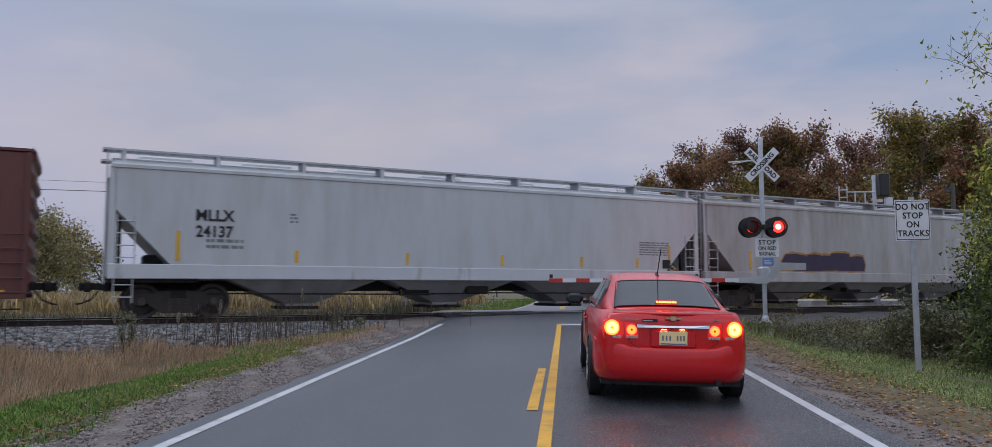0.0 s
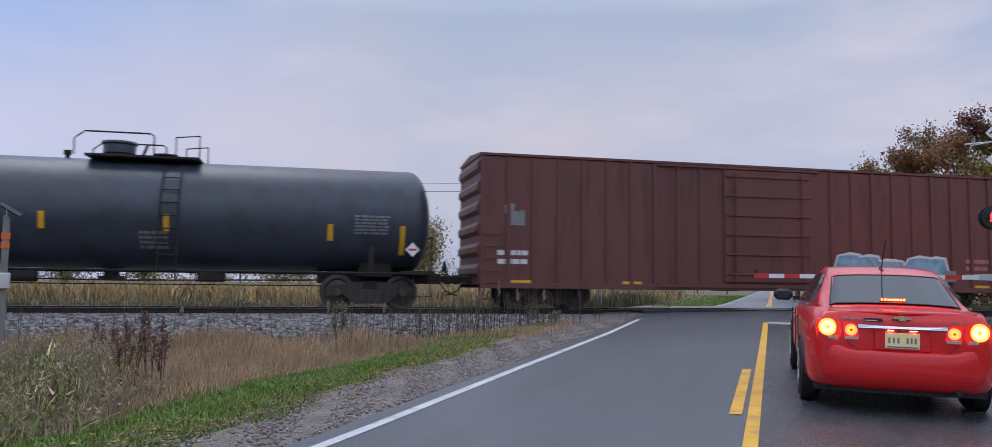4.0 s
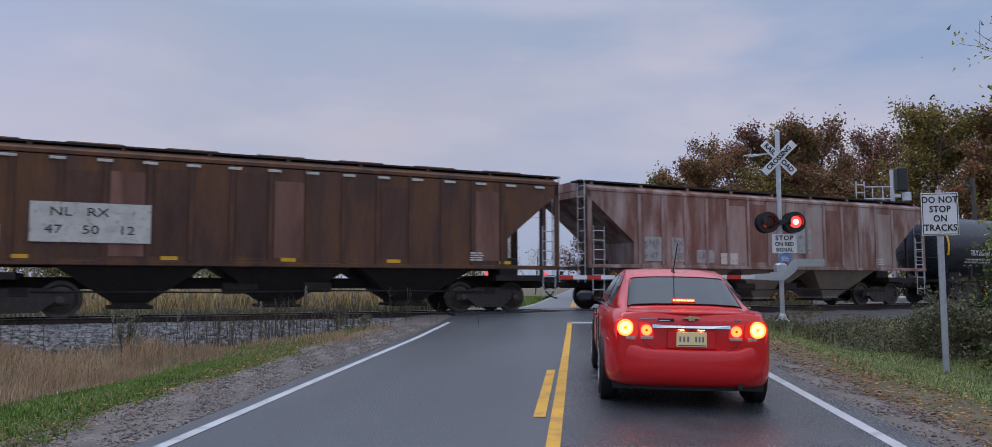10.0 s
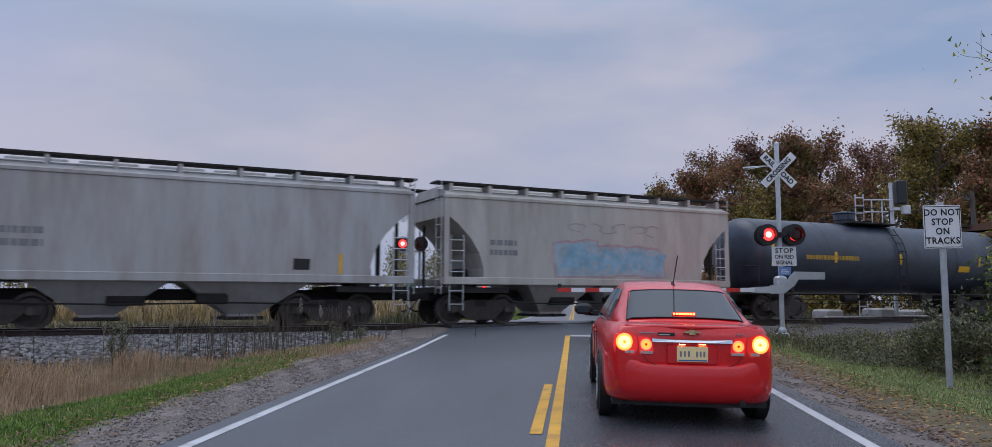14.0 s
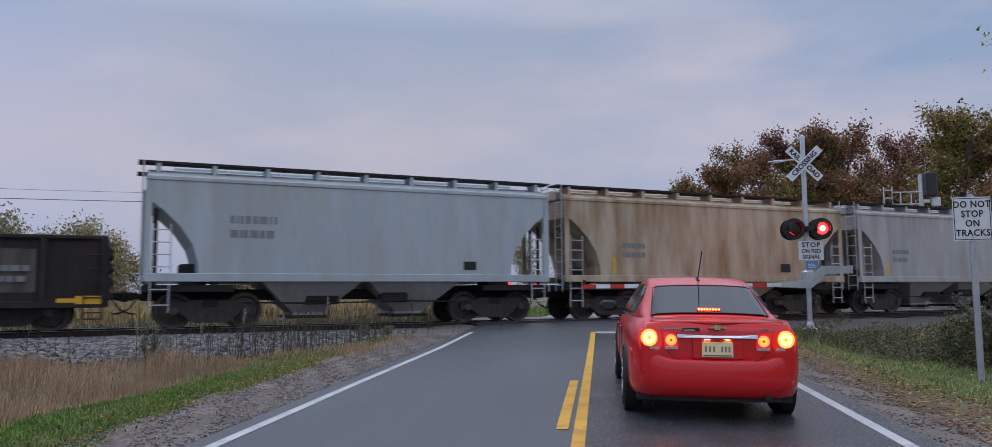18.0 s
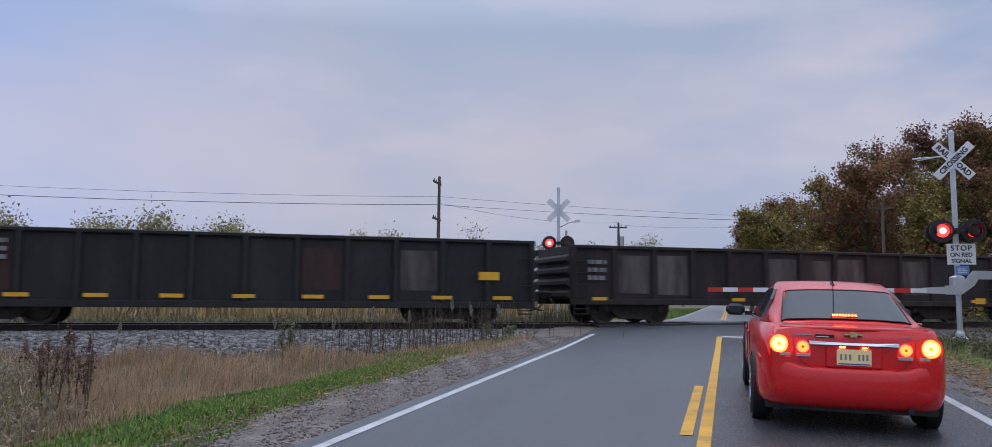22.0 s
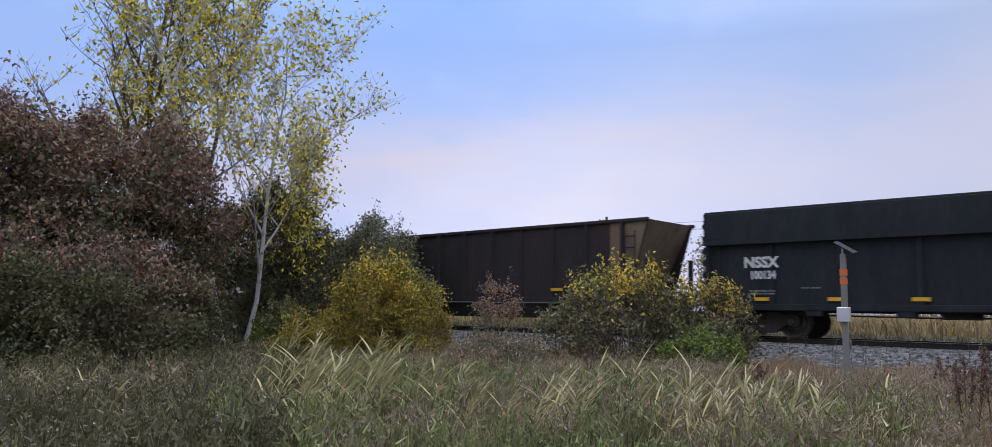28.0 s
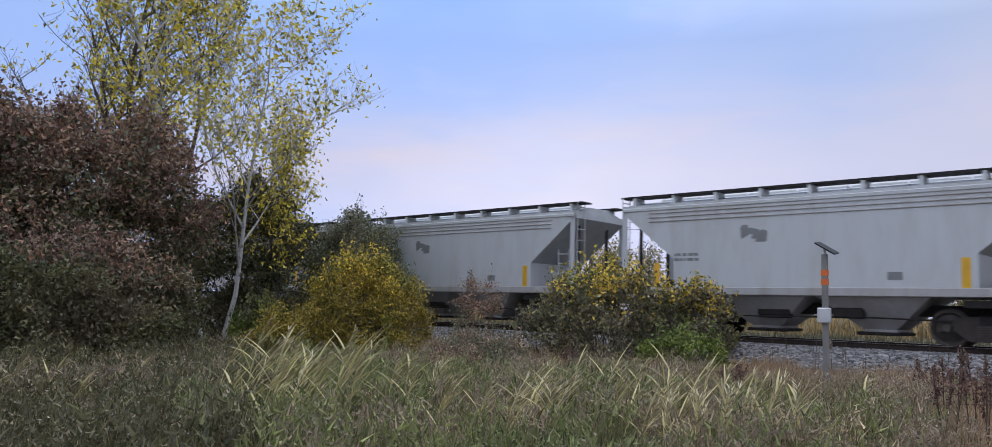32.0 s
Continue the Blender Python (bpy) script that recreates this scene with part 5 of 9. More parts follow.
part("data_panel", M().box(2.9, 3.3, -HW - 0.012, -HW, 1.55, 1.8), LETTER_BLACK, c13)


def gondola(label, s_left, s_right, body, tx, top=2.33, bot=0.62, posts=13, step=None, name="gondola_car"):
    """Open car: four walls, floor, outside posts, top chord and ribbed ends."""
    car, L = car_thing(name, label, s_left, s_right)
    e, w = L / 2, HW - 0.1
    for y0, y1 in ((-w, -w + 0.05), (w - 0.05, w)):
        part("side", M().box(-e, e, y0, y1, bot, top - 0.05), body, car)
        yy = (y0 - 0.1, y1 + 0.02) if y0 < 0 else (y0 - 0.02, y1 + 0.1)
        part("top_chord", M().box(-e, e, *yy, top - 0.1, top, 0.02), body, car)
        part("side_sill", M().box(-e, e, *yy, bot - 0.05, bot + 0.13, 0.015), body, car)
        sg = -1 if y0 < 0 else 1
        yo, yi = sg * (w + 0.1), sg * (w - 0.01)
        post = M().loft([[(-0.11, yi, z), (-0.06, yo, z), (0.06, yo, z), (0.11, yi, z)] for z in (bot + 0.1, top - 0.08)]).mesh("side_post")
        for i in range(posts):
            part("side_post", post, body, car, at=pose(-e + 0.1 + (L - 0.2) * i / (posts - 1), 0, 0))
        if step:
            part("upper_extension", M().box(-e, e, *((yy[0] - 0.03, yy[1]) if y0 < 0 else (yy[0], yy[1] + 0.03)), step + 0.06, top - 0.06, 0.01).box(-e, e, *((yy[0] - 0.12, yy[1]) if y0 < 0 else (yy[0], yy[1] + 0.06)), step - 0.05, step + 0.06), body, car)
    part("floor", M().box(-e, e, -w, w, bot, bot + 0.1), body, car)
    for k in (-1, 1):
        part("end", M().box(min(k * e, k * (e - 0.05)), max(k * e, k * (e - 0.05)), -w, w, bot, top - 0.02), body, car)
        n = int((top - bot) / 0.36)
        for i in range(n):
            z = bot + 0.25 + i * (top - bot - 0.3) / n
            part("end_rib", M().prism([(k * (e + x), zz) for x, zz in [(0, z - 0.13), (0.11, z - 0.05), (0.11, z + 0.05), (0, z + 0.13)]], -w, w), body, car)
        ladder_part("ladder", car, body, k * (e - 0.1), k * (e - 0.5), -HW - 0.03, bot + 0.02, bot + 0.82 * (top - bot), 4)
        ladder_part("step", car, body, k * (e - 0.1), k * (e - 0.5), -HW, 0.28, bot, 1)
        part("stirrup", M().tube([(k * (e - 0.1), -HW, bot), (k * (e - 0.1), -HW, 0.3), (k * (e - 0.5), -HW, 0.3), (k * (e - 0.5), -HW, bot)], 0.02, 6), UNDER, car)
    running_gear(car, L, tx)
    return car, L


c14, L = gondola("rust-brown gondola car with scraped sides", -203.8, -188.1, GON_BROWN, 5.7)
c15, L = gondola("battered brown-black gondola car", -220.8, -205.0, GON_BROWN, 5.7)
c16, L = gondola("black gondola car with white lettering", -237.9, -221.9, GON_BLACK, 5.8, top=2.4, bot=0.5)
for car, n in ((c14, 5), (c15, 4), (c16, 9)):
    marks(car, [-7.0 + 14.0 * i / (n - 1) for i in range(n)], 0.7, 0.8, w=0.45 if n < 9 else 0.55, y=-HW - 0.005)
for x in (-7.5, 7.45):
    plate(c14, x - 0.28, x + 0.28, 0.66, 0.86, YELLOW_MARK, "notice_panel", y=-HW - 0.012)
plate(c15, 6.95, 7.45, 0.66, 0.86, YELLOW_MARK, "notice_panel", y=-HW - 0.012)
plate(c16, 6.3, 6.9, 1.25, 1.48, YELLOW_MARK, "notice_panel", y=-HW - 0.012)
plate(c16, -7.4, -6.8, 0.95, 1.15, YELLOW_MARK, "notice_panel", y=-HW - 0.012)
bars(c16, -6.4, 1.6, 0.9, 0.6, 3, LETTER_GREY, seed=80, y=-HW - 0.012)
bars(c15, -7.4, 1.3, 0.6, 0.7, 3, LETTER_GREY, seed=81, y=-HW - 0.012)
bars(c14, 5.6, 1.2, 0.6, 0.5, 2, LETTER_GREY, seed=82, y=-HW - 0.012)

for k, (car, LL) in enumerate(((c14, 15.7), (c15, 15.8), (c16, 16.0))):
    st = (LL - 0.2) / 12
    bay_panels(car, -LL / 2 + 0.1, st, 12, 0.85, 2.1, (PATCH_SCRAPE, None, PATCH_OXIDE, None, None), 63 + k, -HW + 0.088, 0.14)
HI = dict(tx=5.3, top=3.68, bot=0.82, posts=9, step=2.72, name="coal_gondola")
c17, L = gondola("tall green-black coal gondola with a stepped upper side", -254.35, -239.3, GON_GREEN, **{**HI, "tx": 6.4})
c19, L = gondola("tall green-black coal gondola with white lettering", -290.6, -274.75, GON_GREEN, **{**HI, "tx": 6.7})
c20, L = gondola("tall green-black coal gondola with white road number", -308.44, -292.8, GON_GREEN, **{**HI, "tx": 6.3})
for car, num, e in ((c17, "100133", 7.5), (c19, "100130", 7.9), (c20, "100134", 7.8)):
    lettering(car, "NSSX", -e + 1.75, -HW - 0.012, 2.12, 0.42, LETTER_WHITE, 1.0, bold=0.015)
    lettering(car, num, -e + 1.8, -HW - 0.012, 1.76, 0.32, LETTER_WHITE, 0.8, bold=0.01)
    marks(car, [-e + 1.75 + i * (2 * e - 3.2) / 6 for i in range(7)], 1.04, 1.14, w=0.42, y=-HW - 0.006)
    bars(car, -e + 1.4, 1.22, 0.75, 0.16, 2, LETTER_GREY, seed=83, y=-HW - 0.012)
    bars(car, -e + 2.9, 1.38, 0.5, 0.06, 1, LETTER_GREY, seed=85, y=-HW - 0.012)
    bars(car, e - 3.0, 1.3, 0.4, 0.5, 3, LETTER_GREY, seed=84, y=-HW - 0.012)
    for k in range(7):
        x = -e + 0.9 + k * (2 * e - 1.8) / 6
        part("sill_block", M().box(x - 0.22, x + 0.22, -HW + 0.02, -HW + 0.35, 0.62, 0.8, 0.02), GON_GREEN, car)


def open_hopper(label, s_left, s_right, body, end_mat, tx, top=3.7, bot=1.18, posts=11):
    """Open-top hopper: posts on the sides, ends that slant in towards the trucks, chutes below."""
    car, L = car_thing("open_hopper", label, s_left, s_right)
    e, w = L / 2, HW - 0.08
    lo = e - 0.8
    for sg in (-1, 1):
        y0, y1 = sorted((sg * w, sg * (w - 0.05)))
        part("side", M().prism([(-lo, bot), (lo, bot), (e, top - 0.05), (-e, top - 0.05)], y0, y1), body, car)
        part("top_chord", M().box(-e - 0.05, e + 0.05, *sorted((sg * (w - 0.03), sg * (w + 0.1))), top - 0.12, top, 0.02), body, car)
        part("side_sill", M().box(-e + 0.1, e - 0.1, *sorted((sg * (w - 0.03), sg * (w + 0.1))), bot - 0.14, bot + 0.1, 0.015), body, car)
        yo, yi = sg * (w + 0.1), sg * (w - 0.01)
        post = M().loft([[(-0.1, yi, z), (-0.05, yo, z), (0.05, yo, z), (0.1, yi, z)] for z in (bot + 0.05, top - 0.1)]).mesh("side_post")
        for i in range(posts):
            part("side_post", post, body, car, at=pose(-lo + 0.15 + (2 * lo - 0.3) * i / (posts - 1), 0, 0))
    for k in (-1, 1):
        ring = [[(k * x, -w, z), (k * x, w, z), (k * (x - 0.06), w, z), (k * (x - 0.06), -w, z)] for x, z in ((lo - 1.9, bot - 0.1), (e - 1.0, bot + 0.75), (e - 0.05, top - 0.04))]
        part("end_slope", M().loft(ring), end_mat, car, "slanted end sheet")
        part("end_frame", M().box(min(k * e, k * (e - 0.12)), max(k * e, k * (e - 0.12)), -w, -w + 0.12, 0.95, bot + 1.4).box(min(k * e, k * (e - 0.12)), max(k * e, k * (e - 0.12)), w - 0.12, w, 0.95, bot + 1.4).box(min(k * e, k * (e - 2.2)), max(k * e, k * (e - 2.2)), -w, w, 0.92, 1.06), body, car)
        ladder_part("side_ladder", car, body, k * (e - 0.42), k * (e - 0.8), -w - 0.12, bot, top - 0.4, 6, 0.022)
        plate(car, k * (e - 1.05) - 0.1, k * (e - 1.05) + 0.1, bot + 0.12, bot + 0.98, YELLOW_MARK, "reflector", y=-HW - 0.035)
    if end_mat is not body:
        part("end_panel", M().prism([(e - 1.45, bot + 0.1), (lo, bot + 0.1), (e - 0.03, top - 0.12), (e - 1.45, top - 0.12)], -w - 0.012, -w), end_mat, car, "tan repainted end panel")
    span = tx - 1.35
    part("tub", M().loft([[(-a, -j, z), (a, -j, z), (a, j, z), (-a, j, z)] for a, j, z in ((span, 1.42, bot + 0.02), (span - 0.1, 1.40, 0.75), (span - 0.6, 1.25, 0.42))]), UNDER, car, "dark bathtub floor hanging between the trucks")
    for sg in (-1, 1):
        part("sill_stripe", M().box(-e + 0.4, e - 0.4, *sorted((sg * (w + 0.101), sg * (w + 0.106))), bot - 0.11, bot - 0.08), LETTER_GREY, car, "thin worn pale stripe along the sill")
    running_gear(car, L, tx)
    return car, L


c18, L = open_hopper("brown-black open-top hopper car with orange reflectors", -272.7, -257.1, HOP_DARK, HOP_DARK, 6.6)
c21, L = open_hopper("brown-black open-top hopper car with tan end sheets", -326.85, -310.43, HOP_DARK, HOP_TAN, 6.3, bot=1.06)
c22, L = open_hopper("brown-black open-top hopper car with pale graffiti", -344.65, -328.4, HOP_DARK, HOP_TAN, 6.4, bot=1.06)
for car, xs, tall in ((c18, (-4.7, -1.26, 1.55, 4.75), 0.42), (c21, (-4.6, -1.5, 1.5, 4.6), 0.1), (c22, (-4.2, -1.3, 1.5, 4.3), 0.1)):
    marks(car, xs, 1.5 if car is c18 else 1.36, (1.5 if car is c18 else 1.36) + tall, w=0.16 if car is c18 else 0.5, y=-HW - 0.03)
    if car is c18:
        bars(car, -7.0, 2.0, 1.5, 0.42, 2, LETTER_WHITE, seed=90, y=-HW - 0.03)
    if car is c18:
        plate(car, -0.9, -0.62, 2.12, 2.66, LETTER_WHITE, "stencil_panel", y=-HW - 0.03)
        plate(car, 0.06, 0.34, 2.12, 2.66, LETTER_WHITE, "stencil_panel", y=-HW - 0.03)
    else:
        for x in (-6.35, -5.5):
            plate(car, x, x + 0.55, 2.12, 2.72, BLACK, "data_panel", y=-HW - 0.03)
            bars(car, x + 0.04, 2.2, 0.47, 0.5, 2, LETTER_WHITE, seed=91, y=-HW - 0.037)
    bars(car, 5.4, 1.5, 0.35, 0.2, 2, LETTER_GREY, seed=92, y=-HW - 0.03)
for k, x in enumerate((0.1, 2.0, 2.7, 3.55, 4.55)):
    scrawl(c18, x, x + 0.55, 1.42, 1.9, CHALK, 51 + k, y=-HW - 0.03)
for k, x in enumerate((-3.1, -1.9, -0.65, 0.55)):
    scrawl(c22, x, x + 0.8, 1.36, 1.62, SPRAY_WHITE, 70 + k, y=-HW - 0.03, fat=0.05)
    scrawl(c22, x + 0.15, x + 0.62, 1.6, 2.02, SPRAY_WHITE, 80 + k, y=-HW - 0.03, fat=0.05)
c23, L = covered_hopper("short grey covered hopper car with dark streaks", -358.3, -346.6, GREY_CAR, GREY_DULL, hop_mat=GREY_DULL, **{**SHORT, "cut": CUT_C})
c24, L = covered_hopper("short grey covered hopper car with patched paint", -371.9, -360.2, GREY_CAR, GREY_DULL, hop_mat=GREY_DULL, **{**SHORT, "cut": CUT_C})
c25, L = covered_hopper("short grey covered hopper car at the end of view", -385.6, -374.0, GREY_DULL, GREY_DULL, hop_mat=GREY_DULL, **{**SHORT, "cut": CUT_C})
for car in (c23, c24, c25):
    marks(car, (-4.6, 3.75), 1.4, 2.15, w=0.2)
    for z in (3.42, 3.55, 3.68):
        part("side_bead", M().box(-4.9, 4.9, -HW - 0.03, -HW + 0.01, z, z + 0.035, 0.008), GREY_DULL, car)
    graffiti(car, -1.9, -1.1, 2.7, 3.2, (LETTER_GREY,), 53, 4)
    bars(car, -4.0, 2.2, 0.8, 0.3, 2, LETTER_GREY, seed=94)
    part("data_panel", M().box(2.0, 2.35, -HW - 0.012, -HW, 1.62, 1.82), LETTER_GREY, car)

# ---------------------------------------------------------------- red sedan waiting at the crossing
RED = material("red_car_paint", (0.62, 0.006, 0.010), 0.30, var=0.04, scale=2, fine=80, bump=0.0, coat=0.6, spec=0.4)
SEAM = material("panel_gap", (0.10, 0.004, 0.004), 0.7, var=0.1, bump=0)
CAR_GLASS = material("tinted_glass", (0.010, 0.018, 0.028), 0.05, var=0.0, bump=0.0, coat=0.25)
CHROME = material("chrome", (0.62, 0.63, 0.66), 0.16, metal=1.0, var=0.03, bump=0)
TYRE = material("tyre_rubber", (0.012, 0.012, 0.012), 0.85, var=0.3, scale=10, fine=50, bump=0.2)
TRIM = material("black_trim", (0.012, 0.012, 0.013), 0.6, var=0.2)
TAIL_RED = material("tail_lens_red", (0.45, 0.008, 0.008), 0.15, var=0.0, bump=0, coat=0.8, emit=(1.0, 0.03, 0.02), power=0.45)
TAIL_HOT = material("brake_lamp", (1.0, 0.6, 0.2), 0.3, var=0.0, bump=0, emit=(1.0, 0.11, 0.010), power=45.0)
TAIL_RING = material("brake_lamp_rim", (1.0, 0.2, 0.05), 0.3, var=0.0, bump=0, emit=(1.0, 0.13, 0.02), power=4.5)
TAIL_AMB = material("amber_lamp", (1.0, 0.3, 0.05), 0.3, var=0.0, bump=0, emit=(1.0, 0.36, 0.03), power=1.5)
TAIL_HOT2 = material("high_brake_lamp_glow", (1.0, 0.3, 0.05), 0.3, var=0.0, bump=0, emit=(1.0, 0.07, 0.04), power=4.0)
TAIL_CLEAR = material("clear_tail_lens", (0.45, 0.38, 0.36), 0.15, var=0.05, bump=0, coat=0.5)
# the plate's base colour includes the warm glow of its lamps
PLATE_GLOW_TINT = material("number_plate", (0.95, 0.72, 0.36), 0.5, var=0.06, bump=0)
GOLD = material("gold_badge", (0.72, 0.58, 0.34), 0.25, metal=1.0, var=0.05, bump=0)
LAMP_PLATE = material("plate_lamp", (1, 0.7, 0.4), 0.3, var=0, bump=0, emit=(1.0, 0.50, 0.16), power=14.0)

sedan = tagged(new("sedan"), "glossy red four-door sedan with brake lights on, stopped in the lane", "car")
CAR_Y, CAR_X = 8.05, 1.105
sedan.matrix_world = pose(CAR_X, CAR_Y, float(road_z(9.4)) - 0.02, 1.1, 1.1, 0.6) @ Matrix.Diagonal((0.95, 1.0, 0.962, 1.0))


def section(y, w, zb, zs, zt, tuck):
    """Half outline of the lower body at one station, mirrored: bottom, flank, shoulder, deck."""
    pts = [(w * 0.80, zb), (w * 0.94, zb + 0.06), (w * 0.985, zb + 0.2), (w, (zb + zs) / 2), (w * 0.995, zs - 0.08), (w * 0.965, zs), (w * 0.90, zt - 0.015), (w * tuck, zt)]
    return [(-x, y, z) for x, z in pts] + [(x, y, z) for x, z in reversed(pts)]


STATIONS = [(-0.01, 0.72, 0.34, 0.78, 0.86, 0.72), (0.0, 0.755, 0.30, 0.82, 0.965, 0.72), (0.05, 0.79, 0.27, 0.85, 0.982, 0.74), (0.16, 0.825, 0.24, 0.87, 0.99, 0.76), (0.40, 0.86, 0.22, 0.89, 1.0, 0.78), (0.95, 0.885, 0.20, 0.89, 0.99, 0.80), (1.7, 0.898, 0.19, 0.88, 0.975, 0.82), (2.6, 0.898, 0.19, 0.87, 0.955, 0.82), (3.4, 0.895, 0.20, 0.82, 0.92, 0.82), (4.1, 0.87, 0.22, 0.74, 0.82, 0.8), (4.48, 0.80, 0.25, 0.66, 0.70, 0.75), (4.6, 0.66, 0.34, 0.56, 0.58, 0.7)]
body = part("body", M().loft([section(*s) for s in STATIONS]), RED, sedan, smooth=True)


def cabin(y, w, z, crown):
    base = [(w, z), (w * 0.93, z + crown * 0.5), (w * 0.6, z + crown * 0.92), (0, z + crown)]
    return [(-x, y, zz) for x, zz in base] + [(x, y, zz) for x, zz in reversed(base[:-1])]


def greenhouse(ys, inset=0.0):
    rings = []
    for y, w0, w1, z0, z1 in ys:
        w0, w1 = w0 - inset, w1 - inset
        pts = [(w0, z0), (w1 + (w0 - w1) * 0.35, z0 + (z1 - z0) * 0.6), (w1, z1 - 0.04 - inset), (w1 * 0.93, z1 - 0.004 - inset), (w1 * 0.5, z1 + 0.010 - inset), (0, z1 + 0.014 - inset)]
        rings.append([(-x, y, z) for x, z in pts] + [(x, y, z) for x, z in reversed(pts[:-1])])
    return rings


GH = [(0.40, 0.71, 0.64, 0.985, 0.99), (0.47, 0.735, 0.625, 0.985, 1.02), (0.66, 0.76, 0.615, 0.98, 1.105), (0.88, 0.778, 0.60, 0.975, 1.205), (1.10, 0.787, 0.585, 0.97, 1.31), (1.30, 0.79, 0.58, 0.97, 1.375), (1.6, 0.79, 0.58, 0.96, 1.412), (2.1, 0.79, 0.58, 0.955, 1.425), (2.7, 0.78, 0.575, 0.95, 1.39), (3.2, 0.76, 0.60, 0.93, 1.20), (3.75, 0.72, 0.64, 0.89, 0.90)]
cab = part("cabin", M().loft(greenhouse(GH)), RED, sedan, smooth=True)


def glass_grid(y0, y1, frac, lift, n=7):
    """A pane that follows the sloping rear of the cabin."""
    rows = []
    for i in range(n):
        y = y0 + (y1 - y0) * i / (n - 1)
        w1 = float(np.interp(y, [g[0] for g in GH], [g[2] for g in GH]))
        z1 = float(np.interp(y, [g[0] for g in GH], [g[4] for g in GH]))
        f = frac(i / (n - 1))
        xs = [-1.0, -0.9, -0.5, 0, 0.5, 0.9, 1.0]
        dz = [-0.022, -0.002, 0.010, 0.014, 0.010, -0.002, -0.022]
        rows.append([(x * w1 * f, y - lift * 0.5, z1 + d + lift * 0.87) for x, d in zip(xs, dz)])
    return rows


def pane(rows):
    m = M()
    n = len(rows[0])
    m.add([p for r in rows for p in r], [(i * n + j, i * n + j + 1, (i + 1) * n + j + 1, (i + 1) * n + j) for i in range(len(rows) - 1) for j in range(n - 1)])
    low = [(x, y + 0.006, z - 0.01) for r in rows for x, y, z in r]
    m.add(low, [(i * n + j, (i + 1) * n + j, (i + 1) * n + j + 1, i * n + j + 1) for i in range(len(rows) - 1) for j in range(n - 1)])
    return m


rear_rows = glass_grid(0.485, 1.11, lambda t: 0.985 - 0.05 * t, 0.012)
rear_glass = part("rear_window", pane(rear_rows), CAR_GLASS, cab, "dark tinted rear window", smooth=True)
edge_pts = rear_rows[0] + [r[-1] for r in rear_rows[1:]] + rear_rows[-1][::-1][1:] + [r[0] for r in rear_rows[::-1][1:]]
part("window_seal", M().tube(edge_pts, 0.007, 6), TRIM, cab)
hbl = part("high_brake_lamp", M().box(-0.125, 0.125, 0.515, 0.54, 1.066, 1.104, 0.006), TAIL_RED, cab, "lit high brake lamp")
for i in range(8):
    x = -0.105 + 0.03 * i
    part("lamp_cell", M().box(x - 0.012, x + 0.012, 0.509, 0.517, 1.073, 1.097, 0.003), TAIL_HOT2, hbl)
    part("lamp_core", M().box(x - 0.007, x + 0.007, 0.505, 0.510, 1.080, 1.091, 0.002), TAIL_HOT, hbl)
for k in (-1, 1):
    for nm, poly in (("rear_side_window", [(1.10, 1.02), (1.72, 1.0), (1.72, 1.345), (1.42, 1.33), (1.22, 1.22)]), ("front_side_window", [(1.80, 1.0), (2.95, 0.98), (3.05, 1.06), (2.55, 1.31), (1.80, 1.345)])):
        vs = []
        for y, z in poly:
            t = (z - 0.98) / 0.40
            vs.append((k * (0.80 - 0.20 * t), y, z))
        inner = [(x - k * 0.03, y, z) for x, y, z in vs]
        part(nm, M().loft([vs, inner]), CAR_GLASS, cab, "dark side window")
    part("window_trim", M().tube([(k * 0.815, 0.95, 1.0), (k * 0.812, 3.1, 0.965)], 0.01, 6), CHROME, cab)
    mir = part("mirror", M().box(*sorted((k * 0.90, k * 1.15)), 2.88, 3.04, 0.965, 1.115, 0.045), TRIM, sedan, "black door mirror", smooth=True)
    part("mirror_arm", M().box(min(k * 0.80, k * 0.9), max(k * 0.80, k * 0.9), 2.95, 3.03, 0.97, 1.02), TRIM, mir)
    part("mirror_glass", M().box(*sorted((k * 0.945, k * 1.105)), 2.876, 2.884, 0.995, 1.085, 0.002), CAR_GLASS, mir)
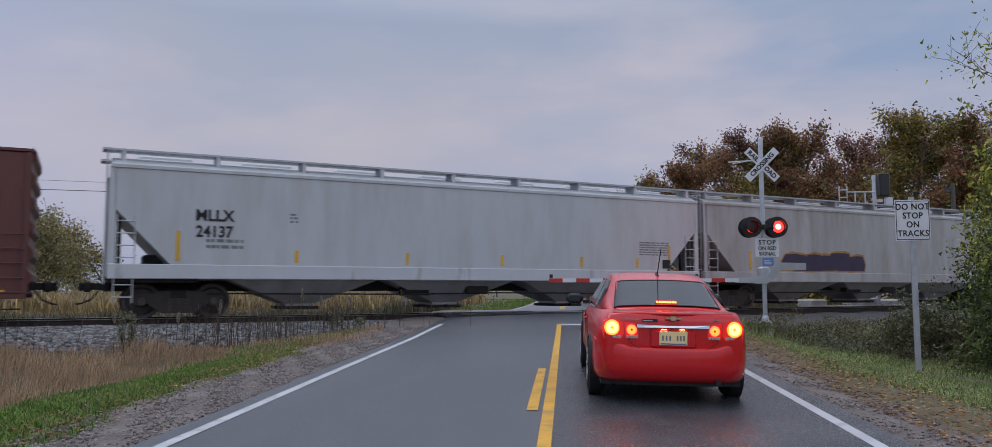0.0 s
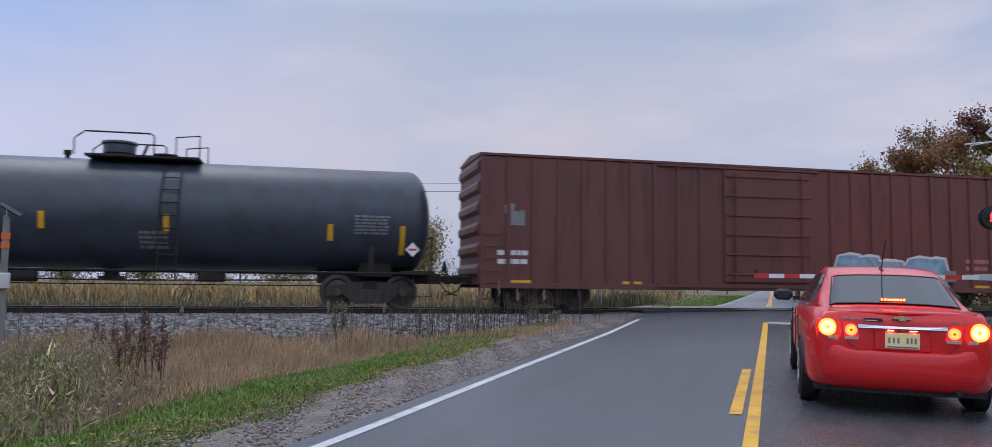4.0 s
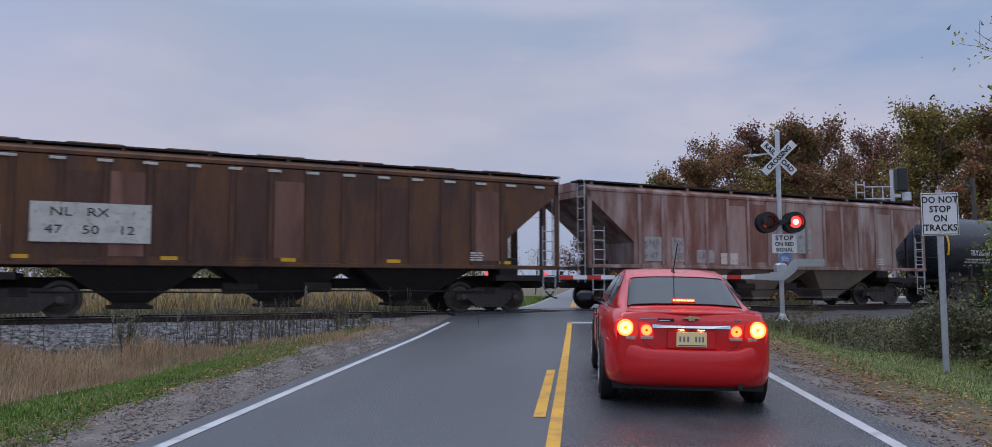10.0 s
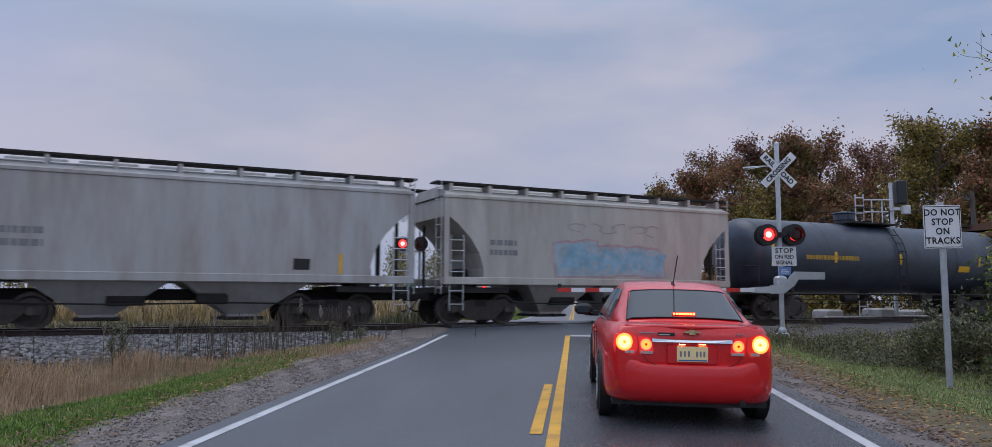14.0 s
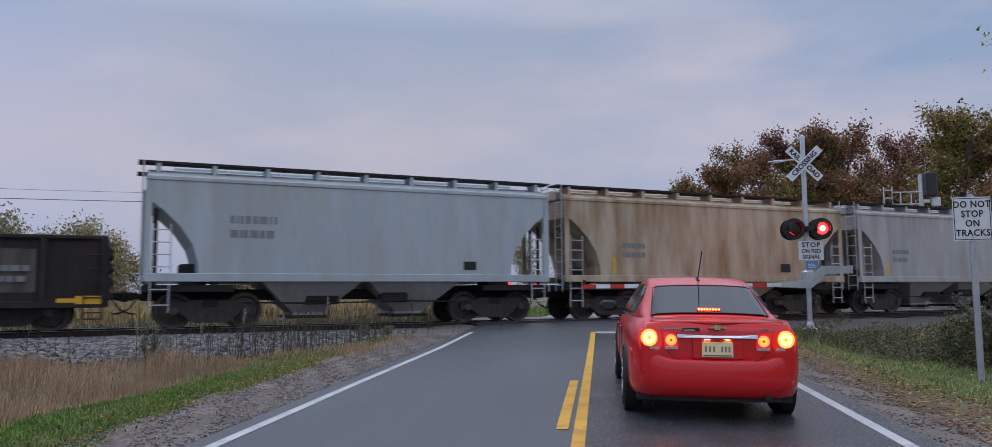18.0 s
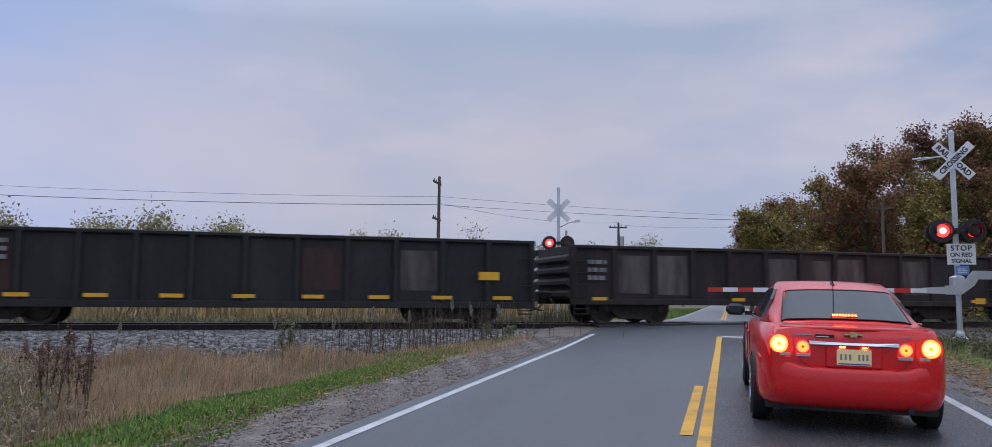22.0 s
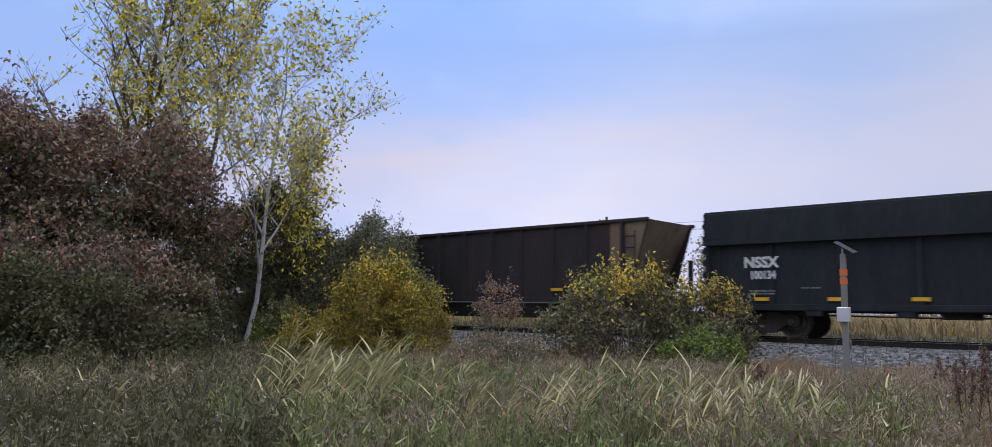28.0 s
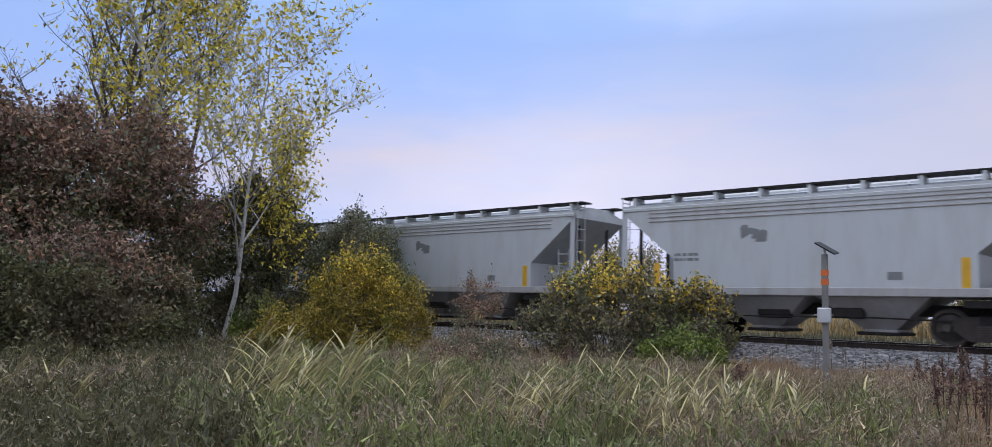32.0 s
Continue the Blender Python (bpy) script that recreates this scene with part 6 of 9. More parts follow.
# tail lamps
for k in (-1, 1):
    def q(x, z, d=0.0):
        """A spot on the curved rear face."""
        return (k * x, 0.035 + 0.26 * max(0.0, x - 0.42) ** 2 - d, z)
    outer = [(0.69, 0.915), (0.765, 0.885), (0.785, 0.80), (0.765, 0.70), (0.71, 0.675), (0.57, 0.69), (0.535, 0.76), (0.55, 0.87), (0.60, 0.905)]
    inn = [(0.535, 0.88), (0.42, 0.865), (0.385, 0.80), (0.375, 0.72), (0.52, 0.70), (0.522, 0.77)]
    for poly, nm in ((outer, "tail_lamp"), (inn, "tail_lamp")):
        tl = part(nm, M().loft([[q(x, z, -0.06) for x, z in poly], [q(x, z, 0.04) for x, z in poly], [q(x * 0.98 + 0.012, z * 0.98 + 0.016, 0.056) for x, z in poly]]), TAIL_RED, sedan, "red tail lamp lens")
        cx, cz, rr = (0.67, 0.815, 0.086) if poly is outer else (0.455, 0.795, 0.056)
        c = q(cx, cz, 0.058)
        part("lamp_ring", M().turn(c, (0, -1, 0), [(-0.02, rr), (0.003, rr), (0.007, rr * 0.9), (0.004, rr * 0.72)], 24, caps=False), TAIL_RING if poly is outer else TAIL_HOT2, tl, "glowing red lamp rim")
        part("bulb", M().turn(c, (0, -1, 0), [(0.002, rr * 0.76), (0.006, rr * 0.6), (0.008, rr * 0.3), (0.008, 0.004)], 22), TAIL_HOT if poly is outer else TAIL_AMB, tl, "glowing brake lamp" if poly is outer else "glowing amber lamp")
        part("lamp_pin", M().turn(c, (0, -1, 0), [(0.007, rr * 0.24), (0.013, rr * 0.2), (0.014, 0.002)], 12), TAIL_AMB if poly is outer else TAIL_RED, tl)
        xs = (0.755, 0.57) if poly is outer else (0.51, 0.385)
        for i in range(4):
            xa, xb = xs[0] + (xs[1] - xs[0]) * i / 4, xs[0] + (xs[1] - xs[0]) * (i + 0.9) / 4
            part("clear_facet", M().loft([[q(x, z, 0.05) for x, z in ((xa, 0.735), (xb, 0.735), (xb, 0.70), (xa, 0.70))], [q(x, z, 0.061) for x, z in ((xa, 0.73), (xb, 0.73), (xb, 0.704), (xa, 0.704))]]), TAIL_CLEAR, tl, "clear faceted lens")
# trunk, strip, badge, plate, bumper
seam = [(-0.50, -0.035, 0.70), (-0.44, -0.035, 0.63), (-0.36, -0.04, 0.598), (0.36, -0.04, 0.598), (0.44, -0.035, 0.63), (0.50, -0.035, 0.70)]
part("trunk_lid_seam", M().tube(seam, 0.004, 5), SEAM, sedan)
part("trunk_lip", M().loft([[(x, 0.02 + 0.12 * x * x, 0.955), (x, -0.012 + 0.12 * x * x, 0.962), (x, -0.006 + 0.12 * x * x, 0.985), (x, 0.09 + 0.12 * x * x, 0.998)] for x in (-0.66, -0.4, 0, 0.4, 0.66)]), RED, sedan, smooth=True)
part("chrome_strip", M().loft([[(x, -0.03 + 0.05 * abs(x), z0), (x, -0.058 + 0.05 * abs(x), z0 + 0.01), (x, -0.05 + 0.05 * abs(x), z1 - 0.01), (x, 0.0, z1)] for x, z0, z1 in ((-0.395, 0.812, 0.866), (-0.2, 0.814, 0.858), (0, 0.815, 0.856), (0.2, 0.814, 0.858), (0.395, 0.812, 0.866))]), CHROME, sedan, "bright chrome trunk strip")
part("badge", M().prism([(-0.085, 0.917), (-0.03, 0.917), (-0.03, 0.9), (0.03, 0.9), (0.03, 0.917), (0.085, 0.917), (0.075, 0.935), (0.03, 0.935), (0.03, 0.95), (-0.03, 0.95), (-0.03, 0.935), (-0.075, 0.935)], -0.04, -0.0), GOLD, sedan, "plain gold badge")
bars(sedan, -0.52, 0.905, 0.15, 0.018, 1, CHROME, y=-0.012, seed=5, name="badge_script")
bars(sedan, 0.44, 0.905, 0.06, 0.018, 1, CHROME, y=-0.012, seed=6, name="badge_script")
part("dealer_sticker", M().box(-0.34, -0.17, -0.016, -0.006, 0.884, 0.916), TRIM, sedan)
bars(sedan, -0.33, 0.892, 0.14, 0.014, 1, LETTER_WHITE, y=-0.02, seed=7)
pl = part("number_plate", M().box(-0.153, 0.153, -0.05, -0.042, 0.636, 0.785, 0.003), PLATE_GLOW_TINT, sedan, "pale number plate with warm lamp glow put into its colour")
m = M()
for i, x in enumerate((-0.115, -0.075, -0.035, 0.01, 0.045, 0.08, 0.115)):
    if i != 3:
        m.box(x - 0.009, x + 0.009, -0.052, -0.05, 0.685, 0.74)
tagged(part("plate_bars", m, LETTER_GREY, pl, "plain dark bars"), kind="stuff")
part("plate_band", M().box(-0.14, 0.14, -0.053, -0.05, 0.645, 0.656), material("plate_blue", (0.05, 0.12, 0.4), 0.5, var=0.05, bump=0), pl)
part("plate_recess", M().box(-0.25, 0.25, -0.04, 0.0, 0.61, 0.80, 0.012), RED, sedan)
for x in (-0.1, 0.1):
    part("plate_lamp", M().box(x - 0.03, x + 0.03, -0.048, -0.036, 0.8045, 0.8070), LAMP_PLATE, sedan, "plate lamp")
bump = [(-0.872, 0.42), (-0.848, 0.22), (-0.79, 0.07), (-0.661, -0.015), (-0.472, -0.055), (-0.236, -0.075), (0.000, -0.08), (0.236, -0.075), (0.472, -0.055), (0.661, -0.015), (0.79, 0.07), (0.848, 0.22), (0.872, 0.42)]
rings = []
for z, dy, kx in ((0.215, 0.15, 0.93), (0.232, 0.10, 0.95), (0.262, 0.055, 0.97), (0.32, 0.022, 0.985), (0.36, 0.006, 0.99), (0.44, 0.0, 1.0), (0.53, 0.006, 1.0), (0.575, 0.012, 1.0), (0.598, 0.024, 0.998), (0.61, 0.05, 0.995)):
    lift = lambda x: z + 0.075 * min(1.0, max(0.0, (z - 0.36) / 0.2)) * smooth(0.40, 0.72, abs(x))
    rings.append([(x * kx, y + dy, lift(x)) for x, y in bump] + [(x * 0.93, y + 0.16, lift(x)) for x, y in reversed(bump)])
part("rear_bumper", M().loft(rings), RED, sedan, "red painted rear bumper", smooth=True)
part("lower_valance", M().loft([[(x * 0.9, y + 0.16, z) for x, y in bump] + [(x * 0.85, y + 0.3, z) for x, y in reversed(bump)] for z in (0.18, 0.22)]), TRIM, sedan)
part("tow_cover", M().tube([(x * 0.99, y + 0.012, 0.385) for x, y in bump], 0.004, 5), RED, sedan)
part("antenna", M().cyl((0, 1.30, 1.37), (0, 1.42, 1.42), 0.026, 10, 0.018).cyl((0, 1.36, 1.40), (0.0, 1.0, 1.72), 0.006, 6), TRIM, sedan)
part("underbody", M().box(-0.78, 0.78, 0.2, 4.3, 0.17, 0.3), TRIM, sedan)
part("exhaust", M().cyl((0.5, -0.0, 0.24), (0.5, 0.5, 0.24), 0.03, 10), TRIM, sedan)
for k in (-1, 1):
    part("door_seam", M().tube([(k * 0.90, 1.1, 0.45), (k * 0.905, 1.15, 0.9)], 0.005, 5).tube([(k * 0.905, 1.78, 0.25), (k * 0.905, 1.78, 0.92)], 0.005, 5).tube([(k * 0.905, 2.95, 0.3), (k * 0.9, 2.95, 0.88)], 0.005, 5), TRIM, sedan)
    for y in (1.2, 2.0):
        part("door_handle", M().box(*sorted((k * 0.895, k * 0.925)), y, y + 0.2, 0.83, 0.86, 0.008), RED, sedan)
    for y in (0.83, 3.52):
        wh = part("wheel", M().turn((k * 0.80, y, 0.315), (k, 0, 0), [(-0.11, 0.2), (-0.11, 0.29), (-0.085, 0.318), (0.085, 0.318), (0.11, 0.29), (0.11, 0.22)], 28), TYRE, sedan, smooth=True)
        rim = M().turn((k * 0.80, y, 0.315), (k, 0, 0), [(-0.08, 0.05), (0.06, 0.2), (0.10, 0.222), (0.112, 0.20), (0.07, 0.18), (0.085, 0.05), (0.09, 0.02)], 20)
        for a in range(5):
            t = a * 2 * math.pi / 5
            rim.cyl((k * 0.89, y + 0.04 * math.cos(t), 0.315 + 0.04 * math.sin(t)), (k * 0.895, y + 0.2 * math.cos(t), 0.315 + 0.2 * math.sin(t)), 0.025, 6)
        part("rim", rim, STEEL, wh)
        part("wheel_arch", M().turn((k * 0.88, y, 0.32), (k, 0, 0), [(-0.12, 0.36), (0.012, 0.36), (0.018, 0.345), (-0.12, 0.345)], 28, caps=False), TRIM, sedan)

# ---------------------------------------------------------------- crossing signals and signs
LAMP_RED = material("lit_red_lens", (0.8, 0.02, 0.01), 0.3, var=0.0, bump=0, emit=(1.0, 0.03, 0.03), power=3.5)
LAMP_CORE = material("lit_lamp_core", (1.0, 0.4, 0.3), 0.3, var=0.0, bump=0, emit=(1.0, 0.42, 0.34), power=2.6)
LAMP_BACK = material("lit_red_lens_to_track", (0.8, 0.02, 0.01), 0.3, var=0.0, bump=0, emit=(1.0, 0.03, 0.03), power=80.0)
BLINK_DISC = material("blink_disc_dark", (0.03, 0.004, 0.004), 0.15, var=0.1, bump=0)
BLUE_TAG = material("blue_notice", (0.12, 0.25, 0.55), 0.5, var=0.1, bump=0)
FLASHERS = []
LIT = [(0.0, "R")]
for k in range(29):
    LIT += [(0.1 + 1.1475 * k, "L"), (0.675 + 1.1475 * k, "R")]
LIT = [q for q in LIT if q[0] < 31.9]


def crossbuck(mast, z, y, words=True, sc=1.0):
    for roll, word, at in ((45, "RAIL   ROAD", 1), (-45, "CROSSING", -1)):
        bl = part("crossbuck_blade", M().box(-0.61 * sc, 0.61 * sc, -0.006, 0.006, -0.115, 0.115), SIGN_WHITE, mast, "white crossbuck blade")
        bl.matrix_local = pose(0, y - (0.014 if at < 0 else 0.0), z, 0, roll, 0)
        if words:
            lettering(mast, word, 0, y - (0.024 if at < 0 else 0.01), z, 0.19, LETTER_BLACK, 1.0, roll=roll, bold=0.006)


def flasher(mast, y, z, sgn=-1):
    """A pair of round flashing lamps on a cross arm; an added disc hides one glowing lens at a time."""
    part("lamp_arm", M().cyl((-0.42, y, z), (0.42, y, z), 0.03, 8).box(-0.07, 0.07, y - 0.07, y + 0.12, z - 0.07, z + 0.07, 0.01), BLACK, mast)
    for x in (-0.37, 0.37):
        lamp = part("lamp", M().turn((x, y, z), (0, sgn, 0), [(0.0, 0.06), (0.0, 0.30), (0.018, 0.30), (0.018, 0.16), (0.05, 0.16), (0.05, 0.06)], 28), BLACK, mast, "black round lamp background")
        hood = M()
        n = 16
        for i in range(n):
            a0, a1 = math.pi * (-0.15 + 1.3 * i / n), math.pi * (-0.15 + 1.3 * (i + 1) / n)
            hood.add([(x + 0.185 * math.cos(a), y + sgn * d, z + 0.185 * math.sin(a)) for a, d in ((a0, 0.02), (a1, 0.02), (a1, 0.22), (a0, 0.22))] + [(x + 0.18 * math.cos(a), y + sgn * d, z + 0.18 * math.sin(a)) for a, d in ((a0, 0.02), (a1, 0.02), (a1, 0.22), (a0, 0.22))], [(0, 1, 2, 3), (4, 5, 6, 7)])
        part("hood", hood, BLACK, lamp)
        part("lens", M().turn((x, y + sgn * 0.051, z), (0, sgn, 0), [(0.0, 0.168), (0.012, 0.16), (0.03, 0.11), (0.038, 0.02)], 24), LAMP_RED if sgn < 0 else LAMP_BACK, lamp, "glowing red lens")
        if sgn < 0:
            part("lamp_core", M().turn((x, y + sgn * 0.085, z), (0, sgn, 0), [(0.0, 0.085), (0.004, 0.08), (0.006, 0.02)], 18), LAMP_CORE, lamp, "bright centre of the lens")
    # both lenses glow always; this added disc imitates one lamp being off
    sh = part("shutter", M().turn((0, 0, 0), (0, sgn, 0), [(0.0, 0.02), (0.0, 0.172), (0.006, 0.172), (0.01, 0.12), (0.012, 0.02)], 24), BLINK_DISC, mast, "added dark disc hiding one lens in place of the lamp going out")
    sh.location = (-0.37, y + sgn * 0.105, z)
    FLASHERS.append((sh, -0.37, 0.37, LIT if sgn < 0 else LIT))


GZ = float(ground_z(5.66, 23.25))
mast = tagged(new("crossing_signal"), "aluminium mast with crossbuck, red flashers and a lowered gate arm", "crossing signal")
mast.matrix_world = pose(5.74, 23.25, 0.35, 0, 0, 4)
H = 5.35
part("pole", M().cyl((0, 0, 0), (0, 0, H), 0.065, 16).turn((0, 0, H), (0, 0, 1), [(0, 0.075), (0.05, 0.07), (0.09, 0.02)], 12), ALU, mast)
part("base", M().box(-0.16, 0.16, -0.16, 0.16, -0.5, 0.04, 0.03).turn((0, 0, 0.03), (0, 0, 1), [(0, 0.12), (0.1, 0.11), (0.18, 0.07)], 14), STEEL, mast)
crossbuck(mast, 4.61, -0.09)
part("bell_arm", M().tube([(0, 0, 4.75), (-0.55, 0, 4.72), (-0.95, 0.05, 4.70)], 0.02, 6).tube([(-0.35, 0, 4.73), (-0.85, -0.05, 4.64)], 0.012, 6), ALU, mast)
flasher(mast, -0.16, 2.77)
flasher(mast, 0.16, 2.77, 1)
part("stop_sign", M().box(-0.34, 0.34, -0.10, -0.09, 1.90, 2.44, 0.004), SIGN_WHITE, mast, "white notice plate").matrix_local = pose(0.08, 0, 0)
lettering(mast, "STOP", 0.08, -0.105, 2.32, 0.19, LETTER_BLACK, 1.0, spacing=1.15, bold=0.004)
lettering(mast, "ON RED", 0.08, -0.105, 2.15, 0.15, LETTER_BLACK, 0.95, bold=0.003)
lettering(mast, "SIGNAL", 0.08, -0.105, 1.99, 0.15, LETTER_BLACK, 0.95, bold=0.003)
part("blue_notice", M().box(-0.12, 0.2, -0.105, -0.095, 1.64, 1.87), BLUE_TAG, mast, "small blue notice").matrix_local = pose(0.05, 0, 0)
bars(mast, -0.02, 1.69, 0.22, 0.13, 3, LETTER_WHITE, y=-0.112, seed=2)
gate = part("gate_mechanism", M().box(-0.14, 0.14, -0.14, 0.26, 1.2, 1.62, 0.05), ALU, mast)
part("counterweight", M().prism([(-0.35, 1.13), (0.02, 1.13), (0.32, 1.36), (0.42, 1.52), (1.15, 1.52), (1.15, 1.72), (0.32, 1.74), (0.2, 1.62), (0.02, 1.36), (-0.35, 1.36)], -0.2, -0.15), ALU, gate, "bent counterweight arm")
part("gate_arm_bracket", M().prism([(-0.9, 1.16), (-0.2, 1.14), (-0.2, 1.34), (-0.9, 1.3)], -0.19, -0.16), ALU, gate)
n_seg = 14
for i in range(n_seg):
    x1 = -0.8 - i * 0.39
    part("gate_stripe", M().box(x1 - 0.39, x1, -0.215, -0.19, 1.17, 1.285), RED_REFLECT if i % 2 else SIGN_WHITE, gate, "red sheeting" if i % 2 else "white sheeting")
for x in (-6.2, -4.4, -2.0):
    part("gate_lamp", M().cyl((x, -0.2, 1.3), (x, -0.2, 1.40), 0.05, 10), BLACK, gate)

far_mast = tagged(new("crossing_signal"), "aluminium crossing mast with crossbuck and red flashers beyond the track", "crossing signal")
far_mast.matrix_world = pose(-6.75, 32.8, 0.25, 0, 0, 10)
part("pole", M().cyl((0, 0, 0), (0, 0, 5.7), 0.065, 14), ALU, far_mast)
crossbuck(far_mast, 4.75, 0.09, False)
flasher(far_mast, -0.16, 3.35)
part("lamp_bracket", M().box(-0.5, 0.5, -0.05, 0.05, 3.0, 3.1).tube([(0, 0, 4.0), (0.5, 0, 4.25), (0.75, 0, 4.3)], 0.025, 6).box(0.68, 0.9, -0.05, 0.05, 4.24, 4.34), ALU, far_mast)
part("second_pole", M().cyl((0.32, 0.2, 0), (0.32, 0.2, 3.9), 0.05, 10), STEEL, far_mast)
far_gate = part("gate_mechanism", M().box(-0.16, 0.16, -0.32, 0.0, 0.95, 1.4, 0.05), ALU, far_mast)
for i in range(13):
    part("gate_stripe", M().box(0.2 + i * 0.42, 0.62 + i * 0.42, -0.26, -0.235, 1.30, 1.42), RED_REFLECT if i % 2 else SIGN_WHITE, far_gate, "red sheeting" if i % 2 else "white sheeting")
for x in (3.0, 4.1, 5.5):
    part("gate_lamp", M().cyl((x, -0.25, 1.42), (x, -0.25, 1.5), 0.03, 8).turn((x, -0.31, 1.58), (0, 1, 0), [(0.0, 0.03), (0.01, 0.09), (0.11, 0.09), (0.12, 0.03)], 14), BLACK, far_gate)
    part("gate_lens", M().turn((x, -0.312, 1.58), (0, -1, 0), [(0.0, 0.08), (0.02, 0.06), (0.026, 0.01)], 14), LAMP_RED, far_gate, "lit red gate lamp")
part("green_notice", M().box(-0.2, 0.2, -0.1, -0.08, 1.5, 1.7), material("green_notice", (0.04, 0.2, 0.12), 0.5, var=0.1, bump=0), far_mast)

sign = tagged(new("warning_sign"), "white do-not-stop-on-tracks sign on a galvanised post", "road sign")
sign.matrix_world = pose(6.6, 15.25, float(ground_z(6.6, 15.25)), 0, 0, -6)
SZ = 2.62 - float(ground_z(6.6, 15.25))
part("post", M().prism_x([(0, 0)] * 0 + [(-0.02, 0), (0.02, 0), (0.02, SZ + 0.45), (-0.02, SZ + 0.45)], -0.045, 0.045).box(-0.05, -0.03, -0.03, 0.02, 0, SZ + 0.4).box(0.03, 0.05, -0.03, 0.02, 0, SZ + 0.4), STEEL, sign)
part("sign_plate", M().box(-0.31, 0.31, -0.05, -0.04, SZ - 0.39, SZ + 0.39, 0.003), SIGN_WHITE, sign, "white rectangular plate with black border")
m = M()
for a, b, c, d in ((-0.295, 0.295, 0.36, 0.372), (-0.295, 0.295, -0.372, -0.36), (-0.295, -0.283, -0.36, 0.36), (0.283, 0.295, -0.36, 0.36)):
    m.box(a, b, -0.053, -0.05, SZ + c, SZ + d)
part("border", m, LETTER_BLACK, sign)
for i, w in enumerate(("DO NOT", "STOP", "ON", "TRACKS")):
    lettering(sign, w, 0, -0.055, SZ + 0.255 - i * 0.17, 0.165, LETTER_BLACK, 0.86, spacing=1.08, bold=0.003)
part("bolts", M().cyl((0, -0.05, SZ + 0.33), (0, -0.056, SZ + 0.33), 0.012, 8).cyl((0, -0.05, SZ - 0.33), (0, -0.056, SZ - 0.33), 0.012, 8), STEEL, sign)

# solar marker post beside the ballast
WOODPOST = material("weathered_post", (0.23, 0.225, 0.22), 0.85, var=0.25, scale=4, fine=40, stretch=(1, 1, 0.2))
PANEL_DARK = material("solar_cells", (0.010, 0.011, 0.016), 0.5, var=0.1, bump=0, spec=0.2)
ORANGE = material("orange_band", (0.75, 0.16, 0.03), 0.6, var=0.15)
mk = tagged(new("marker_post"), "weathered grey post with orange bands and a small solar panel", "post")
mk.matrix_world = pose(-13.73, 10.95, -0.27, 0, 0, 40)
part("post", M().box(-0.055, 0.055, -0.055, 0.055, -0.3, 2.74, 0.01), WOODPOST, mk)
part("control_box", M().box(-0.13, 0.13, -0.14, -0.06, 1.36, 1.66, 0.015), ALU, mk, "grey control box")
for z in (2.12, 2.3):
    part("orange_band", M().box(-0.064, 0.064, -0.064, 0.064, z, z + 0.12), ORANGE, mk)
part("solar_panel", M().box(-0.22, 0.22, -0.17, 0.17, -0.012, 0.012), PANEL_DARK, mk, "tilted dark solar panel").matrix_local = pose(0.05, -0.03, 2.86, 9, 32, 0)
part("bracket", M().tube([(0, 0, 2.7), (0, -0.01, 2.88)], 0.025, 6), STEEL, mk)

# ---------------------------------------------------------------- poles, wires, wayside gear
POLE_WOOD = material("utility_pole_wood", (0.10, 0.085, 0.075), 0.9, var=0.3, scale=2, fine=25, stretch=(1, 1, 0.15))
WIRE = material("wire", (0.03, 0.03, 0.033), 0.6, var=0.1, bump=0)
CONCRETE = material("pale_concrete", (0.42, 0.40, 0.37), 0.9, var=0.2, scale=1.5, fine=20, bump=0.3)


def utility_pole(x, y, h, rz, arms=1, can=False, lean=0):
    ob = tagged(new("utility_pole"), "weathered wooden utility pole with a cross arm and insulators", "utility pole", "utility poles")
    ob.matrix_world = pose(x, y, float(ground_z(x, y)) - 0.3, 0, lean, rz)
    part("pole", M().cyl((0, 0, 0), (0, 0, h), 0.16, 12, 0.10), POLE_WOOD, ob)
    for i in range(arms):
        z = h - 0.45 - i * 2.6
        part("cross_arm", M().box(-0.85, 0.85, 0.1, 0.2, z - 0.06, z + 0.06), POLE_WOOD, ob)
        for xx in (-0.75, -0.3, 0.3, 0.75):
            part("insulator", M().cyl((xx, 0.15, z + 0.05), (xx, 0.15, z + 0.22), 0.05, 8, 0.03), BLACK, ob)
    if can:
        part("transformer", M().cyl((0.3, 0, h - 2.2), (0.3, 0, h - 1.3), 0.22, 12), STEEL, ob)
    return ob


p0 = Vector((-19.6, 52.9, 0))
utility_pole(p0.x, p0.y, 10.4, TH + 60, 2, lean=1.0)
pole_at = [p0 + U * d for d in (-150, -100, -50, 50, 100)]
for q in pole_at[:3]:
    utility_pole(q.x, q.y, 9.6, TH + 90)
utility_pole(-9.7, 74.5, 8.9, 20, 1, True)
utility_pole(11.9, 69.0, 9.6, 10)
utility_pole(9.9, 89.5, 9.4, 10)


def wire(a, b, sag, r=0.011):
    pts = []
    for i in range(17):
        t = i / 16
        q = Vector(a).lerp(Vector(b), t)
        q.z -= sag * 4 * t * (1 - t)
        pts.append(q)
    ob = part("overhead_wire", M().tube(pts, r, 4), WIRE)
    tagged(ob, "thin dark overhead wire between poles", "wire", "overhead wires")


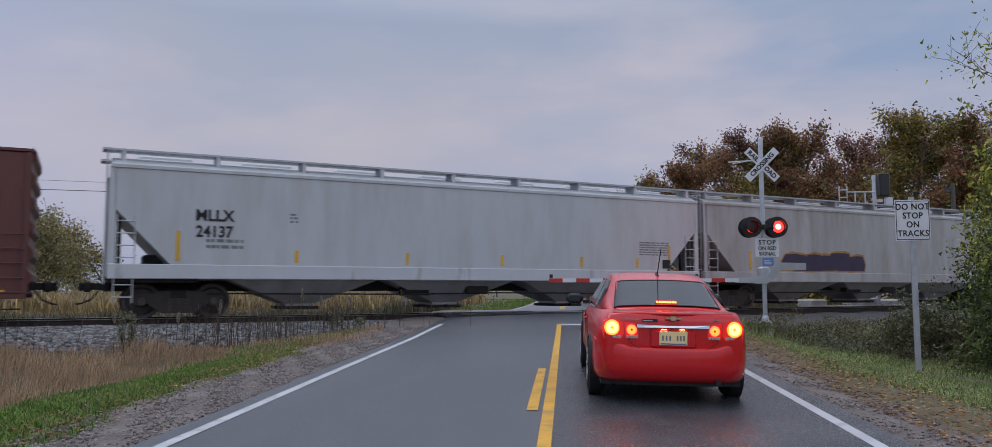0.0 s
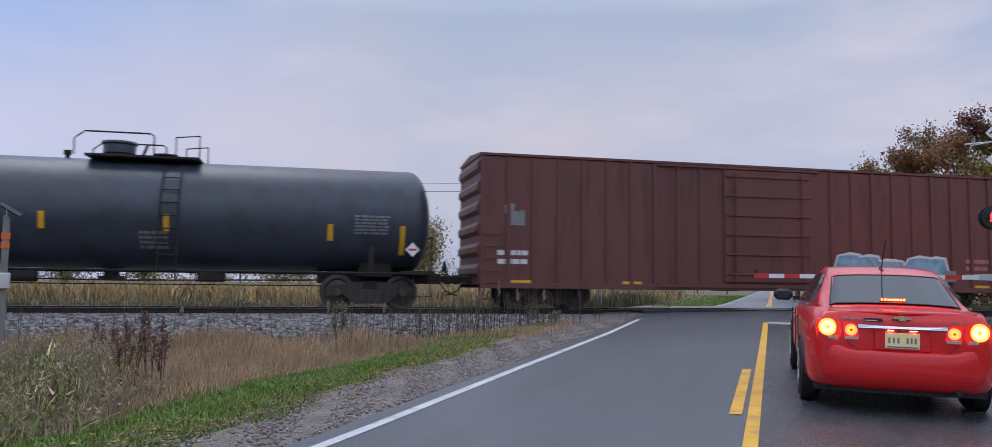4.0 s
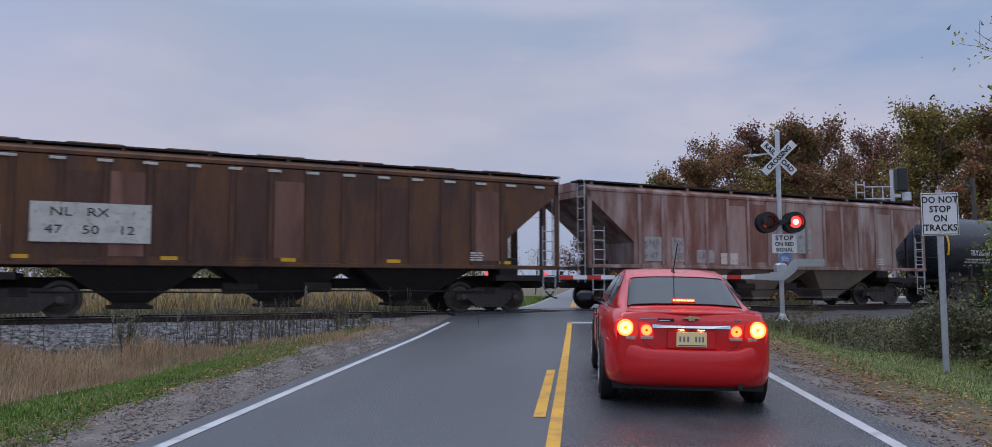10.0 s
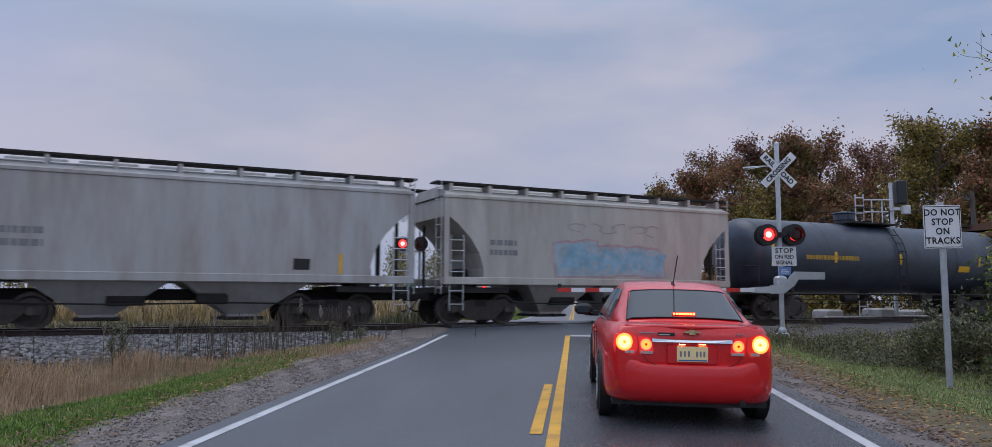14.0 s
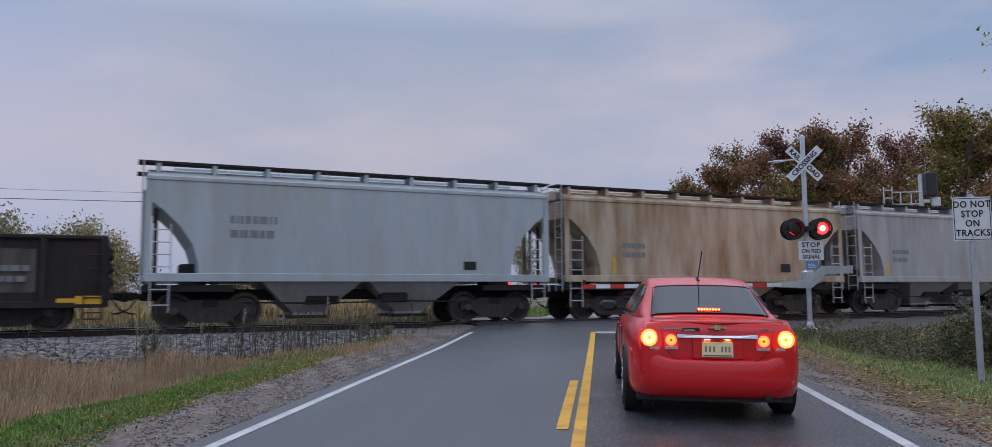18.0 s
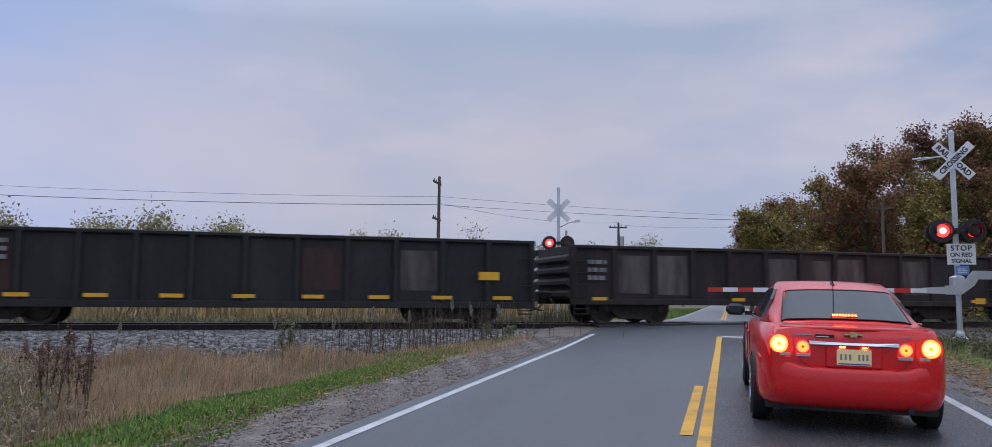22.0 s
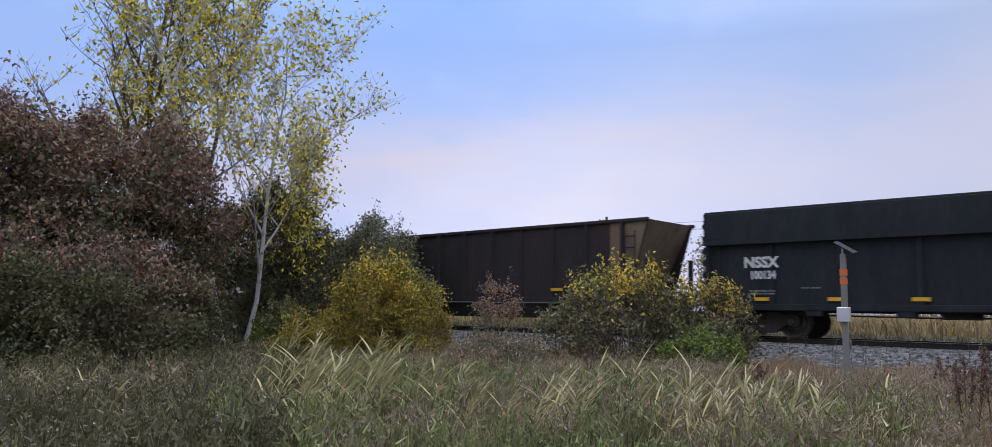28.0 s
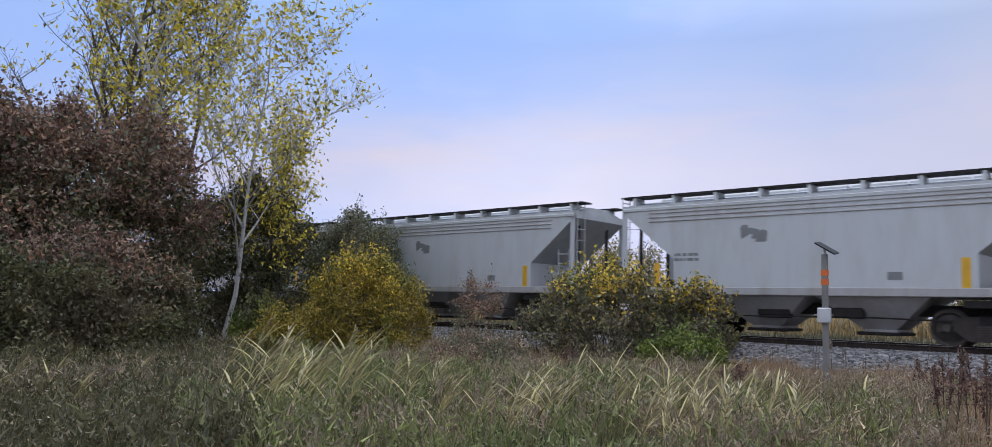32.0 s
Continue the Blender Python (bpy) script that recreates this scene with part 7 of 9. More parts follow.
chain = [pole_at[0], pole_at[1], pole_at[2], p0, pole_at[3]]
for a, b in zip(chain, chain[1:]):
    for off, z in ((-0.7, 8.35), (0.0, 7.85), (0.7, 7.95)):
        o = NV * off
        wire((a.x + o.x, a.y + o.y, z if a is not pole_at[3] else 8.4), (b.x + o.x, b.y + o.y, z if b is not pole_at[3] else 8.4), 0.5)
wire((-9.7, 74.5, 8.4), (-19.6, 52.9, 8.0), 0.5)
wire((-9.7, 74.5, 8.2), (11.9, 69.0, 8.6), 0.8)

way = tagged(new("wayside_signal"), "railway block signal on a mast with a white ladder platform", "railway signal")
way.matrix_world = pose(15.9, 41.9, 0.1, 0, 0, TH - 30)
part("mast", M().cyl((0, 0, 0), (0, 0, 7.1), 0.1, 12), ALU, way)
part("signal_head", M().box(0.2, 0.72, -0.25, 0.25, 6.0, 7.2, 0.06), BLACK, way, "black signal head with hoods")
part("bracket", M().box(0, 0.4, -0.05, 0.05, 5.7, 5.85).box(0.5, 0.9, -0.1, 0.1, 5.5, 5.95, 0.03), ALU, way)
rail_m = M()
for x in (-1.5, -1.1, -0.6, -0.1):
    rail_m.cyl((x, -0.3, 4.9), (x, -0.3, 6.2), 0.03, 6)
for z in (5.0, 5.6, 6.2):
    rail_m.cyl((-1.5, -0.3, z), (-0.1, -0.3, z), 0.03, 6)
rail_m.ladder(-1.9, -1.5, -0.3, 0.3, 6.5, 16, 0.03)
part("ladder_platform", rail_m, LADDER_W, way, "white painted ladder and railing")
ap = utility_pole(20.3, 43.0, 7.3, TH + 20)

for i, (s, p, w, h) in enumerate(((31.5, 4.6, 1.1, 0.5), (35.4, 4.8, 1.5, 0.55), (38.0, 5.0, 1.0, 0.45))):
    bl = part("concrete_block", M().box(-w / 2, w / 2, -0.5, 0.5, -0.3, h, 0.08), CONCRETE)
    bl.matrix_world = track_pose(s, p, 0.35) @ pose(0, 0, 0, 0, 3 * math.sin(i * 3), 8 * i)
    tagged(bl, "pale weathered concrete block beside the track", "block", "concrete blocks")
gr_rail = part("guard_beam", M().box(-4.5, 4.5, -0.08, 0.08, 0, 0.16, 0.02), CONCRETE)
gr_rail.matrix_world = track_pose(35, 3.9, 0.38)
tagged(gr_rail, "pale timber beam lying along the track", "beam")

# ---------------------------------------------------------------- plants
BARK = material("grey_bark", (0.12, 0.10, 0.085), 0.9, var=0.35, scale=3, fine=25, bump=0.5, stretch=(1, 1, 0.3))
BARK_PALE = material("pale_poplar_bark", (0.50, 0.49, 0.48), 0.85, var=0.25, scale=3, fine=25, bump=0.3, second=(0.10, 0.09, 0.08), amount=0.25)
STALK = material("dead_stalk", (0.10, 0.075, 0.055), 0.9, var=0.35, scale=3, fine=20)
L_OAK = leaf_material("oak_autumn_leaves", [(0.099, 0.092, 0.037), (0.185, 0.133, 0.045), (0.261, 0.120, 0.047), (0.230, 0.081, 0.053), (0.167, 0.133, 0.047)])
L_OAK_RED = leaf_material("russet_leaves", [(0.122, 0.043, 0.040), (0.183, 0.066, 0.052), (0.231, 0.120, 0.058), (0.097, 0.043, 0.040)])
L_OAK_GREEN = leaf_material("olive_leaves", [(0.098, 0.100, 0.029), (0.176, 0.153, 0.037), (0.275, 0.196, 0.043), (0.162, 0.125, 0.034)])
L_POPLAR = leaf_material("poplar_yellow_green_leaves", [(0.259, 0.298, 0.059), (0.515, 0.459, 0.070), (0.747, 0.595, 0.070), (0.362, 0.352, 0.070)])
L_DOGWOOD = leaf_material("dull_red_leaves", [(0.145, 0.144, 0.102), (0.272, 0.144, 0.120), (0.239, 0.202, 0.139), (0.353, 0.183, 0.120), (0.162, 0.183, 0.118)])
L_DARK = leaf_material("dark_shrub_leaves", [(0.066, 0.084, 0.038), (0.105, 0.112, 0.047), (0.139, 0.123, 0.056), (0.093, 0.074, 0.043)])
L_GOLD = leaf_material("golden_bush_leaves", [(0.131, 0.144, 0.033), (0.237, 0.205, 0.033), (0.355, 0.253, 0.033), (0.189, 0.156, 0.033)])
L_ORANGE = leaf_material("orange_yellow_leaves", [(0.207, 0.230, 0.049), (0.543, 0.402, 0.049), (0.671, 0.497, 0.066), (0.415, 0.267, 0.049)])
L_GREYGREEN = leaf_material("grey_green_leaves", [(0.121, 0.142, 0.092), (0.193, 0.203, 0.121), (0.162, 0.151, 0.101)])
L_VIB = leaf_material("viburnum_leaves", [(0.098, 0.108, 0.058), (0.163, 0.163, 0.078), (0.138, 0.114, 0.078), (0.212, 0.195, 0.081)])
L_BRIGHT = leaf_material("fresh_bramble_leaves", [(0.070, 0.119, 0.028), (0.140, 0.196, 0.042), (0.210, 0.238, 0.042)])
L_ROADSIDE = leaf_material("roadside_yellow_green_leaves", [(0.100, 0.128, 0.028), (0.223, 0.255, 0.042), (0.424, 0.383, 0.057), (0.156, 0.191, 0.038)])
L_ROADGREEN = leaf_material("roadside_dark_green_leaves", [(0.050, 0.075, 0.022), (0.085, 0.118, 0.030), (0.120, 0.150, 0.036), (0.070, 0.085, 0.030)])
L_FAR = leaf_material("far_tree_leaves", [(0.182, 0.185, 0.088), (0.320, 0.266, 0.107), (0.257, 0.226, 0.107), (0.149, 0.164, 0.088)])
G_VERGE = leaf_material("verge_grass_blades", [(0.070, 0.152, 0.024), (0.111, 0.209, 0.026), (0.150, 0.222, 0.045), (0.199, 0.209, 0.065)], 0.3)
G_WEED = leaf_material("weed_stems", [(0.146, 0.137, 0.070), (0.225, 0.187, 0.100), (0.125, 0.126, 0.060), (0.281, 0.219, 0.130), (0.157, 0.109, 0.070)], 0.4)
G_TAN = leaf_material("dry_tan_grass", [(0.321, 0.219, 0.125), (0.429, 0.307, 0.189), (0.385, 0.253, 0.158), (0.257, 0.176, 0.105)], 0.4)
G_REED = leaf_material("pale_reed_grass", [(0.337, 0.308, 0.131), (0.499, 0.414, 0.222), (0.276, 0.284, 0.105)], 0.4)
G_SEED = leaf_material("seed_heads", [(0.248, 0.208, 0.151), (0.410, 0.354, 0.266), (0.175, 0.134, 0.093), (0.323, 0.267, 0.173)], 0.4)
L_WEED = leaf_material("weed_foliage", [(0.120, 0.149, 0.053), (0.198, 0.238, 0.082), (0.158, 0.166, 0.072), (0.260, 0.299, 0.099), (0.134, 0.127, 0.062)], 0.3)
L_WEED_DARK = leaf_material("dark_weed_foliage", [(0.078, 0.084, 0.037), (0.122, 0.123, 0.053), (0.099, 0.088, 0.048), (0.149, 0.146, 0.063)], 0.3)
L_DEADWEED = leaf_material("withered_weed_foliage", [(0.261, 0.189, 0.139), (0.380, 0.278, 0.191), (0.189, 0.143, 0.106), (0.467, 0.369, 0.247)], 0.35)
G_TUFT = leaf_material("tuft_grass_blades", [(0.182, 0.203, 0.073), (0.295, 0.290, 0.113), (0.146, 0.173, 0.064), (0.375, 0.330, 0.142)], 0.35)
G_RIGHT = leaf_material("worn_verge_blades", [(0.150, 0.219, 0.066), (0.232, 0.306, 0.104), (0.282, 0.306, 0.123), (0.121, 0.200, 0.052)], 0.35)
G_PLUME = leaf_material("reed_plume", [(0.420, 0.370, 0.230), (0.560, 0.500, 0.330), (0.330, 0.300, 0.170)], 0.4)
G_RANK = leaf_material("rank_grass_blades", [(0.075, 0.080, 0.040), (0.130, 0.120, 0.065), (0.095, 0.100, 0.050), (0.170, 0.140, 0.085)], 0.35)
G_DOCK = leaf_material("dark_red_seed_heads", [(0.116, 0.068, 0.059), (0.193, 0.103, 0.083), (0.087, 0.065, 0.050)], 0.4)
G_CORN = leaf_material("ripe_corn_blades", [(0.335, 0.246, 0.128), (0.453, 0.344, 0.187), (0.256, 0.197, 0.098), (0.374, 0.266, 0.118)], 0.4)
G_LITTER = leaf_material("fallen_leaves", [(0.202, 0.097, 0.041), (0.302, 0.177, 0.066), (0.131, 0.062, 0.033), (0.363, 0.221, 0.082)], 0.45)


def unit(v):
    return v / np.maximum(np.linalg.norm(v, axis=1, keepdims=True), 1e-9)


def leaf_cloud(c, size, rng, ratio=0.62, hang=0.0):
    """Pointed leaves, each a small three-cornered blade, at centres c."""
    n = len(c)
    a = unit(rng.normal(size=(n, 3)) + np.array([0, 0, -hang]))
    b = unit(np.cross(a, rng.normal(size=(n, 3))))
    s = (size * rng.uniform(0.6, 1.35, n))[:, None]
    v = np.stack([c - a * s * 0.42 - b * s * ratio * 0.5, c - a * s * 0.42 + b * s * ratio * 0.5, c + a * s * 0.58], 1).reshape(-1, 3)
    return v, np.arange(3 * n).reshape(-1, 3)


def blade_cloud(base, h, w, rng, lean=0.25, wind=(0.0, 0.0)):
    """Grass blades, bent and tapering to a tip."""
    n = len(base)
    th = rng.uniform(0, 2 * math.pi, n)
    side = np.stack([np.cos(th), np.sin(th), np.zeros(n)], 1) * (w * rng.uniform(0.6, 1.4, n))[:, None] * 0.5
    d = rng.normal(size=(n, 2)) * lean + np.array(wind)
    mid = base + np.stack([d[:, 0] * h * 0.25, d[:, 1] * h * 0.25, h * 0.55], 1)
    tip = base + np.stack([d[:, 0] * h * 0.9, d[:, 1] * h * 0.9, h * np.clip(1 - 0.3 * np.hypot(d[:, 0], d[:, 1]), 0.4, 1)], 1)
    v = np.stack([base - side, base + side, mid + side * 0.8, mid - side * 0.8, tip], 1).reshape(-1, 3)
    i = np.arange(n) * 5
    f = np.concatenate([np.stack([i, i + 1, i + 2], 1), np.stack([i, i + 2, i + 3], 1), np.stack([i + 3, i + 2, i + 4], 1)])
    return v, f


def merge(*clouds):
    vs, fs, b = [], [], 0
    for v, f in clouds:
        vs.append(v)
        fs.append(f + b)
        b += len(v)
    return np.concatenate(vs), np.concatenate(fs)


def skeleton_of(rng, height, r0, spread, first=0.25, levels=3, kids=7, up=0.35, sway=0.12, ratio=0.5, start=(0, 0, 0)):
    """Limbs as (p, q, ra, rb) and the twig ends that carry leaves."""
    segs, ends = [], []

    def grow(p, d, length, r, level):
        n = 6 if level == 0 else 4
        pts = [np.array(p, float)]
        dd = np.array(d, float)
        for i in range(n):
            dd = dd + rng.normal(size=3) * sway + np.array([0, 0, up * (0.25 if level else 0.1)])
            dd /= np.linalg.norm(dd)
            pts.append(pts[-1] + dd * length / n)
        for i in range(n):
            ra, rb = r * (1 - 0.8 * i / n), r * (1 - 0.8 * (i + 1) / n)
            segs.append((pts[i], pts[i + 1], max(ra, 0.006), max(rb, 0.004)))
        if level >= levels:
            ends.extend(pts[1:])
            return
        if level == levels - 1:
            ends.extend(pts[n // 2:])
        k = kids if level == 0 else max(3, kids - 3)
        for j in range(k):
            t = first + (1 - first) * (j + rng.random() * 0.8) / k if level == 0 else 0.25 + 0.75 * (j + rng.random() * 0.6) / k
            t = min(t, 0.99)
            i = int(t * n)
            q = pts[i] + (pts[i + 1] - pts[i]) * (t * n - i)
            th = rng.uniform(0, 2 * math.pi) if level else j * 2.4 + rng.normal() * 0.4
            out = np.array([math.cos(th), math.sin(th), rng.uniform(0.1, 0.7)])
            nd = out * spread + dd * (1 - spread) * 0.9
            nd /= np.linalg.norm(nd)
            grow(q, nd, length * ratio * rng.uniform(0.75, 1.2) * (1.15 - 0.6 * t if level == 0 else 1), r * 0.55 * (1 - 0.5 * t), level + 1)

    grow(start, (0, 0, 1), height, r0, 0)
    return segs, np.array(ends)


def limb_mesh(name, segs, mat, seg=6):
    vs, fs, b = [], [], 0
    for p, q, ra, rb in segs:
        d = (q - p) / max(np.linalg.norm(q - p), 1e-9)
        a = np.cross(d, (0.3, 0.9, 0.2))
        a /= np.linalg.norm(a)
        c = np.cross(d, a)
        k = seg if ra > 0.04 else 3
        t = np.arange(k) * 2 * math.pi / k
        ring = np.outer(np.cos(t), a) + np.outer(np.sin(t), c)
        vs.append(np.concatenate([p + ring * ra, q + ring * rb]))
        i = np.arange(k)
        fs.append(np.stack([i, (i + 1) % k, (i + 1) % k + k, i + k], 1) + b)
        b += 2 * k
    return bulk(name, np.concatenate(vs), np.concatenate(fs), mat, True)


def tree(name, label, x, y, height, r0, leafmat, bark, seed, n_leaf, leaf, puff, category="tree", group="", z=None, lean=(0, 0), **kw):
    """Tapered trunk with limbs, and a crown of single leaves round its twigs."""
    rng = np.random.default_rng(seed)
    segs, ends = skeleton_of(rng, height, r0, **kw)
    ob = tagged(new(name), label, category, group)
    ob.matrix_world = pose(x, y, (float(ground_z(x, y)) if z is None else z) - 0.08, lean[0], lean[1], 0)
    part("trunk" if category == "tree" else "stem", limb_mesh("trunk", segs, bark), None, ob)
    c = ends[rng.integers(0, len(ends), n_leaf)] + rng.normal(size=(n_leaf, 3)) * puff
    c[:, 2] = np.maximum(c[:, 2], 0.1)
    part("crown" if category == "tree" else "foliage", bulk("crown", *leaf_cloud(c, leaf, rng), leafmat), None, ob)
    return ob


def bush(name, label, x, y, w, h, mats, seed, n_leaf, leaf, stems=9, group="", depth=None, lumps=9, z=None, low=0.12):
    """Many stems from one root, leaves in uneven lumps with gaps; a second colour on part of the lumps."""
    rng = np.random.default_rng(seed)
    ob = tagged(new(name), label, "bush", group)
    ob.matrix_world = pose(x, y, (float(ground_z(x, y)) if z is None else z) - 0.05)
    depth = depth or w
    segs, tips = [], []
    for i in range(stems):
        th = rng.uniform(0, 2 * math.pi)
        p = np.array([math.cos(th) * w * 0.12, math.sin(th) * depth * 0.12, 0])
        q = np.array([math.cos(th) * w * rng.uniform(0.1, 0.42), math.sin(th) * depth * rng.uniform(0.1, 0.42), h * rng.uniform(0.6, 0.98)])
        prev = p
        for k in range(1, 5):
            t = k / 4
            nxt = p + (q - p) * np.array([t ** 1.3, t ** 1.3, t]) + rng.normal(size=3) * 0.04 * h * 0.3
            segs.append((prev, nxt, 0.03 * (1.1 - t) * h ** 0.5, 0.03 * (0.95 - t) * h ** 0.5 + 0.004))
            if k > 1:
                for j in range(2):
                    tw = nxt + rng.normal(size=3) * np.array([w, depth, h]) * 0.11
                    segs.append((nxt, tw, 0.008, 0.004))
                    tips.append(tw)
            prev = nxt
    part("stem", limb_mesh("stem", segs, BARK), None, ob)
    cent = []
    for i in range(lumps):
        r, th = math.sqrt(rng.random()), rng.uniform(0, 2 * math.pi)
        zz = h * rng.uniform(low, 0.9)
        k = max(0.25, 1 - (zz / h) ** 2 * 0.75)
        cent.append((math.cos(th) * r * w * 0.46 * k, math.sin(th) * r * depth * 0.46 * k, zz))
    cent = np.array(cent + [tuple(t) for t in tips])
    pick = np.where(rng.random(n_leaf) < 0.72, rng.integers(0, lumps, n_leaf), rng.integers(lumps, len(cent), n_leaf))
    sg = np.where(pick < lumps, 0.135, 0.06)[:, None] * np.array([w, depth, h * 0.8])
    c = cent[pick] + rng.normal(size=(n_leaf, 3)) * sg
    c[:, 2] = np.abs(c[:, 2]) * np.where(c[:, 2] > h * 1.05, 0.9, 1)
    if len(mats) == 1:
        part("foliage", bulk("foliage", *leaf_cloud(c, leaf, rng), mats[0]), None, ob)
    else:
        key = c[:, 2] / h + 0.35 * np.sin(pick * 1.7) + rng.normal(size=n_leaf) * 0.12
        top = key > np.quantile(key, 0.55)
        part("foliage", bulk("foliage", *leaf_cloud(c[~top], leaf, rng), mats[0]), None, ob)
        part("turned_foliage", bulk("turned_foliage", *leaf_cloud(c[top], leaf, rng), mats[1]), None, ob, "leaves turned to autumn colour")
    return ob


def thicket(name, label, x, y, w, depth, h, mats, seed, n_leaf, leaf, lumps, lump=0.6, stems=20, split=0.6, group="", flat=2.4, inner=0.35):
    """A dense shrub: a rounded envelope filled with lumps of small leaves, over many stems; mats by height."""
    rng = np.random.default_rng(seed)
    ob = tagged(new(name), label, "bush", group)
    ob.matrix_world = pose(x, y, float(ground_z(x, y)) - 0.05)
    th = rng.uniform(0, 2 * math.pi, lumps)
    zz = rng.uniform(0.04, 1.0, lumps)
    env = (1 - zz ** flat) ** (1 / flat) * (0.86 + 0.14 * np.sin(3 * th + 5 * zz))
    r = env * rng.uniform(inner, 1.0, lumps) ** 0.6
    cent = np.stack([np.cos(th) * r * w * 0.5, np.sin(th) * r * depth * 0.5, zz * (h - lump * 0.7) * (1 + 0.07 * np.sin(2 * th + seed))], 1)
    segs = []
    for i in range(stems):
        c = cent[rng.integers(0, lumps)]
        p = np.array([c[0] * 0.35 + rng.normal() * 0.1, c[1] * 0.35 + rng.normal() * 0.1, 0])
        prev = p
        for k in range(1, 5):
            t = k / 4
            nxt = p + (c - p) * np.array([t ** 1.4, t ** 1.4, t]) + rng.normal(size=3) * 0.03 * h * (t < 1)
            segs.append((prev, nxt, 0.016 * (1.2 - t) * h ** 0.5, 0.016 * (0.97 - t) * h ** 0.5 + 0.003))
            prev = nxt
        for j in range(4):
            segs.append((prev, prev + rng.normal(size=3) * lump * np.array([0.6, 0.6, 0.8]), 0.006, 0.003))
    for i in range(lumps):
        c = cent[i]
        for j in range(2):
            segs.append((c - np.array([0, 0, lump * 0.6]), c + rng.normal(size=3) * lump * 0.6, 0.006, 0.003))
    shoots = [int(i) for i in np.argsort(cent[:, 2] / h + 0.5 * rng.random(lumps))[-lumps // 3:]]
    spray = []
    for i in shoots:
        tip = cent[i] + np.array([rng.normal() * 0.25, rng.normal() * 0.25, 1.0]) * lump * rng.uniform(1.0, 2.3)
        segs.append((cent[i], tip, 0.007, 0.003))
        spray.append(cent[i] + (tip - cent[i]) * rng.uniform(0.3, 1.05, 16)[:, None] + rng.normal(size=(16, 3)) * lump * 0.16)
    pick = rng.integers(0, lumps, n_leaf)
    rad = lump * rng.uniform(0.55, 1.3, lumps)[pick]
    d = unit(rng.normal(size=(n_leaf, 3))) * (rad * rng.random(n_leaf) ** 0.5)[:, None] * np.array([1.15, 1.15, 0.8])
    c = cent[pick] + d + rng.normal(size=(n_leaf, 3)) * lump * 0.25
    c, pick = np.concatenate([c, *spray]), np.concatenate([pick, np.repeat(shoots, 16)])
    n_leaf = len(c)
    tagged(part("stem", limb_mesh("stem", segs, BARK), None, ob), kind="stuff")
    c[:, 2] = np.abs(c[:, 2]) + 0.02
    if len(mats) == 1:
        part("foliage", bulk("foliage", *leaf_cloud(c, leaf, rng), mats[0]), None, ob)
    else:
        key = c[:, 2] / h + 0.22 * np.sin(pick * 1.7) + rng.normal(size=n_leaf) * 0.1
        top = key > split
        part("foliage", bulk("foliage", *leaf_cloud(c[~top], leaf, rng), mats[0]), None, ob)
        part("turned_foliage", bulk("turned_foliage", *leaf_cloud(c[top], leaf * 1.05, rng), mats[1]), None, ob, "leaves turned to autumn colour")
    return ob


# --- left group beside the track
POP = dict(first=0.28, levels=3, kids=13, up=0.5, sway=0.10, ratio=0.34, spread=0.6)
tree("poplar", "slender pale-barked poplar with thinning yellow-green leaves", -27.6, -1.75, 13.6, 0.13, L_POPLAR, BARK_PALE, 3, 1800, 0.16, 0.2, group="poplars", lean=(-2.5, 0), **{**POP, "first": 0.4, "kids": 11, "ratio": 0.26})
tree("poplar", "slender poplar with yellowing leaves and a leaning stem", -28.0, -1.2, 11.0, 0.09, L_POPLAR, BARK_PALE, 4, 3300, 0.16, 0.22, group="poplars", lean=(-13, 0), **{**POP, "ratio": 0.42, "first": 0.24, "spread": 0.7})
tree("poplar", "young poplar full of yellow-green leaves", -29.3, 0.6, 7.6, 0.06, L_POPLAR, BARK, 8, 3600, 0.15, 0.26, group="poplars", lean=(-8, 0), **{**POP, "first": 0.16, "ratio": 0.4})
tree("poplar", "tall poplar with sparse yellow-green crown", -31.0, -5.0, 15.6, 0.15, L_POPLAR, BARK, 5, 3400, 0.17, 0.24, group="poplars", lean=(-4, 0), **{**POP, "ratio": 0.40, "first": 0.34, "spread": 0.68})
tree("poplar", "tall thin poplar standing between its neighbours", -30.4, -3.0, 14.6, 0.11, L_POPLAR, BARK, 7, 3000, 0.16, 0.22, group="poplars", **{**POP, "ratio": 0.34, "first": 0.36})
tree("poplar", "tall poplar with green-yellow leaves behind the shrubs", -32.5, -8.0, 13.6, 0.15, L_POPLAR, BARK, 6, 2600, 0.17, 0.26, group="poplars", **{**POP, "ratio": 0.38})
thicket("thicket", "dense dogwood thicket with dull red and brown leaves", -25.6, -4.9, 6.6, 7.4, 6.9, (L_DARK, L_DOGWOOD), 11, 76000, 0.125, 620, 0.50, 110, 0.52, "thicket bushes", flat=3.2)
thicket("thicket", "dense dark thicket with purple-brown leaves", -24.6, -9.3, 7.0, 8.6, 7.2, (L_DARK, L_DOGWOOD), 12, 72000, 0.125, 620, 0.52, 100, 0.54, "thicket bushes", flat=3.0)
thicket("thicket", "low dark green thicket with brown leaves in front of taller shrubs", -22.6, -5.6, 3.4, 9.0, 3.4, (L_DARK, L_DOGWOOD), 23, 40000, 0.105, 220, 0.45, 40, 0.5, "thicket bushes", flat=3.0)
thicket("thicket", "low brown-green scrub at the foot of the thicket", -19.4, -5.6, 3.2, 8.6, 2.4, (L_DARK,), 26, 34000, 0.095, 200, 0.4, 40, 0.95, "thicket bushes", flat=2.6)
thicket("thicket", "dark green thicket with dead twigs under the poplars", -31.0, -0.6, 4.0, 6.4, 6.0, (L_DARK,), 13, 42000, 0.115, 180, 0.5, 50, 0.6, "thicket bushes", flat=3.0)
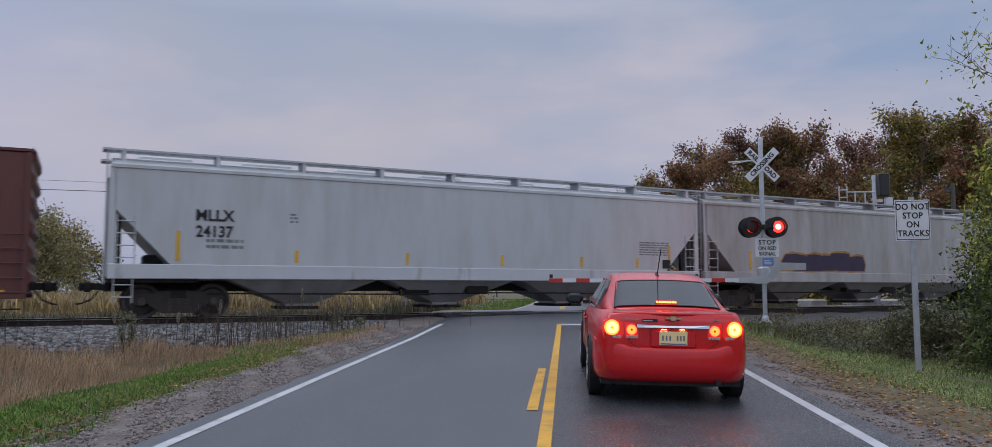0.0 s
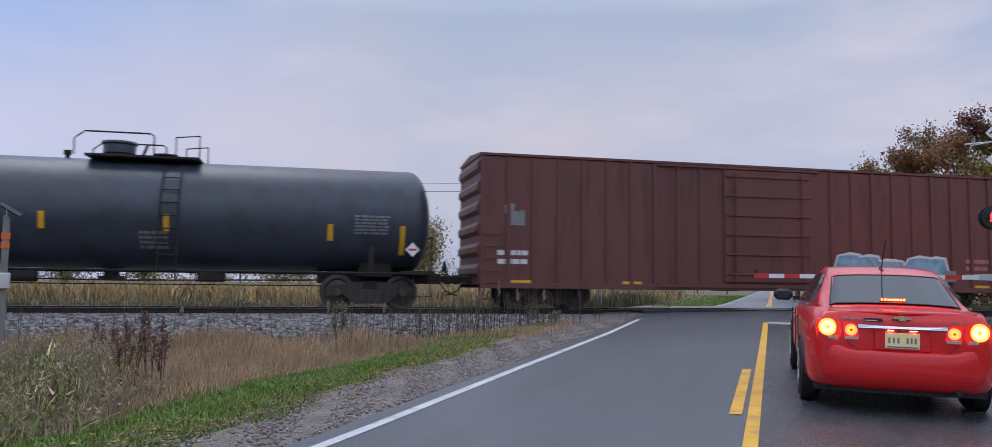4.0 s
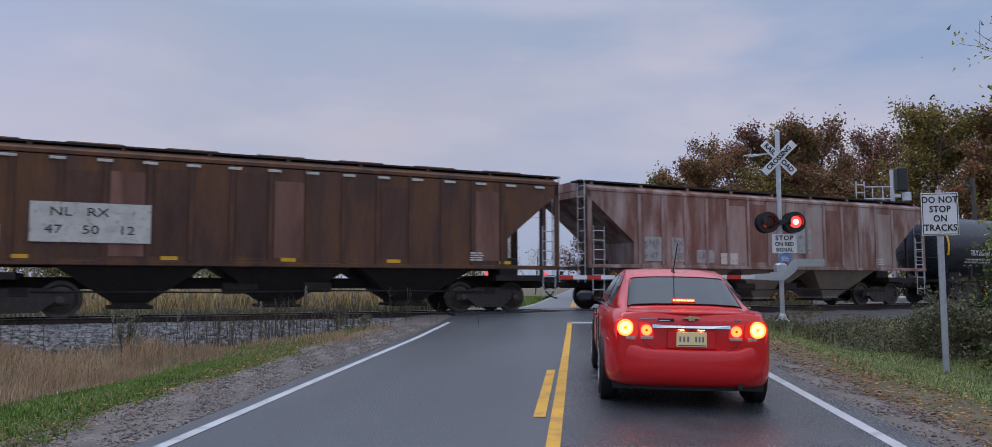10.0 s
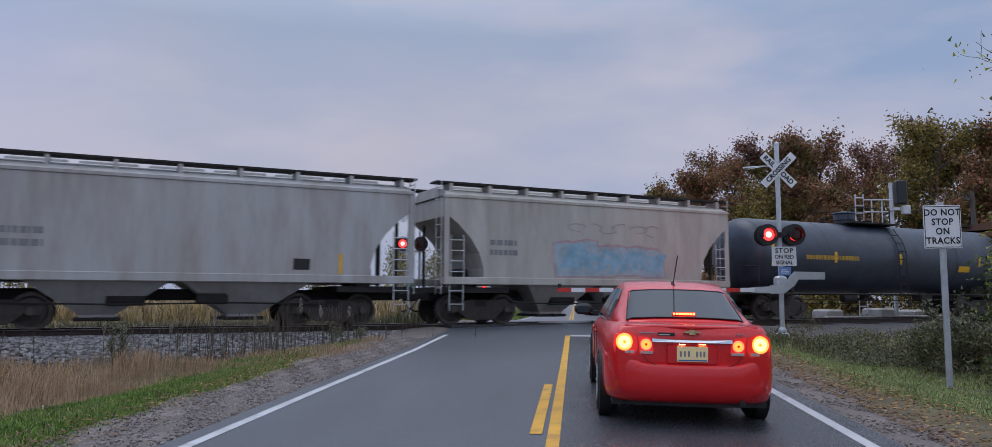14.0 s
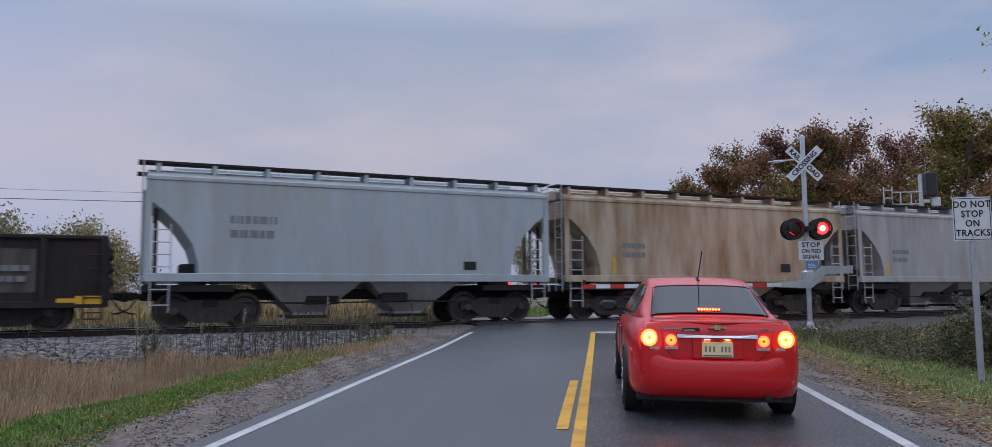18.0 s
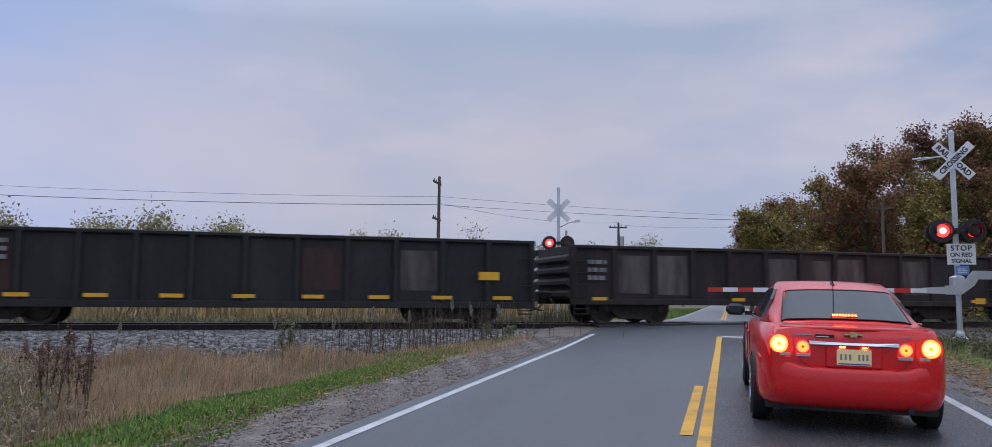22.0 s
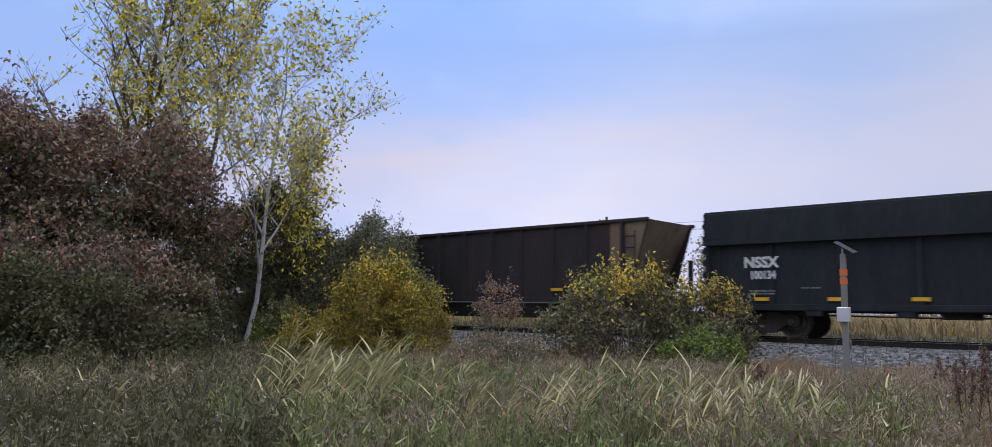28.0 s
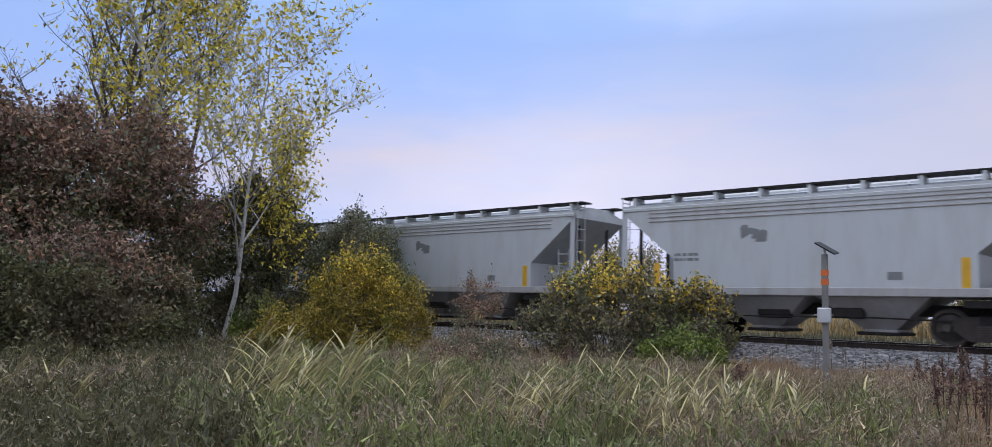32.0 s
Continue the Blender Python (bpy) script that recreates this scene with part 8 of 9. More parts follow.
thicket("thicket", "grey-green willow scrub beside the track", -32.5, 3.5, 4.4, 5.6, 4.9, (L_DARK, L_GREYGREEN), 14, 34000, 0.10, 150, 0.5, 30, 0.5, "thicket bushes")
thicket("thicket", "grey-green scrub with fine leaves", -28.4, 3.6, 3.2, 3.8, 3.7, (L_GREYGREEN, L_DARK), 15, 18000, 0.08, 90, 0.4, 30, 0.8, "thicket bushes")
thicket("golden_bush", "rounded golden-green bush turning orange on one side", -22.5, 2.75, 3.8, 4.5, 2.85, (L_GOLD, L_ORANGE), 16, 40000, 0.07, 260, 0.32, 40, 0.93, flat=2.2)
thicket("golden_bush", "low golden-green bush with russet base", -21.6, 0.9, 2.2, 3.0, 1.5, (L_GOLD,), 17, 12000, 0.065, 80, 0.26, 16)
thicket("shrub", "thin grey-brown shrub by the ballast", -21.8, 5.9, 1.5, 2.0, 2.3, (L_GREYGREEN, L_DOGWOOD), 18, 5000, 0.06, 40, 0.26, 24, 0.5)
thicket("shrub", "grey fluffy-headed shrub in the weeds", -18.5, 5.0, 2.0, 3.0, 1.0, (L_GREYGREEN, L_DEADWEED), 24, 9000, 0.05, 60, 0.22, 26, 0.7)
thicket("shrub", "russet low shrub in the weeds", -16.6, 4.0, 1.0, 1.5, 0.75, (L_DOGWOOD,), 25, 3000, 0.05, 26, 0.2, 12)
thicket("viburnum", "dark bush with bright yellow leaves on top", -20.0, 8.9, 3.6, 5.4, 2.55, (L_VIB, L_ORANGE), 19, 13000, 0.10, 170, 0.38, 90, 0.86, flat=2.6)
thicket("viburnum", "bush with bright yellow leaves at its tips", -19.3, 11.0, 2.2, 3.4, 2.2, (L_VIB, L_ORANGE), 20, 7000, 0.10, 80, 0.32, 44, 0.86, flat=2.4)
thicket("bramble", "low bright green bramble in the weeds", -17.4, 9.8, 2.0, 2.8, 1.1, (L_BRIGHT,), 21, 5200, 0.075, 46, 0.26, 14)
thicket("bramble", "low bright green bramble under the poplars", -24.6, 0.0, 1.8, 2.2, 1.7, (L_BRIGHT, L_DARK), 22, 4200, 0.09, 30, 0.33, 12, 0.8)

# --- right of the road
tree("roadside_tree", "overhanging roadside tree with yellow-green leaves", 9.8, 13.4, 6.2, 0.10, L_ROADSIDE, BARK, 31, 2600, 0.10, 0.3, first=0.2, levels=3, kids=9, up=0.3, sway=0.12, ratio=0.5, spread=0.7)
thicket("roadside_bush", "dense dark green roadside bush crowding the sign", 9.2, 15.0, 3.6, 3.6, 3.3, (L_ROADGREEN, L_ROADSIDE), 32, 24000, 0.09, 170, 0.42, 40, 0.8, flat=2.6)
thicket("roadside_bush", "yellow-green roadside bush on the bank", 10.8, 18.2, 4.2, 4.4, 5.6, (L_ROADGREEN, L_ROADSIDE), 33, 26000, 0.10, 190, 0.5, 40, 0.55, flat=2.6)
thicket("roadside_bush", "low dark scrub on the bank behind the sign", 8.3, 18.6, 2.6, 3.4, 1.3, (L_DARK, L_GREYGREEN), 35, 9000, 0.07, 80, 0.3, 30, 0.8)
bush("roadside_bush", "tall olive bush by the track", 15.5, 21.5, 4.5, 5.0, (L_ROADSIDE,), 34, 9000, 0.10, 12, lumps=18)
for i, (x, y, w, h) in enumerate(((6.3, 24.6, 1.8, 0.75), (8.0, 24.0, 2.2, 0.8), (9.8, 23.4, 2.2, 0.9), (7.6, 20.6, 2.4, 0.8), (8.8, 19.0, 2.4, 1.0), (5.3, 22.2, 0.8, 0.42), (6.3, 22.0, 1.1, 0.5), (7.3, 22.6, 1.3, 0.55))):
    bush("bank_shrub", "low grey-green shrub on the bank by the signal", x, y, w, h, (L_GREYGREEN, L_DARK), 40 + i, 2600, 0.06, 6, "bank shrubs", lumps=10)

# --- wood behind the track
WOOD = [(4.5, 92, 11, L_OAK_GREEN), (9.5, 88, 13, L_OAK_GREEN), (14, 84, 15.5, L_OAK), (19, 80, 17, L_OAK_GREEN), (23, 84, 18, L_OAK_RED), (27.5, 80, 17.5, L_OAK), (31, 74, 16.5, L_OAK_GREEN), (36, 70, 16, L_OAK), (29, 90, 20, L_OAK_RED), (35, 84, 18, L_OAK_RED), (41, 66, 15, L_OAK_RED), (14.5, 98, 15, L_OAK), (21, 96, 18, L_OAK), (44, 76, 17, L_OAK), (2.8, 104, 11, L_OAK_RED), (8, 104, 13.5, L_OAK), (24, 71, 11, L_OAK), (18, 73, 9, L_OAK_GREEN), (33, 63, 10, L_OAK)]
for i, (x, y, h, mt) in enumerate(WOOD):
    tree("oak", {L_OAK: "broad oak with brown and olive autumn leaves", L_OAK_RED: "broad oak with dark russet leaves", L_OAK_GREEN: "broad oak with olive and yellowing leaves"}[mt], x, y, h * 0.93, 0.32, mt, BARK, 60 + i, 17000, 0.27, 0.4, group="oaks of the wood", first=0.18, levels=2, kids=13, up=0.25, sway=0.12, ratio=0.42, spread=0.75)
for i in range(16):
    x, y = 6 + i * 2.9, 79 - i * 1.7 + 3 * math.sin(i * 2.3)
    bush("wood_edge_bush", "olive bush at the edge of the wood", x, y, 5.5, 5.0 + 2 * math.sin(i * 1.9), (L_OAK_GREEN if i % 2 else L_OAK,), 90 + i, 2200, 0.34, 7, "wood edge bushes", lumps=12, low=0.02)

# --- far trees past the fields
far_rng = np.random.default_rng(77)
FAR = [(-90, 93, 11.5), (-96, 88, 10), (-85, 98, 10.5), (-78, 104, 11), (-72, 107, 12), (-66, 110, 12.5), (-58, 116, 11), (-52, 119, 10.5), (-46, 100, 9.5), (-40, 122, 9.0), (-34, 106, 11.5), (-28, 125, 10.5), (-23, 130, 9.5), (-13, 150, 12), (-8, 152, 9), (-19, 146, 9.5), (-104, 70, 10.5), (-112, 58, 11), (-118, 42, 10.5), (-122, 28, 11), (-126, 10, 11), (-100, 80, 9.0), (-62, 96, 7), (-50, 106, 7.5), (-110, 30, 9)]
for i, (x, y, h) in enumerate(FAR):
    tree("field_tree", "thin autumn tree on the far side of the field", x, y, h * 0.9, 0.16, L_FAR if i % 5 else L_OAK_GREEN, BARK, 120 + i, 2600 if i not in (10, 14) else 260, 0.36, 0.8, group="far field trees", first=0.15, levels=2, kids=9, up=0.5, sway=0.1, ratio=0.36, spread=0.6)
for i, (x, y, h) in enumerate(((-58, 62, 8.5), (-53, 66, 9.5), (-63, 57, 9), (-68, 50, 8.5), (-49, 71, 8.5), (-74, 44, 9.0), (-80, 36, 8.5))):
    tree("field_tree", "full yellow-green tree behind the corn", x, y, h * 0.84, 0.14, L_FAR, BARK, 180 + i, 6500, 0.28, 0.85, group="far field trees", first=0.1, levels=2, kids=11, up=0.4, sway=0.1, ratio=0.38, spread=0.65)
vs = []
for i in range(260):
    s = -230 + i * 1.15 + far_rng.normal() * 0.4
    vs.append((s, 70 + far_rng.normal() * 4, far_rng.uniform(2.2, 5.0)))
cent = np.array([[*track_point(s, p, 0)[:2], h] for s, p, h in vs])
cent = cent[(cent[:, 0] < -9)]
n = len(cent) * 45
pk = far_rng.integers(0, len(cent), n)
c = np.stack([cent[pk, 0] + far_rng.normal(size=n) * 1.1, cent[pk, 1] + far_rng.normal(size=n) * 1.1, np.abs(far_rng.normal(size=n)) * cent[pk, 2] * 0.45], 1)
tagged(new("far_hedge", bulk("far_hedge", *leaf_cloud(c, 0.42, far_rng), L_FAR)), "straggling hedge and scrub along the far field edge", "hedge", kind="stuff")


def spruce(x, y, h, seed):
    rng = np.random.default_rng(seed)
    ob = tagged(new("spruce"), "small dark spruce beyond the field", "tree", "spruces")
    ob.matrix_world = pose(x, y, float(ground_z(x, y)))
    part("trunk", M().cyl((0, 0, 0), (0, 0, h), 0.1, 6, 0.01), BARK, ob)
    n = 900
    t = rng.random(n) ** 1.4
    r = (1 - t) * h * 0.3 * np.sqrt(rng.random(n))
    th = rng.uniform(0, 6.283, n)
    part("crown", bulk("crown", *leaf_cloud(np.stack([r * np.cos(th), r * np.sin(th), 0.3 + t * (h - 0.3)], 1), 0.3, rng), L_SPRUCE), None, ob)


L_SPRUCE = leaf_material("spruce_needles", [(0.016, 0.026, 0.018), (0.03, 0.042, 0.03)])
for i, (x, y) in enumerate(((-46, 84), (-43.5, 86), (-41.5, 87), (-49, 82), (-38, 90))):
    spruce(x, y, 3.6 + 0.8 * math.sin(i * 2.2), 150 + i)

# --- corn field beyond the track
cr = np.random.default_rng(5)
rows = []
for r in range(14):
    p = 30 + r * 0.76 * 2.2
    s = np.arange(-150, 40, 0.32) + cr.normal(size=594) * 0.05
    xy = np.array([track_point(a, p, 0)[:2] for a in s])
    rows.append(xy[(xy[:, 0] < -8.5)])
xy = np.concatenate(rows)
xy = np.repeat(xy, 5, 0) + cr.normal(size=(len(xy) * 5, 2)) * 0.12
b = np.stack([xy[:, 0], xy[:, 1], ground_z(xy[:, 0], xy[:, 1]) + cr.uniform(0, 0.5, len(xy))], 1)
tagged(new("corn_field", bulk("corn_field", *blade_cloud(b, cr.uniform(0.8, 1.5, len(b)), 0.11, cr, 0.45), G_CORN)), "ripe tan standing corn beyond the track", "corn", kind="stuff")


# --- grasses and weeds
def scatter(rng, n, x0, x1, y0, y1, keep):
    x, y = rng.uniform(x0, x1, n), rng.uniform(y0, y1, n)
    p = -math.sin(radians(TH)) * x + math.cos(radians(TH)) * y - DD
    k = keep(x, y, p)
    return np.stack([x[k], y[k], ground_z(x[k], y[k])], 1), p[k]


gr = np.random.default_rng(21)
edge_in = lambda y: -4.42 - 0.06 * np.clip(y - 6, 0, 16) - 0.12 * np.sin(y * 0.9) - 0.07 * np.sin(y * 2.7)
edge_out = lambda y: -np.interp(y, (-6, 0, 3.5, 6, 9.5, 14, 18, 21), (5.6, 5.5, 5.8, 6.15, 6.8, 7.2, 7.0, 6.6)) - 0.1 * np.sin(y * 0.9) - 0.06 * np.sin(y * 2.3)
a, _ = scatter(gr, 170000, -9, -4.3, -6, 21, lambda x, y, p: (x < edge_in(y) + gr.normal(size=len(x)) * 0.12) & (x > edge_out(y) - np.abs(gr.normal(size=len(x))) * 0.3) & (p < -2.6) & (gr.random(len(x)) < 0.55 + 0.45 * np.sin(x * 3.1 + y * 1.3) ** 2))
v1 = blade_cloud(a, gr.uniform(0.03, 0.095, len(a)), 0.013, gr, 0.6)
a, _ = scatter(gr, 150000, 3.2, 8.5, -6, 24, lambda x, y, p: (x > 3.9 + 0.25 * np.sin(y * 0.9) + 0.1 * np.sin(y * 3.1) + np.abs(gr.normal(size=len(x))) * 0.5) & (p < -2.9) & (gr.random(len(x)) < 0.25 + 0.6 * np.sin(x * 1.9 + y * 0.8) ** 2))
v2 = blade_cloud(a, gr.uniform(0.03, 0.11, len(a)), 0.016, gr, 0.6)
tagged(new("verge_grass", bulk("verge_grass", *v1, G_VERGE)), "short green roadside grass between road and weeds", "grass", kind="stuff")
tagged(new("verge_grass", bulk("verge_grass", *v2, G_RIGHT)), "pale worn grass on the verge by the sign", "grass", kind="stuff")

# weeds grow in clumps of a few kinds, with dark gaps between them
weedzone = lambda x, y, p: (x < edge_out(y) + 0.15 * gr.normal(size=len(x))) & (p < -6.2 + 0.6 * np.sin(x * 0.8)) & (np.hypot(x, y) > 5.5) & (x < -1.0 * y + 0.4 * np.sin(y * 2) + 0.25 * gr.normal(size=len(x)))
cl, cp = scatter(gr, 14500, -32, -5.4, -16, 16, lambda x, y, p: weedzone(x, y, p) & (gr.random(len(x)) < np.clip(12 / np.hypot(x, y), 0.25, 1.0) ** 1.4))
mound = 0.5 + 0.3 * np.sin(cl[:, 0] * 2.3 + 1.3 * np.sin(cl[:, 1] * 1.1)) * np.cos(cl[:, 1] * 2.6 + np.sin(cl[:, 0] * 1.7)) + 0.22 * np.sin(cl[:, 0] * 0.8 + 1) * np.cos(cl[:, 1] * 0.9)
keep = gr.random(len(cl)) < np.clip(mound * 1.7 - 0.12, 0.08, 1)
cl, cp, mound = cl[keep], cp[keep], mound[keep]
tall = np.clip(0.22 + 0.44 * mound + gr.normal(size=len(cl)) * 0.10, 0.14, 0.9)
tall *= np.clip(0.35 + (edge_out(cl[:, 1]) - cl[:, 0]) * 0.45, 0.35, 1.0) * np.clip(0.4 + (-cp - 5.5) * 0.3, 0.4, 1.0)
mood = np.sin(cl[:, 0] * 0.7 + 2 * np.sin(cl[:, 1] * 0.5)) + 0.5 * np.sin(cl[:, 1] * 1.9 + cl[:, 0]) + gr.normal(size=len(cl)) * 0.6 + np.clip((cl[:, 1] - 4) * 0.25, -1, 1.6)
leafy, drying = mood < 0.5, mood > 0.1


def forbs(sel, stems, leaves, heads):
    """Leafy upright stems with drooping seed heads, round the chosen clump centres."""
    k = np.repeat(np.where(sel)[0], stems)
    n = len(k)
    base = cl[k] + np.stack([gr.normal(size=n) * 0.13, gr.normal(size=n) * 0.13, np.zeros(n)], 1)
    h = tall[k] * gr.uniform(0.65, 1.15, n)
    lean = np.stack([gr.normal(size=n) * 0.12, 0.08 + gr.normal(size=n) * 0.12, np.ones(n)], 1)
    t = gr.random((n, leaves)) * 0.85 + 0.15
    c = (base[:, None] + lean[:, None] * (h[:, None] * t)[:, :, None]).reshape(-1, 3) + gr.normal(size=(n * leaves, 3)) * np.array([0.035, 0.035, 0.02])
    t2 = gr.random((n, heads))
    d = (base[:, None] + lean[:, None] * (h[:, None] * (0.82 + 0.2 * t2))[:, :, None]).reshape(-1, 3)
    d += np.stack([gr.normal(size=n * heads) * 0.025, (t2.ravel() ** 2) * 0.09 + gr.normal(size=n * heads) * 0.025, gr.normal(size=n * heads) * 0.015], 1)
    return c, d, base, h


c, d, b0, h0 = forbs(leafy, 6, 15, 7)
# leaves left of a wavy line take a darker set of weed colours
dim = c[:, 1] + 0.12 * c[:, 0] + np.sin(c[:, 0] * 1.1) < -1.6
tagged(new("weed_leaves", bulk("weed_leaves", *leaf_cloud(c[~dim], 0.13, gr, 0.17, -1.8), L_WEED)), "narrow olive and grey-green weed leaves", "weeds", kind="stuff")
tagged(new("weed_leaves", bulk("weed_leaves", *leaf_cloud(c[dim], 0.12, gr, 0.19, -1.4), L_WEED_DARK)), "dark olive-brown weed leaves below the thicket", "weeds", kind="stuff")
c2, d2, b1, h1 = forbs(drying, 6, 7, 10)
tagged(new("dead_weed_leaves", bulk("dead_weed_leaves", *leaf_cloud(c2, 0.12, gr, 0.15, -1.8), L_DEADWEED)), "withered brown weed leaves", "weeds", kind="stuff")
tagged(new("weed_heads", bulk("weed_heads", *leaf_cloud(np.concatenate([d[::3], d2[::2]]), 0.036, gr, 0.5, -0.6), G_SEED)), "fluffy pale seed heads of the weeds", "weeds", kind="stuff")
ab, hb = np.concatenate([b0, b1]), np.concatenate([h0, h1])
tagged(new("weeds", bulk("weeds", *blade_cloud(ab, hb, 0.009, gr, 0.16, (0.0, 0.08)), G_WEED)), "tangled grey-brown roadside weed stems", "weeds", kind="stuff")
k = np.repeat(np.where((cl[:, 1] > -0.5) & (gr.random(len(cl)) < 0.5))[0], 20)
b = cl[k] + np.stack([gr.normal(size=len(k)) * 0.12, gr.normal(size=len(k)) * 0.12, np.zeros(len(k))], 1)
tagged(new("tuft_grass", bulk("tuft_grass", *blade_cloud(b, tall[k] * gr.uniform(0.5, 1.05, len(k)), 0.012, gr, 0.2, (0.0, 0.35)), G_TUFT)), "pale green grass tufts bent over by the wind", "grass", kind="stuff")

a, p = scatter(gr, 230000, -32, -3.6, 2, 22, lambda x, y, p: ((p > -7.6 + 0.8 * np.sin(x * 0.7)) | ((x > -1.08 * y + 0.4 * np.sin(y * 2)) & (x < edge_out(y) + 0.2))) & (p < -3.3 + 0.25 * np.sin(x * 1.9)) & (x < -4.5 - 0.2 * np.sin(y)) & (gr.random(len(x)) < 0.45 + 0.5 * np.sin(x * 2.3 + y) ** 2))
hh = np.clip(0.30 + 0.12 * np.sin(a[:, 0] * 1.3 + a[:, 1] * 2) + gr.normal(size=len(a)) * 0.09, 0.1, 0.65) * np.clip(-p - 2.4, 0.3, 1) * np.clip(0.45 + (edge_out(a[:, 1]) - a[:, 0]) * 0.4, 0.4, 1.0)
tagged(new("dry_grass", bulk("dry_grass", *blade_cloud(a, hh, 0.010, gr, 0.3, (0.05, 0.1)), G_TAN)), "dry tan grass along the foot of the ballast", "grass", kind="stuff")
fs, fp = gr.uniform(-75, 45, 62000), 4.2 + 9 * gr.random(62000) ** 1.3
fx, fy = math.cos(radians(TH)) * fs - math.sin(radians(TH)) * (DD + fp), math.sin(radians(TH)) * fs + math.cos(radians(TH)) * (DD + fp)
k = (fx < -4.9) | (fx > 4.2)
a = np.stack([fx[k], fy[k], ground_z(fx[k], fy[k])], 1)
tagged(new("far_grass", bulk("far_grass", *blade_cloud(a, gr.uniform(0.3, 0.95, len(a)), 0.035, gr, 0.3), G_RANK)), "rank grass between the track and the field", "grass", kind="stuff")
a, p = scatter(gr, 60000, -12, 9, 32, 120, lambda x, y, p: (p > 5.0) & ((x < -3.7) | (x > 3.0)) & (gr.random(len(x)) < np.exp(-np.maximum(0, np.abs(x + 0.35) - 3.4) / 2.6)))
tagged(new("verge_grass", bulk("verge_grass", *blade_cloud(a, gr.uniform(0.08, 0.25, len(a)), 0.05, gr, 0.4), G_VERGE)), "green verge of the road beyond the track", "grass", kind="stuff")
a, p = scatter(gr, 26000, 3.6, 26, 14, 40, lambda x, y, p: (p < -2.9) & (p > -8.5) & (x > 4.2))
tagged(new("bank_grass", bulk("bank_grass", *blade_cloud(a, gr.uniform(0.15, 0.5, len(a)), 0.016, gr, 0.3), G_TUFT)), "grey-green rough grass on the bank by the signal", "grass", kind="stuff")
a, p = scatter(gr, 70000, 3.2, 9, -6, 23, lambda x, y, p: (p < -2.9) & (gr.random(len(x)) < np.clip(1.15 - (x - 3.3) * 0.75, 0.05, 1)))
b, p = scatter(gr, 12000, -6.2, -3.7, -6, 19, lambda x, y, p: gr.random(len(x)) < np.exp(-((x + 4.75 + 0.05 * np.clip(y - 6, 0, 16)) / 0.42) ** 2))
c = np.concatenate([a, b]) + np.array([0, 0, 0.05])
v, f = leaf_cloud(c, 0.055, gr, 0.8)
v = v.reshape(-1, 3, 3)
v[:, :, 2] = c[:, None, 2] + (v[:, :, 2] - c[:, None, 2]) * 0.25
tagged(new("fallen_leaves", bulk("fallen_leaves", v.reshape(-1, 3), f, G_LITTER)), "brown and yellow fallen leaves on verge and shoulder", "leaves", kind="stuff")


def ribbon_leaf(p, d, length, width, droop, v, f, up=0.6, n=5):
    """A long curved grass leaf, widest at a third and pointed, from p towards d."""
    side = np.array([-d[1], d[0], 0.0]) * width * 0.5
    b = len(v)
    for i in range(n + 1):
        t = i / n
        c = p + np.array([d[0], d[1], 0]) * length * t * (0.75 + 0.25 * t) + np.array([0, 0, length * (up * t - droop * t * t)])
        k = max(0.06, math.sin(math.pi * min(1, 0.22 + 0.78 * t)))
        v += [c - side * k + np.array([0, 0, 0.006 * k]), c + side * k]
    f += [(b + 2 * i, b + 2 * i + 1, b + 2 * i + 3, b + 2 * i + 2) for i in range(n)]


def reed(x, y, h, seed, wind=0.5):
    """One tall reed grass: bent stem, long arching leaves and a one-sided feathery plume."""
    rng = np.random.default_rng(seed)
    ob = tagged(new("reed"), "tall pale reed grass with a nodding plume", "reed", "reeds")
    ob.matrix_world = pose(x, y, float(ground_z(x, y)))
    th = 1.45 + rng.normal() * 0.35
    d = np.array([math.cos(th), math.sin(th)])
    pts = [np.array([d[0] * wind * h * 0.5 * t ** 2.0, d[1] * wind * h * 0.5 * t ** 2.0, h * (t - 0.10 * t ** 3)]) for t in np.linspace(0, 1, 9)]
    at = lambda t: pts[min(7, int(t * 8))] + (pts[min(7, int(t * 8)) + 1] - pts[min(7, int(t * 8))]) * (t * 8 - min(7, int(t * 8)))
    part("stem", limb_mesh("stem", [(p, q, 0.008, 0.005) for p, q in zip(pts, pts[1:])], G_REED), None, ob)
    v, f = [], []
    for i in range(8):
        a = th + rng.normal() * 0.5 + (0 if rng.random() < 0.8 else 3.0)
        ribbon_leaf(at(0.12 + 0.62 * i / 7), (math.cos(a), math.sin(a)), rng.uniform(0.28, 0.5) * (0.55 + 0.4 * h), 0.026, rng.uniform(0.05, 0.35), v, f, rng.uniform(0.7, 1.3))
    part("foliage", bulk("foliage", np.array(v), np.array(f), G_REED), None, ob)
    v, f = [], []
    for i in range(30):
        t = 0.58 + 0.42 * (i + rng.random()) / 30
        a = th + rng.normal() * 0.55
        ribbon_leaf(at(t), (math.cos(a), math.sin(a)), rng.uniform(0.09, 0.2) * (1.15 - 0.5 * t), 0.012, rng.uniform(0.0, 0.3), v, f, rng.uniform(0.5, 1.2), 3)
    tagged(part("plume", bulk("plume", np.array(v), np.array(f), G_PLUME), None, ob), kind="stuff")


rr = random.Random(8)
